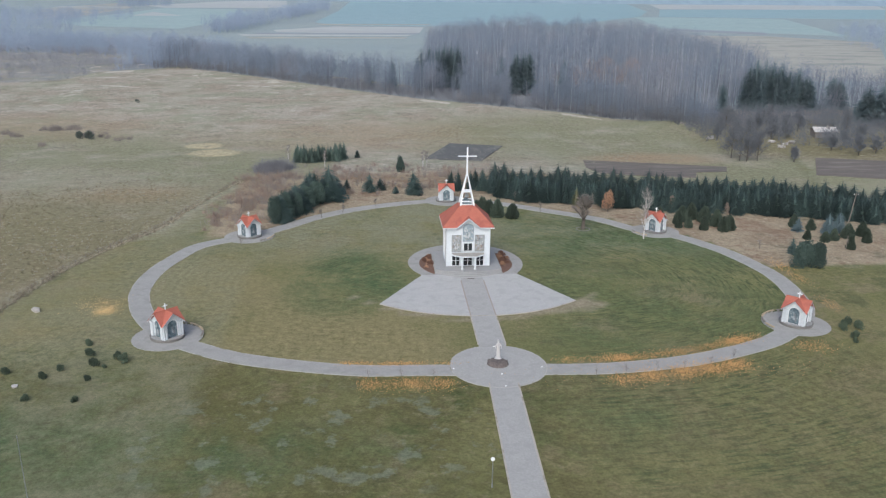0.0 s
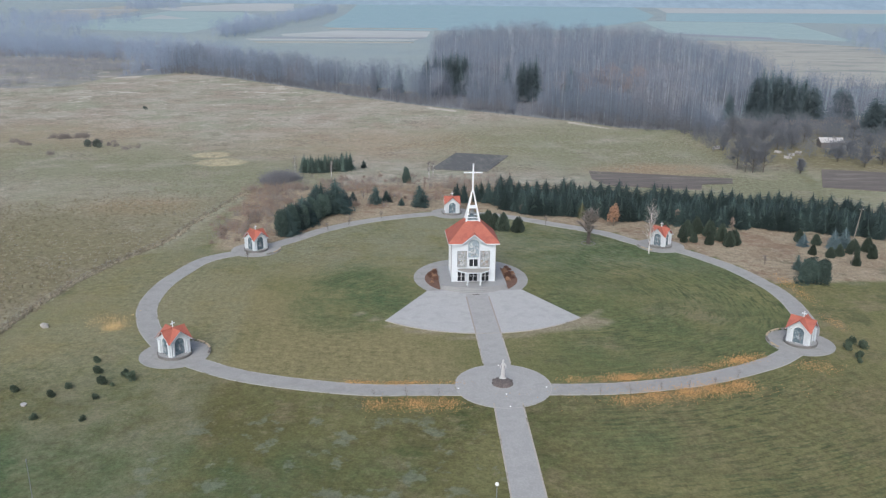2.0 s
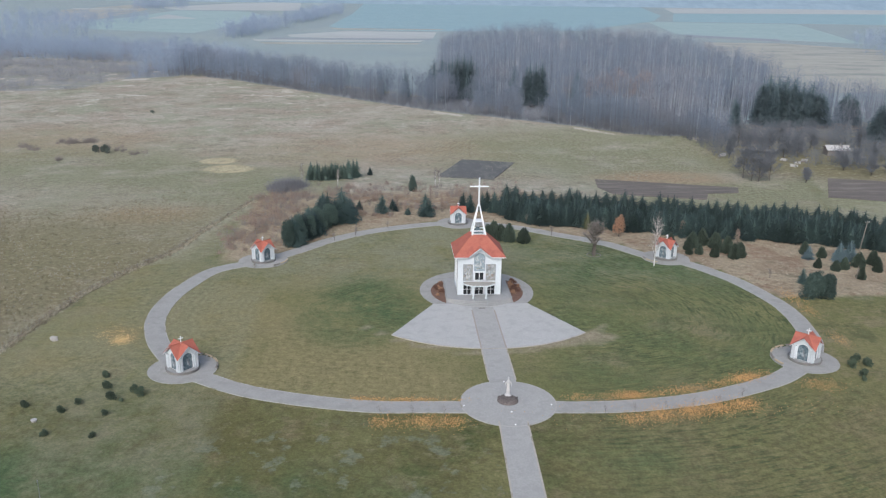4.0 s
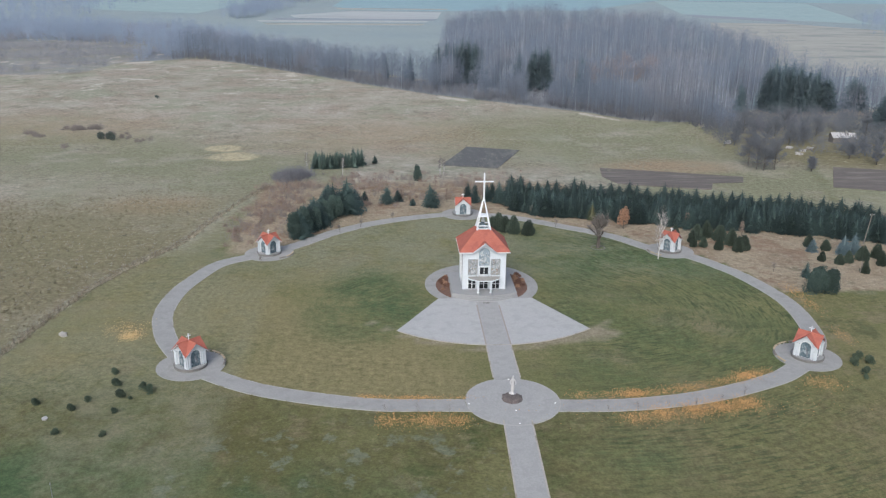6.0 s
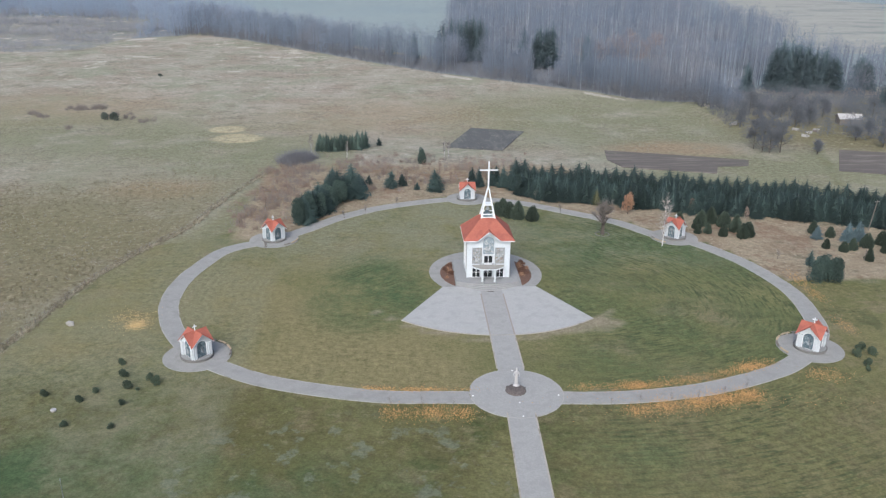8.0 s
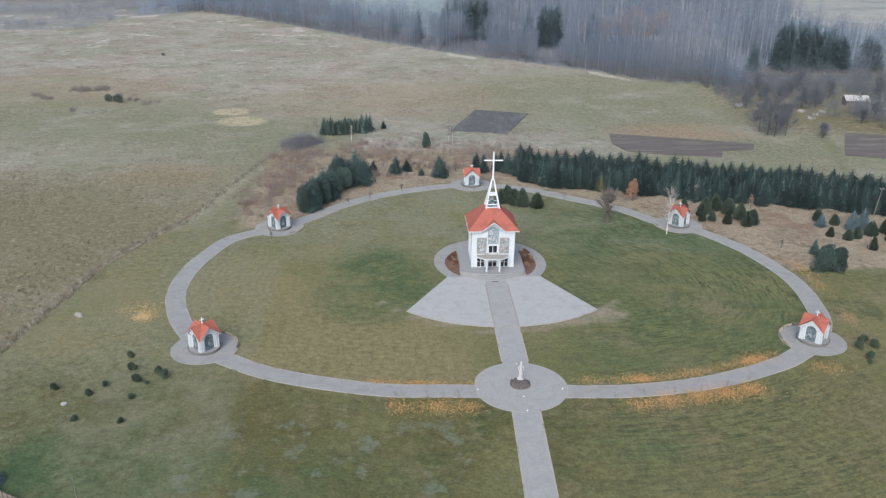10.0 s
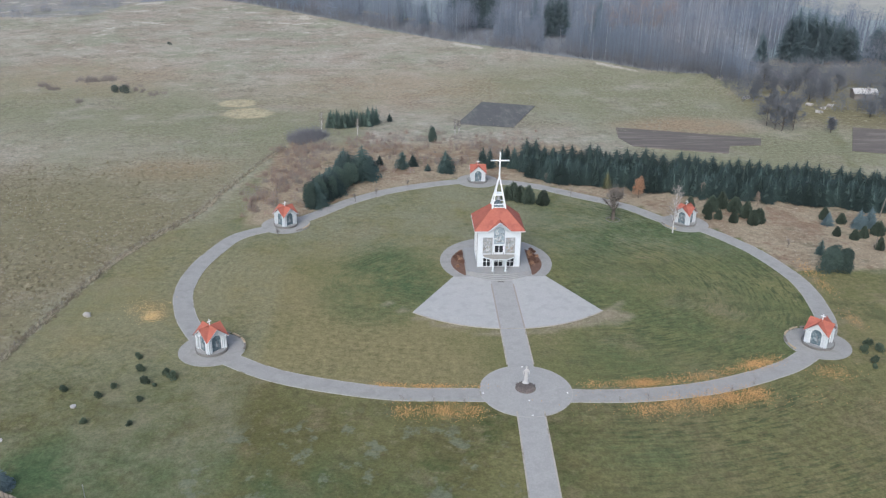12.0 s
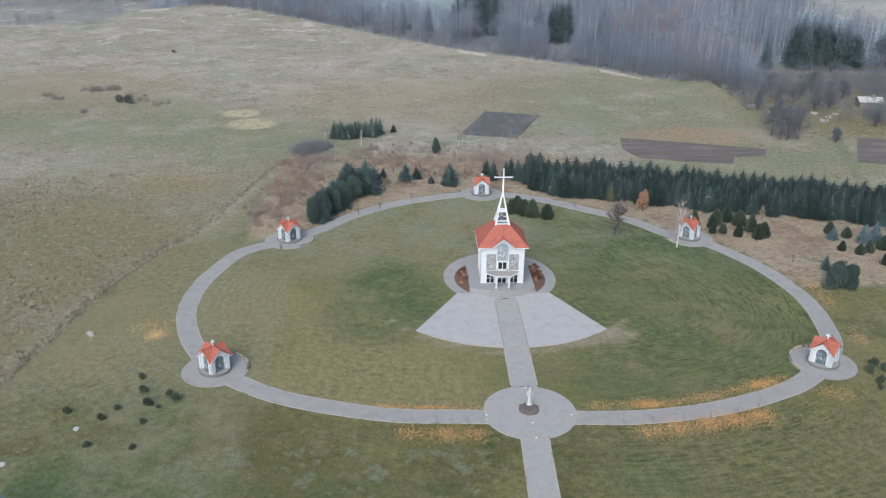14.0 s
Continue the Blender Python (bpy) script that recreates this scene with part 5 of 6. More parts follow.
def spruce_mass(name, spots, label):
    """The belt's hidden back rows, as one mesh."""
    V, F, n = [], [], 0
    for k, (x, y, h) in enumerate(spots):
        me = THIN[k % len(THIN)]
        c = np.empty(len(me.vertices) * 3)
        me.vertices.foreach_get("co", c)
        c = c.reshape(-1, 3) * (h / 6.0)
        a = k * 2.4
        r = np.stack((c[:, 0] * math.cos(a) - c[:, 1] * math.sin(a), c[:, 0] * math.sin(a) + c[:, 1] * math.cos(a), c[:, 2]), 1)
        V.append(r * (1.35, 1.35, 1) + away(x, y))
        f = np.empty(len(me.polygons) * 3, np.int32)
        me.loops.foreach_get("vertex_index", f)
        F.append(f.reshape(-1, 3) + n)
        n += len(c)
    ob = new(name, mesh_from(name, np.concatenate(V).tolist(), np.concatenate(F).tolist(), [M_SPRUCE]))
    tagged(ob, label, "trees", kind="stuff")


spruce_mass("spruce_belt", belt, "dense back rows of the dark spruce belt")
for x, y, h in ((4.2, 100, 5.5), (7.5, 101.5, 5.0), (10.3, 99.8, 6.2), (12.5, 97.5, 5.6), (9, 104, 5), (13.5, 103, 6.0), (2.6, 104, 4.5)):
    spruce(x, y, h, g, "dark green spruce at the belt's thin end", "spruce belt")
# clumps and single spruces behind the ring
for x, y, h in ((-37.6, 74.6, 6.4), (-38.6, 78.2, 5.8), (-36.2, 78.4, 6.6), (-34.6, 81.5, 6.6), (-37.5, 81, 6.0), (-35.5, 84.5, 6.6), (-31.6, 90.2, 8.2), (-28.2, 92.4, 9.0), (-26.5, 97.2, 4.8), (-33.2, 99.0, 6.0), (-30.2, 96.5, 5.0), (-33.5, 94, 6.2)):
    spruce(x, y, h, g, "dark spruce in a clump behind the path", "spruce clump", 1.5)
for x, y, k, tall in ((-33.2, 84.0, 0.95, 1.1), (-30.8, 87.2, 0.95, 1.1), (-34.6, 79.4, 0.8, 1.2), (-39.0, 72.6, 0.72, 1.5), (-36.8, 75.6, 0.8, 1.45)):
    place("pine_tree", x, y, g.choice(PINES), SHORT, "broad grey-green young conifer in the clump", "tree", "spruce clump", g.uniform(0, 360), k, tall)
YOUNG = conifer_set(M_YOUNG, 6.0, 1.7, 4, 300, branches=260, power=0.7, skirt=0.02)
for i in range(30):
    x = -40 + 13.8 * i / 29 + g.uniform(-0.5, 0.5)
    place("spruce_tree", x, 131.5 + g.uniform(0, 5) + 0.13 * i, YOUNG[i % 4], STEM, "young spruce in a far thicket", "tree", "far spruce thicket", g.uniform(0, 360), g.uniform(0.7, 1.0))
for x, y, h in ((-18.3, 99.8, 5.0), (-15.7, 101, 3.6), (-7.4, 96.8, 6.3), (-22.3, 141.2, 2.8), (-24.2, 101.6, 3.0), (-11.9, 97.6, 2.2)):
    spruce(x, y, h, g, "single spruce in rough grass", "single spruces", 1.3)
for x, y, h in ((6.0, 77.4, 1.3), (7.6, 78.2, 1.5), (9.0, 76.6, 1.4), (10.7, 75.4, 1.45), (14.0, 74.4, 1.3)):
    place("thuja", x, y, g.choice(THUJAS), SHORT, "dense green columnar evergreen behind the chapel", "tree", "evergreens behind the chapel", g.uniform(0, 360), h)
place("pine_tree", -10, 120, PINES[0], STEM, "rounded young pine in rough grass", "tree", "", 40, 0.5, 1.7)
place("spruce_tree", 31.2, 85.2, GOLDS[0], LOWSTEM, "small yellowish conifer before the spruce belt", "tree")
for i, (x, y, h) in enumerate(((51.9, 70.4, 1.25), (49.5, 65.4, 0.85), (54.8, 72.2, 1.3), (51.8, 65.4, 0.8), (57, 69.8, 1.35), (54.5, 63.5, 1.1), (58.4, 66.3, 1.45), (58.4, 62.3, 1.15), (60, 63.4, 1.25), (47, 71, 1.1), (50.3, 68.5, 1.0), (75.5, 65, 1.0), (78.3, 62.7, 0.9), (74.1, 55.9, 0.8), (76.9, 53.9, 0.85), (79.3, 54.8, 0.9), (79.6, 48.7, 1.0), (83.1, 56.2, 1.2), (85.5, 53, 1.1), (87, 57.5, 1.2))):
    place("thuja", x, y, g.choice(THUJAS), SHORT, "dark green garden evergreen beyond the path", "tree", "garden evergreens", g.uniform(0, 360), h * 1.0)
for x, y, h in ((74.9, 61.7, 0.85), (81.1, 60.5, 1.15), (83.7, 61, 1.2), (-67.2, -20.4, 0.8)):
    place("blue_spruce", x, y, g.choice(BLUES), LOWSTEM, "silvery blue spruce standing on grass", "tree", "blue spruces", g.uniform(0, 360), h)
for x, y, s in ((64.4, 38.7, 0.88), (67.4, 38.9, 0.88), (65.8, 40.8, 0.85)):
    place("pine_tree", x, y, g.choice(PINES), SHORT, "broad dark green mountain pine", "tree", "mountain pines", g.uniform(0, 360), s)
spruce(66.2, 46.5, 3.6, g, "small spruce behind the mountain pines", "single spruces")
for x, y, s in ((-59.2, 9.6, 0.75), (-57.9, 5.8, 0.95), (-56.3, 2.4, 1.0), (-60.4, 1.2, 0.7), (-62, -1, 0.75), (-55.8, -2.1, 0.65), (-53.6, 4.9, 0.8), (-52.4, 3.6, 1.0), (-67.5, 0.7, 0.75), (-61.8, -7.2, 0.7), (-54.6, 1.6, 0.5), (-55.5, -7.8, 0.6), (56.2, 9.1, 1.0), (56.4, 5.9, 0.95), (55.5, 4.5, 0.6), (58.7, 9.4, 1.1), (57.9, 11.2, 1.0)):
    place("bush", x, y, g.choice(BUSHES), None, "small dark evergreen bush on the lawn", "bush", "lawn bushes", g.uniform(0, 360), s)


M_PALETWIG = mat("pale_birch_twigs", (0.24, 0.215, 0.2), (0.34, 0.305, 0.285), 3.0, 0.95)
M_ORCHARD = mat("grey_orchard_twigs", (0.13, 0.14, 0.158), (0.185, 0.194, 0.212), 3.0, 0.95)


# bare trees: each a mesh of trunk, limbs and twigs
def bare_tree(seed, h, r, spread, limbs=7, twigs=260, lift=0.6, base=0.25, twig_len=1.0, width=0.035):
    """Trunk and limbs (solid) and twigs (thin slivers)."""
    g = random.Random(seed)
    bm = bmesh.new()
    top = Vector((g.uniform(-0.3, 0.3), g.uniform(-0.3, 0.3), h * 0.8))
    add_tube(bm, (0, 0, -0.15), top * 0.5, r, r * 0.65, 7)
    add_tube(bm, top * 0.5, top, r * 0.65, r * 0.2, 6)
    ends = [(top * 0.7, top + Vector((0, 0, 0.2 * h)))]
    for i in range(limbs):
        u = base + (0.95 - base) * i / limbs
        a = g.uniform(0, math.tau)
        s = top * u
        e = s + Vector((math.cos(a), math.sin(a), lift + g.uniform(0, 0.5))).normalized() * spread * (1.1 - 0.55 * u) * g.uniform(0.75, 1.15)
        add_tube(bm, s, e, r * 0.4 * (1.1 - u * 0.6), r * 0.1, 5)
        ends.append((s, e))
        for k in range(2):
            q = s.lerp(e, g.uniform(0.4, 0.8))
            f = q + Vector((g.uniform(-1, 1), g.uniform(-1, 1), g.uniform(0.1, 1.2))).normalized() * spread * 0.45
            add_tube(bm, q, f, r * 0.18, r * 0.06, 4)
            ends.append((q, f))
    V, F = [], []
    for i in range(twigs):
        s, e = g.choice(ends)
        p = s.lerp(e, g.uniform(0.35, 1.05))
        d = Vector((g.uniform(-1, 1), g.uniform(-1, 1), g.uniform(-0.2, 1.2))).normalized() * twig_len * g.uniform(0.6, 1.4)
        w = d.cross(Vector((g.uniform(-1, 1), g.uniform(-1, 1), g.uniform(-1, 1)))).normalized() * width
        j = len(V)
        V += [tuple(p - w), tuple(p + w), tuple(p + d)]
        F.append((j, j + 1, j + 2))
    return mesh_of(bm, "trunk"), V, F


def bare(name, x, y, seed, h, r, spread, label, bark=None, twig=None, group="", **kw):
    tr, V, F = bare_tree(seed, h, r, spread, **kw)
    tr.materials.append(bark or M_BARK)
    x, y, z = away(x, y)
    t = thing(name, pose(x, y, z, 0, 0, seed * 37), label, "tree", group)
    part("trunk", tr, None, t)
    part("crown", mesh_from("crown", V, F, [twig or M_TWIG]), None, t)
    return t


bare("bare_tree", 28.1, 65.2, 3, 7.4, 0.5, 4.1, "gnarled leafless tree with a thick crooked trunk on the lawn", limbs=13, twigs=2300, lift=0.8, base=0.3, twig_len=1.2, width=0.026)
tx, ty = out(28.1, 65.2)
solo("tree_kerb", ribbon(ring_of(tx, ty, 1.5, 24), 0.09, -0.1, 0.1, True), M_PLINTH_DARK, "low round kerb about the gnarled tree", "kerb", kind="structure")
bare("birch_tree", 39.3, 57.9, 5, 12.4, 0.15, 2.5, "slim leafless birch with white bark beside a shrine", M_BIRCH, M_PALETWIG, limbs=18, twigs=560, lift=1.2, base=0.22, twig_len=1.0, width=0.022)
for x, y, s in ((21.2, 78.7, 1.0), (17.0, 89.4, 0.9), (-46, 70, 1.3), (13.2, -4.7, 0.95), (17.4, -4.5, 0.95), (22, -4.0, 0.95), (26, -3.3, 0.95), (30.2, -2.2, 0.95), (34.2, -0.7, 0.95), (-18, -3.6, 0.9), (-13.6, -4.0, 0.9), (-9.3, -4.2, 0.9), (-21.6, 104.2, 1.0), (-44, 56.5, 0.7), (-24.5, 80.5, 0.7), (-17, 86.5, 0.6), (-29, 76.5, 0.7), (61, 50, 0.7)):
    slim = y < 0
    bare("sapling", x, y, int(abs(x) * 3), (2.1 if slim else 2.9) * s, 0.025 if slim else 0.06, (0.55 if slim else 1.0) * s, "small leafless sapling by the path", limbs=5 if slim else 8, twigs=40 if slim else 150, lift=0.8, base=0.35, twig_len=0.4 if slim else 0.5, width=0.012, group="path saplings", twig=M_TWIG)
tr, V, F = bare_tree(8, 5.8, 0.14, 2.0, limbs=9, twigs=60)
tr.materials.append(M_BARK)
t = thing("oak_tree", pose(38, 82.0, 0), "young oak holding rusty dead leaves before the spruces", "tree")
part("trunk", tr, None, t)
part("crown", mesh_from("crown", *leafy_crown(9, 1.9, 1.9, 4.4, 1.0, 1300, 0.2, 13, 0.35), [M_RED]), None, t)


def woodland(name, spots, label, seed, h=(15, 22), twigs=120, mats=None, birch=0.3, twig_w=0.06, crown=0.13, low=0.3):
    """Many leafless trees as one mesh: square trunks, a few limbs and clouds of thin twigs."""
    q = np.random.RandomState(seed)
    n = len(spots)
    K = np.array([spread(x, y) for x, y in spots])
    P = np.array([out(x, y) for x, y in spots])
    wave = np.array([noise.noise((x * 0.035, y * 0.035, seed)) for x, y in spots])
    H = q.uniform(h[0], h[1], n) * K * (0.95 + 0.3 * wave)
    twig_w = twig_w * float(K.mean())
    lean = q.normal(0, 0.02, (n, 2))
    Z = drop(P[:, 0], P[:, 1])
    # trunks: three-sided, tapered
    kind = np.where(q.rand(n) < birch, 1, 0)
    r = H * np.where(kind > 0, 0.0095, 0.01)
    ang = np.array([0, 2.1, 4.2])
    vt = np.zeros((n, 6, 3))
    for k in range(3):
        vt[:, k, 0], vt[:, k, 1], vt[:, k, 2] = P[:, 0] + r * np.cos(ang[k]), P[:, 1] + r * np.sin(ang[k]), Z - 0.2
        vt[:, k + 3, 0] = P[:, 0] + lean[:, 0] * H + 0.25 * r * np.cos(ang[k])
        vt[:, k + 3, 1] = P[:, 1] + lean[:, 1] * H + 0.25 * r * np.sin(ang[k])
        vt[:, k + 3, 2] = Z + H * 0.92
    f0 = np.array([[0, 1, 4, 3], [1, 2, 5, 4], [2, 0, 3, 5]])
    ft = (f0[None] + (np.arange(n) * 6)[:, None, None]).reshape(-1, 4)
    it = np.repeat(kind, 3)
    # twigs: slivers in an upright oval crown, mostly pointing up and out
    m = n * twigs
    t = np.repeat(np.arange(n), twigs)
    u = q.beta(1.6, 1.5, m) * (1 - low) + low
    a = q.uniform(0, 2 * np.pi, m)
    prof = np.sin(np.clip((u - low) / (1.06 - low), 0, 1) * np.pi) ** 0.6
    rad = H[t] * crown * prof * np.sqrt(q.rand(m))
    c = np.stack((P[t, 0] + lean[t, 0] * H[t] * u + rad * np.cos(a), P[t, 1] + lean[t, 1] * H[t] * u + rad * np.sin(a), Z[t] + H[t] * u), 1)
    d = np.stack((np.cos(a) * q.uniform(0.1, 1.0, m) + q.normal(0, 0.45, m), np.sin(a) * q.uniform(0.1, 1.0, m) + q.normal(0, 0.45, m), q.uniform(-0.1, 1.1, m)), 1)
    d /= np.linalg.norm(d, axis=1)[:, None]
    d *= (H[t] * q.uniform(0.05, 0.13, m))[:, None]
    w = np.cross(d, q.normal(0, 1, (m, 3)))
    w /= np.linalg.norm(w, axis=1)[:, None] + 1e-9
    w *= twig_w
    vw = np.stack((c - w, c + w, c + d), 1)
    fw = np.arange(m * 3).reshape(-1, 3) + n * 6
    verts = np.concatenate((vt.reshape(-1, 3), vw.reshape(-1, 3)))
    me = bpy.data.meshes.new(name)
    me.from_pydata(verts.tolist(), [], ft.tolist() + fw.tolist())
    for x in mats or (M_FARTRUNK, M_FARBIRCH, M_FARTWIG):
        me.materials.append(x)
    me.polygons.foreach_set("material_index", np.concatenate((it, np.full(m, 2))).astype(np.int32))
    ob = new(name, me)
    return tagged(ob, label, "woods", kind="stuff")


def scatter(q, n, x0, x1, y0, y1, keep):
    out = []
    while len(out) < n:
        x, y = q.uniform(x0, x1), q.uniform(y0, y1)
        if keep(x, y):
            out.append((x, y))
    return out


# undergrowth and scrub twigs take a bluish haze tint in their base colour
M_GREYTWIG = mat("grey_willow_twigs", (0.155, 0.16, 0.18), (0.23, 0.228, 0.245), 2.0, 0.95)
M_SCRUBTWIG = mat("pale_scrub_twigs", (0.24, 0.25, 0.275), (0.33, 0.33, 0.35), 30.0, 0.95)
M_OAKTWIG = mat("dull_russet_leaves", (0.26, 0.21, 0.2), (0.33, 0.265, 0.24), 6.0, 0.95)
q = np.random.RandomState(5)
edge = lambda x: float(np.interp(x, *WOOD_EDGE))
back = lambda x: float(np.interp(x, [-200, -120, -40, 10, 60, 150, 200, 215, 260], [400, 420, 400, 500, 590, 600, 540, 330, 260]))
right = lambda y: float(np.interp(y, [185, 205, 325, 640], [100, 116, 176, 205]))
# the conifer groups stand a little apart from the bare trees
clear = lambda x, y: not any(abs(x - cx - (y - cy) * (cx + 16.6) / (cy + 107)) < 5.5 and cy - 48 < y < cy + 3 for cx, cy in ((50, 278), (18, 297)))
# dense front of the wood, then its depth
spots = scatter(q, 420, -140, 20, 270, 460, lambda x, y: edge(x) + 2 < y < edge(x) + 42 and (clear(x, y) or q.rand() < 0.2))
woodland("birch_wood", spots, "low leafless wood along the meadow's edge, tinted blue for haze", 1, (9, 17), 300, birch=0.1, twig_w=0.045, crown=0.17, low=0.12)
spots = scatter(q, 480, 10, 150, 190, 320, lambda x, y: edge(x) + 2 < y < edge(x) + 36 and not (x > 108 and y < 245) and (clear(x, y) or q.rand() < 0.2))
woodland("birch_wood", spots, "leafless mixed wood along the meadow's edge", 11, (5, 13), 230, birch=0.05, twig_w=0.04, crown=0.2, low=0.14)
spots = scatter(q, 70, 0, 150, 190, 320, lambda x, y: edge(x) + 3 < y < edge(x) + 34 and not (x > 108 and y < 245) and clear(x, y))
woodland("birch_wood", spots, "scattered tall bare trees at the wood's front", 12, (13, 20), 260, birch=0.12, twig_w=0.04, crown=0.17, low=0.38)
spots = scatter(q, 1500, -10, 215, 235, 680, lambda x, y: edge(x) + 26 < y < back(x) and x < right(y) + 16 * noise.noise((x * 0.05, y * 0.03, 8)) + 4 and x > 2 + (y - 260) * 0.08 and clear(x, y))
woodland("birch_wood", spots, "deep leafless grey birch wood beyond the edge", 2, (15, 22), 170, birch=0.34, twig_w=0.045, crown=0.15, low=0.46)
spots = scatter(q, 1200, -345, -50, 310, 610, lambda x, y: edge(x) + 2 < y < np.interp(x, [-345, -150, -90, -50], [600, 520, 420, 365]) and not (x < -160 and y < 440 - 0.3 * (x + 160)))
woodland("alder_wood", spots, "leafless wood in the damp hollow, tinted blue-grey for haze", 3, (7, 14), 130, mats=(M_FAR_WOOD, M_FARBIRCH, M_FAR_WOOD), birch=0.02, crown=0.24, low=0.06, twig_w=0.075)
spots = scatter(q, 900, -140, 150, 180, 430, lambda x, y: edge(x) - 2 < y < edge(x) + 14)
woodland("undergrowth", spots, "leafless grey undergrowth at the wood's edge", 4, (2.5, 6), 110, mats=(M_FARTRUNK, M_FARBIRCH, M_GREYTWIG), birch=0.0, crown=0.3, low=0.03, twig_w=0.055)
spots = scatter(q, 1500, -335, -150, 312, 490, lambda x, y: edge(x) + 1 < y < 490 and noise.noise((x * 0.02, y * 0.05, 3)) > 0.02)
woodland("scrub", spots, "low grey leafless scrub on wet ground", 5, (1.8, 5.5), 100, mats=(M_FARTRUNK, M_FARBIRCH, M_SCRUBTWIG), birch=0.0, crown=0.55, low=0.03, twig_w=0.1)
for k, (n, x0, x1, y0, y1, label) in enumerate(((460, -165, -80, 660, 1180, "hazy far belt of trees between the fields"), (170, 360, 500, 527, 700, "dark far grove at the field's corner"), (620, -520, -285, 600, 930, "far wood beyond the hollow, tinted blue for haze"), (200, -60, 700, 1690, 1760, "far line of trees between fields"), (150, -395, -325, 1200, 1290, "hazy far grove among the fields"), (620, 118, 260, 205, 285, "thin leafless trees behind the farmyard"))):
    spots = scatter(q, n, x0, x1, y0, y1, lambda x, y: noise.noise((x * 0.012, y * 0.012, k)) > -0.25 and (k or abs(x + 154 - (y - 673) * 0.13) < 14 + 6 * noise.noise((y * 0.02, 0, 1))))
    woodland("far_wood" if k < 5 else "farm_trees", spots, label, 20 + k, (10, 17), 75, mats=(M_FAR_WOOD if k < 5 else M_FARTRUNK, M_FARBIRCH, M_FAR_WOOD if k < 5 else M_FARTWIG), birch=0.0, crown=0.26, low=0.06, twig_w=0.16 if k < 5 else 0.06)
spots = scatter(q, 190, 112, 235, 235, 470, lambda x, y: right(y) - 5 < x < right(y) + 34)
woodland("birch_wood", spots, "thin leafless trees at the wood's side", 31, (10, 17), 110, birch=0.2, crown=0.16, low=0.2)
spots = scatter(q, 34, 66, 104, 268, 292, lambda x, y: True)
woodland("oak_wood", spots, "oaks in the wood holding dull russet leaves", 30, (12, 17), 380, mats=(M_FARTRUNK, M_FARBIRCH, M_OAKTWIG), birch=0.0, crown=0.24, low=0.35, twig_w=0.07)
# conifers in the wood
fir_spots = [(47.8, 277.5, 1.12), (53.4, 277.5, 1.18), (51, 280, 1.1), (46.5, 279.5, 1.0), (16.2, 297, 1.2), (22.7, 297.1, 1.17), (19.5, 299, 1.22), (12, 295, 1.1), (9, 298, 1.15), (5.2, 299, 1.05), (14, 300, 1.12), (25.4, 298.5, 1.0), (21, 295.6, 1.08), (68.6, 273.8, 1.0), (40.6, 277.5, 1.05), (125.5, 231, 0.72), (127, 232, 0.6),
             (137.8, 234.3, 1.1), (139.6, 232, 1.13), (141.2, 236, 1.18), (142.6, 231.2, 1.14), (144.4, 234, 1.18), (146.2, 231.2, 1.16), (148, 235, 1.14), (143, 239, 1.15), (149.8, 232, 1.12), (151.6, 234, 1.1), (153.5, 231.1, 1.05), (157, 232, 1.0), (159, 234, 1.03), (147, 228, 1.0), (140.5, 228.5, 0.95),
             (-20, 312, 0.7), (-8, 304, 0.75), (3, 300, 0.8)]
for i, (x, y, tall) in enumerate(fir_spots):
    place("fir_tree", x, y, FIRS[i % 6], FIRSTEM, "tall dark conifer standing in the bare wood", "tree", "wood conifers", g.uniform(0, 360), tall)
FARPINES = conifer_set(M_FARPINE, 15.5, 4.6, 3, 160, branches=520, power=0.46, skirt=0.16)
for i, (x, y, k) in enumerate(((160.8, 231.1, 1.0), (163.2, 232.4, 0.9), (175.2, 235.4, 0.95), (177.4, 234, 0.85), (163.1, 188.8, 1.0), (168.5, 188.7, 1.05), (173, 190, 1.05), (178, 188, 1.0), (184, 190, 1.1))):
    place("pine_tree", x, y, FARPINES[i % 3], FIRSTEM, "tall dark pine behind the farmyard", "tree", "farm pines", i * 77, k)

# ---- posts, fence, lamp, leaves and small things ----
lamp = thing("street_lamp", pose(*out(-4.7, -30), 0), "slim grey lamp post with a white globe by the walkway", "lamp")
part("post", tube((0, 0, -0.1), (0, 0, 3.2), 0.06, 0.04, 10), M_METAL, lamp)
part("base", tube((0, 0, -0.1), (0, 0, 0.35), 0.11, 0.09, 10), M_METAL, lamp)
bm = bmesh.new()
bmesh.ops.create_uvsphere(bm, u_segments=16, v_segments=10, radius=0.22, matrix=pose(0, 0, 3.38))
part("globe", bm, M_GLOBE, lamp, "white opal glass globe")

pole = thing("utility_pole", pose(*away(88.8, 66.1)), "leaning timber utility pole among garden evergreens", "pole")
part("post", tube((0, 0, -0.3), (0.9, 0, 7.4), 0.11, 0.08, 8), M_WOOD, pole)
part("crossarm", box(0.35, 1.35, -0.05, 0.05, 6.95, 7.05, 0.01), M_WOOD, pole)
for x in (0.42, 0.85, 1.28):
    part("insulator", tube((x, 0, 7.05), (x, 0, 7.23), 0.05, 0.03, 8), M_GLOBE, pole)
stub = thing("braced_post", pose(*away(78.6, 48.7)), "short grey timber post held by a slanting brace", "pole")
part("post", tube((0, 0, -0.2), (0.1, 0, 2.9), 0.09, 0.08, 8), M_WOOD, stub)
part("brace", tube((0.75, -0.1, -0.2), (0.12, 0, 2.3), 0.07, 0.06, 8), M_WOOD, stub)
mast = thing("thin_mast", pose(*out(-53.4, -29), 0), "thin grey metal mast standing on the grass", "pole")
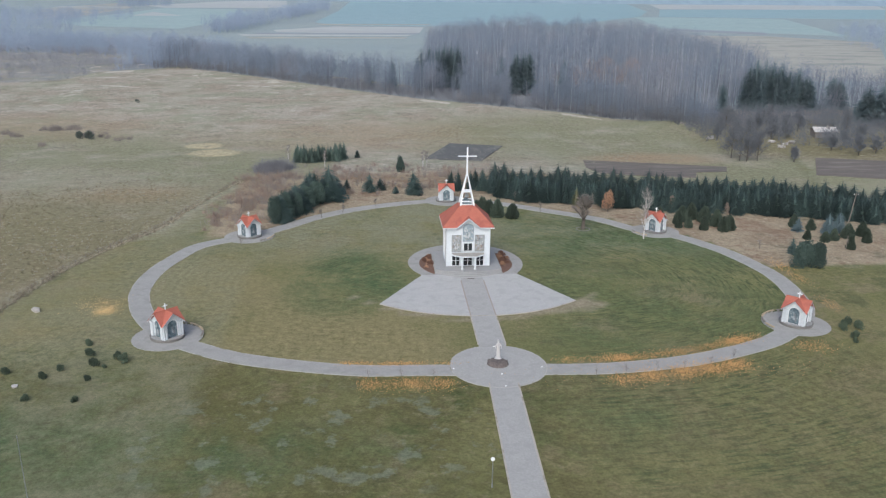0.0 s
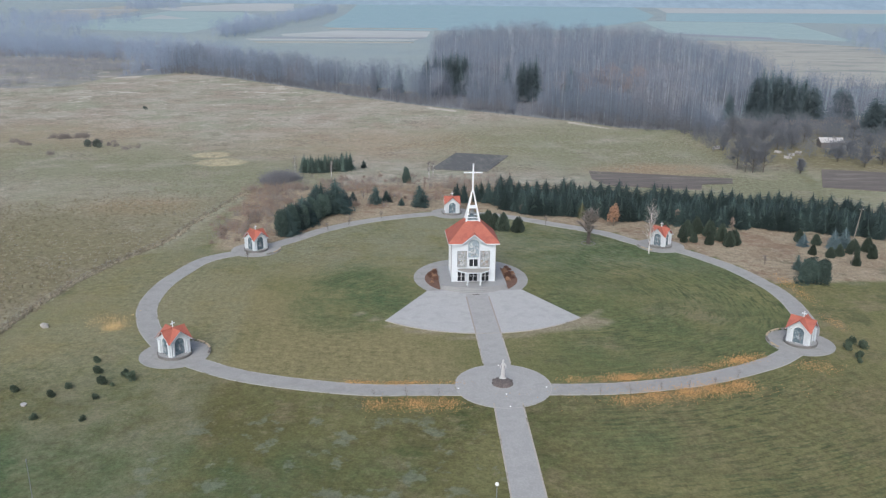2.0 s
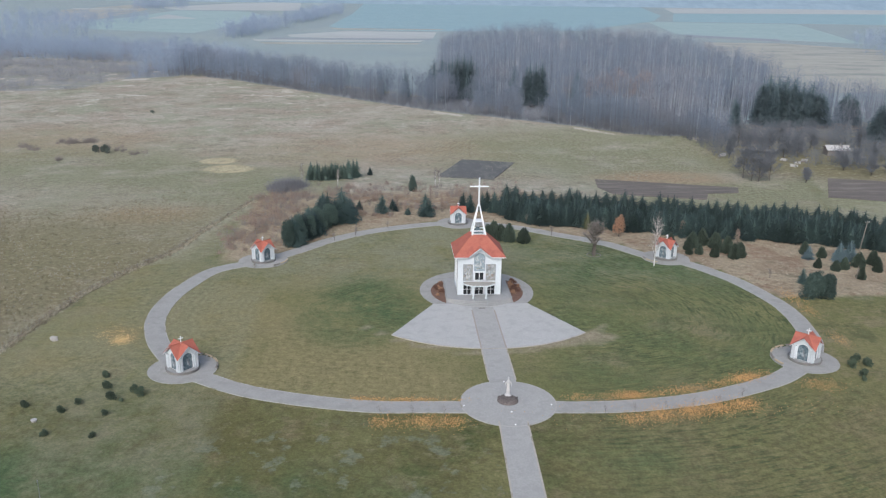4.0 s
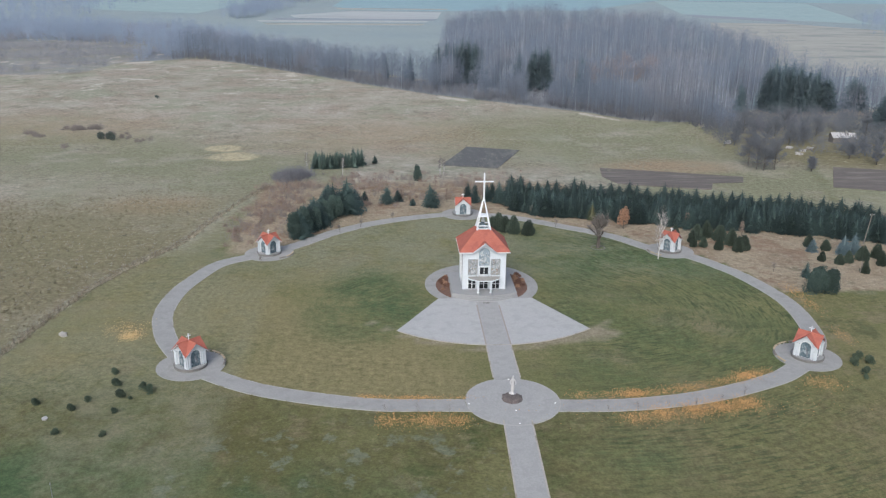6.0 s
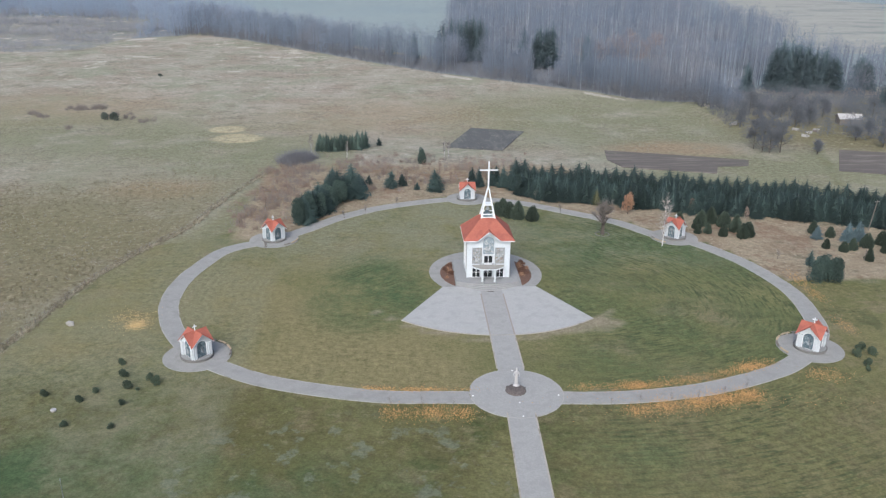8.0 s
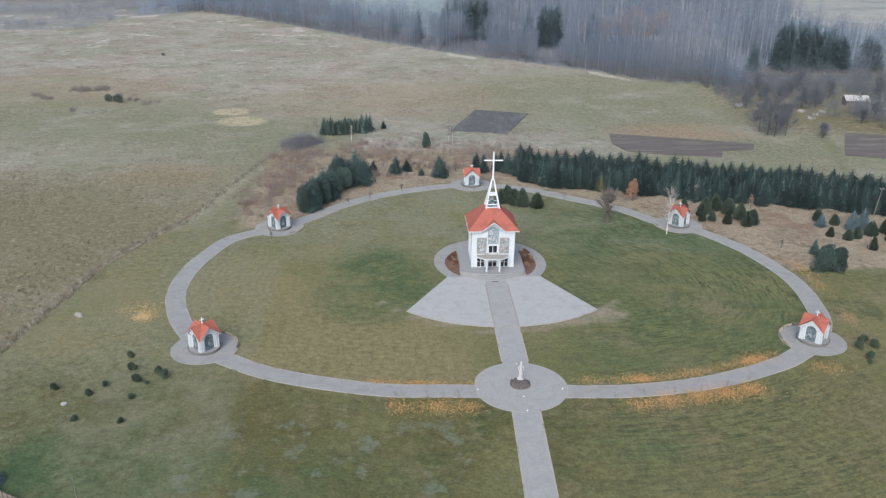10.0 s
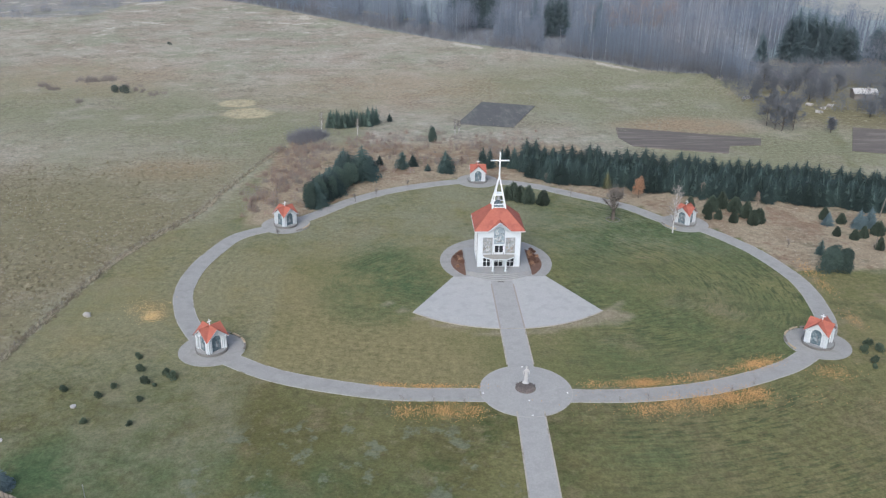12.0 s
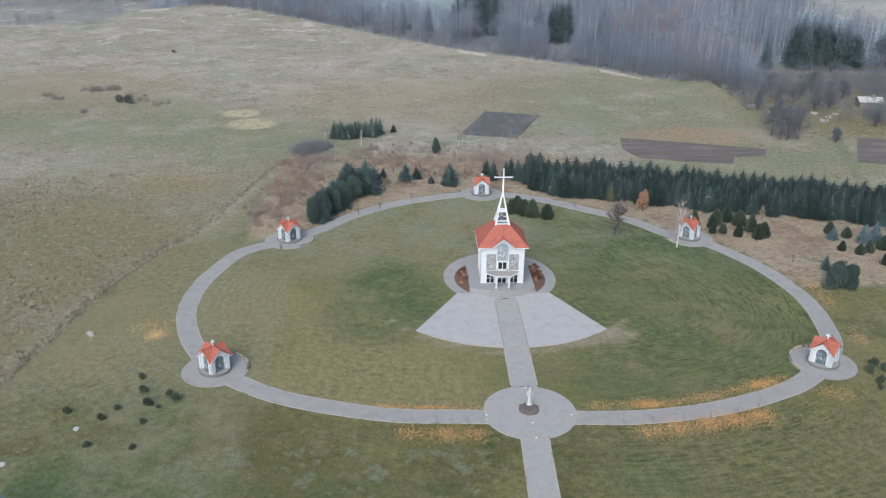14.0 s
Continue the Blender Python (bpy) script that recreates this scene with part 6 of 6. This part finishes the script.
part("post", tube((0, 0, -0.2), (-0.1, 0, 7.0), 0.06, 0.035, 8), M_METAL, mast)
part("tip", tube((-0.1, 0, 7.0), (-0.1, 0, 7.25), 0.07, 0.05, 8), M_METAL, mast)

well = thing("well_cover", pose(*out(-64.6, -3.4), 0) @ Matrix.Diagonal((0.7, 0.7, 0.6, 1)), "white round concrete well cover in the grass", "well")
part("ring", tube((0, 0, -0.1), (0, 0, 0.35), 0.5, 0.5, 18), M_PLINTH, well)
part("lid", tube((0, 0, 0.35), (0, 0, 0.47), 0.58, 0.56, 18), M_STATUE, well)
solo("stone_slab", lathe([(0.45, 0.0), (0.5, 0.12), (0.35, 0.22)], 9), M_STATUE, "small pale stone on the grass", "stone", m=pose(*out(-71.7, -10.9), 0))

# wire fence along the lawn's edge
FENCE = smooth_line([out(*p) for p in FENCE_PLAN[1:]], 12, False)
fence = thing("wire_fence", pose(0, 0, 0), "low wire fence on thin weathered posts", "fence")
run, last = 0.0, Vector(FENCE[0])
g = random.Random(8)
posts = []
for p in FENCE:
    p = Vector(p)
    run += (p - last).length
    last = p
    if run >= 3.0 or not posts:
        run = 0
        posts.append((p.x + g.uniform(-0.1, 0.1), p.y))
        part("post", tube((posts[-1][0], p.y, -0.3), (posts[-1][0] + g.uniform(-0.12, 0.12), p.y, g.uniform(1.0, 1.3)), 0.06, 0.05, 6), M_WOOD, fence)
for z in (0.4, 0.75, 1.05):
    bm = bmesh.new()
    for a, b in zip(posts, posts[1:]):
        add_tube(bm, (*a, z), (*b, z), 0.012, 0.012, 3, False)
    part("wire", bm, M_METAL, fence)

# board fence with a blue spruce at the plot's corner
board = thing("board_fence", pose(0, 0, 0), "dark weathered board fence at the lawn's corner", "fence")
a, b = Vector(out(-72, -19.2)), Vector(out(-60.5, -25.5))
n = 46
for i in range(n):
    p = a.lerp(b, i / n)
    h = 1.15 + g.uniform(-0.08, 0.08)
    part("board", box(p.x - 0.1, p.x + 0.1, p.y - 0.02, p.y + 0.02, 0.02, h), M_WOOD if i % 3 else M_BARK, board)
for z in (0.35, 0.9):
    part("rail", tube((a.x, a.y + 0.05, z), (b.x, b.y + 0.05, z), 0.05, 0.05, 5), M_WOOD, board)


def slivers(name, roots, label, category, material, length, width, count, seed, spread=0.7, up=0.8):
    """Tufts of thin blades at the given roots, as one mesh."""
    q = np.random.RandomState(seed)
    R = np.array([away(x, y) for x, y, _ in roots])
    P = np.repeat(R, count, axis=0)
    m = len(P)
    size = np.repeat(q.uniform(0.6, 1.3, len(roots)), count)
    P[:, :2] += q.normal(0, 0.28, (m, 2)) * (size * length)[:, None]
    d = np.stack((q.normal(0, spread, m), q.normal(0, spread, m), np.abs(q.normal(up, 0.3, m))), 1)
    d /= np.linalg.norm(d, axis=1)[:, None]
    d *= (length * size * q.uniform(0.6, 1.2, m))[:, None]
    w = np.cross(d, q.normal(0, 1, (m, 3)))
    w *= width / (np.linalg.norm(w, axis=1)[:, None] + 1e-9)
    V = np.stack((P - w, P + w, P + d), 1).reshape(-1, 3)
    me = bpy.data.meshes.new(name)
    me.from_pydata(V.tolist(), [], np.arange(m * 3).reshape(-1, 3).tolist())
    me.materials.append(material)
    return tagged(new(name, me), label, category, kind="stuff")


def in_blob(q, n, blobs):
    """Roots scattered in soft oval blobs (x, y, rx, ry, weight)."""
    w = np.array([b[4] for b in blobs], float)
    out = []
    for k in q.choice(len(blobs), n, p=w / w.sum()):
        x, y, rx, ry, _ = blobs[k]
        out.append((x + q.normal(0, 0.5) * rx, y + q.normal(0, 0.5) * ry, 0.0))
    return out


M_TUSSOCK = mat("dry_tussock", (0.27, 0.25, 0.19), (0.385, 0.35, 0.28), 9.0, 0.95)
M_TUSSOCK_DARK = mat("dark_rushes", (0.165, 0.148, 0.092), (0.25, 0.222, 0.145), 9.0, 0.95)
M_STRAWWEED = mat("dead_straw_weeds", (0.4, 0.36, 0.27), (0.52, 0.47, 0.37), 3.0, 0.95)
M_WEED = mat("brown_weeds", (0.2, 0.175, 0.125), (0.28, 0.24, 0.175), 3.0, 0.95)
q = np.random.RandomState(31)
fence_at = lambda y: float(np.interp(y, [p[1] for p in FENCE_PLAN], [p[0] for p in FENCE_PLAN]))
roots = [(x, y, 0) for x, y in scatter(q, 15000, -230, 95, -20, 250, lambda x, y: x < fence_at(y) - 1 and y < edge(x) - 4 or (x < 95 and y > 130 and y < edge(x) - 4)) if noise.noise((x * 0.05, y * 0.05, 9)) > -0.15]
slivers("meadow_tussocks", roots, "dry straw-coloured tussocks over the meadow", "grass", M_TUSSOCK, 0.55, 0.05, 7, 1)
roots = [(x, y, 0) for x, y in scatter(q, 5000, -200, -50, -20, 130, lambda x, y: fence_at(y) - 60 < x < fence_at(y) - 0.5 and y + 55 * noise.noise((x * 0.03, y * 0.03, 6)) + q.uniform(-35, 35) < 85)]
slivers("meadow_rushes", roots, "brown rushes beyond the wire fence", "grass", M_TUSSOCK_DARK, 0.6, 0.05, 7, 2)

g3 = random.Random(3)
fence_line = smooth_line(FENCE_PLAN[1:], 40, False)
roots = [(x + g3.gauss(0, 0.18), y + g3.gauss(0, 0.3), 0) for x, y in fence_line for k in range(2) if noise.noise((x * 0.5, y * 0.5, 2)) > -0.15]
slivers("fence_weeds", roots, "pale dead weeds grown up along the wire fence", "grass", M_STRAWWEED, 0.55, 0.06, 8, 7, 0.6, 0.8)
roots = [(x + g3.gauss(-0.3, 0.6), y + g3.gauss(0, 0.5), 0) for x, y in fence_line for k in range(2)]
slivers("fence_weeds", roots, "brown weeds grown up along the wire fence", "grass", M_WEED, 0.7, 0.04, 8, 8, 0.5, 1.0)

M_GREYBROWN = mat("grey_brown_twigs", (0.205, 0.182, 0.165), (0.295, 0.264, 0.242), 3.0, 0.95)
# russet scrub and bracken behind the ring
blobs = [(-50, 78, 7, 9, 2), (-47, 92, 7, 8, 3), (-44, 104, 6, 7, 2), (-50, 112, 6, 6, 1), (-42, 114, 8, 6, 2), (-20, 112, 14, 8, 2.5), (-12, 124, 14, 7, 2), (-27, 120, 8, 7, 2), (4, 114, 9, 7, 2), (13, 120, 8, 6, 1.5), (-5, 104, 8, 4, 1), (-38, 90, 6, 6, 1), (-22, 98, 6, 3, 0.6), (8, 108, 6, 4, 1)]
slivers("russet_scrub", in_blob(q, 330, blobs), "russet leafless scrub behind the ring path", "scrub", M_SCRUB, 1.5, 0.035, 34, 3, 0.4, 1.0)
slivers("grey_scrub", in_blob(q, 260, blobs), "grey-brown leafless scrub and saplings behind the ring path", "scrub", M_GREYBROWN, 2.0, 0.03, 26, 13, 0.32, 1.2)
slivers("willow_scrub", in_blob(q, 50, [(-46.5, 121, 3, 2.5, 1), (-43.5, 123.5, 2.6, 2.3, 0.8)]), "purplish grey willow scrub in the meadow", "scrub", M_GREYTWIG, 3.3, 0.04, 90, 4, 0.45, 1.0)
for x, y, s in ((-5.5, 112, 1.2), (-3, 100.5, 0.9), (2.5, 108, 1.3), (-14.5, 104, 1.2), (-12.6, 99.2, 1.0), (-52, 71.5, 0.9), (-48, 84, 1.0), (-20.5, 108, 1.0), (52.3, 78.7, 1.25), (63.4, 72.8, 1.1)):
    t = thing("russet_shrub", pose(*away(x, y), 0, 0, x * 50), "young tree holding russet dead leaves in rough grass", "shrub", "russet shrubs")
    tr, V, F = bare_tree(int(abs(x) * 5), 3.4 * s, 0.06, 1.0 * s, limbs=8, twigs=60, width=0.03, twig_len=0.5)
    tr.materials.append(M_BARK)
    part("trunk", tr, None, t)
    part("crown", mesh_from("crown", *leafy_crown(int(abs(x) * 9), 0.95 * s, 0.95 * s, 2.8 * s, 0.6, 330, 0.13, 7, 0.4), [M_SCRUB]), None, t)
for x, y, h in ((-31, 125, 6.5), (-3.5, 126, 6.0), (-2.3, 127, 5.5), (-41.5, 130, 7.5)):
    bare("birch_tree", x, y, int(abs(x) * 7) + 1, h, 0.09, 1.2, "thin leafless birch in the scrub", M_BIRCH, group="scrub birches", limbs=10, twigs=260, lift=1.4, base=0.3, twig_len=0.7, width=0.025)

# low bushes in the far meadow
M_GREYBUSH = mat("dull_green_bush", (0.08, 0.1, 0.09), (0.13, 0.145, 0.125), 1.5, 0.9)
for x, y, k in ((-109.9, 173.4, 0.95), (-113.2, 174.4, 0.8), (-115, 252.4, 0.5)):
    place("meadow_bush", x, y, mesh_from("crown", *leafy_crown(int(abs(x)), 2.3, 2.0, 2.7, 0.0, 750, 0.3, 9, 0.3), [M_GREYBUSH]), None, "lone low evergreen bush in the open meadow", "bush", "meadow bushes", 0, k)
slivers("meadow_brush", in_blob(q, 70, [(-126, 189, 4, 3, 2), (-121, 190, 3, 3, 2), (-134, 178, 2.5, 3, 0.7), (-122, 164, 2, 2, 0.4), (-138, 181, 2, 3, 0.6), (-106, 177, 3, 3, 1), (-112, 179, 3, 3, 1), (-99, 172, 2, 2, 0.4)]), "leafless brush in the open meadow", "scrub", M_GREYBROWN, 2.0, 0.03, 70, 14, 0.4, 1.1)

# shrubs in the chapel's beds
M_SHRUB_RED = mat("red_barberry", (0.12, 0.065, 0.05), (0.2, 0.115, 0.08), 0.4, 0.9)
BED = [mesh_from("crown", *leafy_crown(200 + i, 0.8, 0.8, 0.65, 0.02, 620, 0.075, 8, 0.2), [M_SHRUB_RED if i else M_RED]) for i in range(3)]
g = random.Random(12)
for s in (-1, 1):
    for k in range(13):
        x, y = CHX + s * g.uniform(6.8, 8.3), g.uniform(40.2, 48.8)
        if math.hypot(x - CHX, y - 45.0) < 8.5:
            place("barberry_shrub", x, y, BED[k % 3], None, "low russet shrub in the chapel bed", "shrub", "bed shrubs", g.uniform(0, 360), g.uniform(0.8, 1.25))

# fallen leaves: loose flat leaves in drifts
def leaves(name, blobs, n, label, seed, material=None):
    q = np.random.RandomState(seed)
    P = np.array(in_blob(q, n, blobs))
    P[:, 2] = 0.02 + q.uniform(0, 0.08, n)
    a = q.uniform(0, 2 * np.pi, n)
    s = q.uniform(0.05, 0.105, n)
    t = q.normal(0, 0.35, (n, 2))
    u = np.stack((np.cos(a), np.sin(a), t[:, 0]), 1) * s[:, None]
    v = np.stack((-np.sin(a), np.cos(a), t[:, 1]), 1) * (s * 0.7)[:, None]
    V = np.stack((P - u, P + v, P + u, P - v), 1).reshape(-1, 3)
    V[:, 2] = np.maximum(V[:, 2], 0.01)
    me = bpy.data.meshes.new(name)
    me.from_pydata(V.tolist(), [], np.arange(n * 4).reshape(-1, 4).tolist())
    me.materials.append(material or M_LEAF)
    return tagged(new(name, me), label, "leaves", kind="stuff")


def along(x0, x1, off, wide, n):
    """Blobs of leaves that follow the ring's front, off metres inside (+) or outside (-) its edge."""
    line = sorted(p for p in RING if p[1] < 20 and min(x0, x1) <= p[0] <= max(x0, x1))
    xs, ys = [p[0] for p in line], [p[1] for p in line]
    out = []
    for i in range(n):
        x = x0 + (x1 - x0) * i / (n - 1)
        out.append((x, float(np.interp(x, xs, ys)) + (1.6 + abs(off)) * (1 if off > 0 else -1), 2.0, wide, 0.5 + 1.0 * noise.noise((x * 0.3, off, 0)) ** 2 * 6))
    return out


leaves("fallen_leaves", along(10, 41, 1.5, 1.5, 16), 4000, "golden fallen leaves on the lawn along the path", 1)
heaps = [(16.6, -6.0, 2.6, 2.2, 0.7), (20.8, -4.9, 2.4, 2.2, 1.0), (25.4, -4.2, 2.6, 2.4, 1.3), (29.6, -3.3, 2.6, 2.4, 1.4), (33.8, -2.4, 2.4, 2.2, 1.3), (26, -4, 20, 3.0, 0.8)]
leaves("fallen_leaves", heaps, 4800, "heaps of orange fallen leaves beside the path", 2)
leaves("fallen_leaves", along(-21, -6, 0.6, 0.8, 8), 1000, "orange fallen leaves on the path's inner edge", 3)
leaves("fallen_leaves", along(-18, -8, -2.6, 2.2, 6), 1500, "scattered fallen leaves beside the path", 4)
leaves("fallen_leaves", [(-60.6, 23.4, 1.7, 2.2, 1.3), (-62.2, 26.0, 3.8, 3.6, 0.7)], 1700, "patch of pale yellow fallen leaves near the fence", 5, M_LEAF_PALE)
leaves("fallen_leaves", [(47.5, 3.2, 4.0, 2.4, 1), (59.6, 20, 1.6, 4, 0.6), (60.8, 40, 2.0, 5, 1), (60.6, 33, 1.6, 4, 0.6)], 1500, "fallen leaves beyond the path", 6)

# ---- farmyard beyond the plantation ----
barn = thing("shed", pose(*away(137.5, 170.5), 0, 0, -8), "low timber shed with a pale weathered roof", "shed")
part("wall", box(-3.8, 3.8, -2.4, 2.4, 0, 2.3), M_WOOD, barn)
for s in (-1, 1):
    part("roof_slope", roof_courses(((-4.3, s * 3.0, 2.15), (4.3, s * 3.0, 2.15)), ((-4.3, 0, 3.7), (4.3, 0, 3.7)), 7, 0.05), M_SLATE, barn)
    part("gable", wall_prism([(-2.4, 2.3), (2.4, 2.3), (0, 3.55)], s * 3.75 - 0.05, s * 3.75 + 0.05), M_WOOD, barn).matrix_basis = pose(0, 0, 0, 0, 0, 90)
part("door", box(-0.6, 0.6, -2.47, -2.4, 0.05, 2.0), M_BARK, barn)
part("chimney", box(1.0, 1.5, -0.25, 0.25, 3.4, 4.3), M_PLINTH, barn)
for x, y, s in ((115, 161.5, 0.8), (120.9, 159.3, 0.7), (114.4, 152.5, 0.7), (117.5, 157, 0.6), (143.5, 163.5, 0.6)):
    pile = thing("wood_pile", pose(*away(x, y), 0, 0, x * 31), "untidy pile of pale grey cut logs", "log pile", "log piles")
    g2 = random.Random(int(x))
    for k in range(14):
        yy, zz = (k % 6 - 2.5) * 0.34, 0.17 + 0.3 * (k // 6)
        part("log", tube((-1.3 * s + g2.uniform(-0.3, 0.3), yy, zz), (1.3 * s + g2.uniform(-0.3, 0.3), yy + g2.uniform(-0.2, 0.2), zz), 0.17, 0.15, 7), (M_SLATE, M_PLINTH, M_WOOD)[k % 3], pile)
heap = part("boulder", ROCK, None)
heap.matrix_basis = pose(*away(98.4, 172.1)) @ Matrix.Diagonal((4.0, 3.2, 2.8, 1))
tagged(heap, "pale heap of stone at the meadow's edge", "boulder")
for i, (x, y, h) in enumerate(((92.5, 134, 11.5), (95.5, 135.5, 12), (91.5, 138, 10.5), (98, 134, 11), (94, 132.5, 9), (103.8, 148, 7), (116.9, 166, 8.5), (122.8, 168, 8), (108, 131, 4.5), (128, 147, 5.5), (132.6, 139, 6.5), (99.6, 169.5, 6), (107.6, 175, 7), (118, 180, 8), (137, 156, 5.5), (112, 172, 7), (127, 177, 8), (133, 180, 8), (145, 160, 6.5), (150, 152, 7), (150, 178, 8.5), (103, 162, 6), (109, 186, 9), (126, 190, 9), (104, 178, 7), (140, 142, 6))):
    bare("orchard_tree", x, y, i + 60, h, 0.16, h * 0.36, "grey leafless orchard tree by the farmyard", group="orchard trees", twig=M_ORCHARD, limbs=18, twigs=2100, lift=0.6, base=0.12, twig_len=1.25, width=0.03)
spots = scatter(q, 1150, 94, 205, 146, 215, lambda x, y: (abs(x - 140) > 7 or abs(y - 170) > 6) and (y > 188 or noise.noise((x * 0.07, y * 0.09, 12)) > -0.08) and y > 150 + noise.noise((x * 0.05, 0, 2)) * 20)
woodland("farm_scrub", spots, "grey leafless scrub round the farmyard", 40, (2.5, 7), 120, mats=(M_FARTRUNK, M_FARBIRCH, M_ORCHARD), birch=0.0, crown=0.4, low=0.03, twig_w=0.05)
mastf = thing("utility_pole", pose(*away(152, 147)), "pale concrete utility pole beyond the farmyard", "pole")
part("post", tube((0, 0, -0.2), (0, 0, 8.5), 0.16, 0.1, 8), M_STATUE, mastf)
part("crossarm", box(-0.8, 0.8, -0.05, 0.05, 8.0, 8.12), M_METAL, mastf)
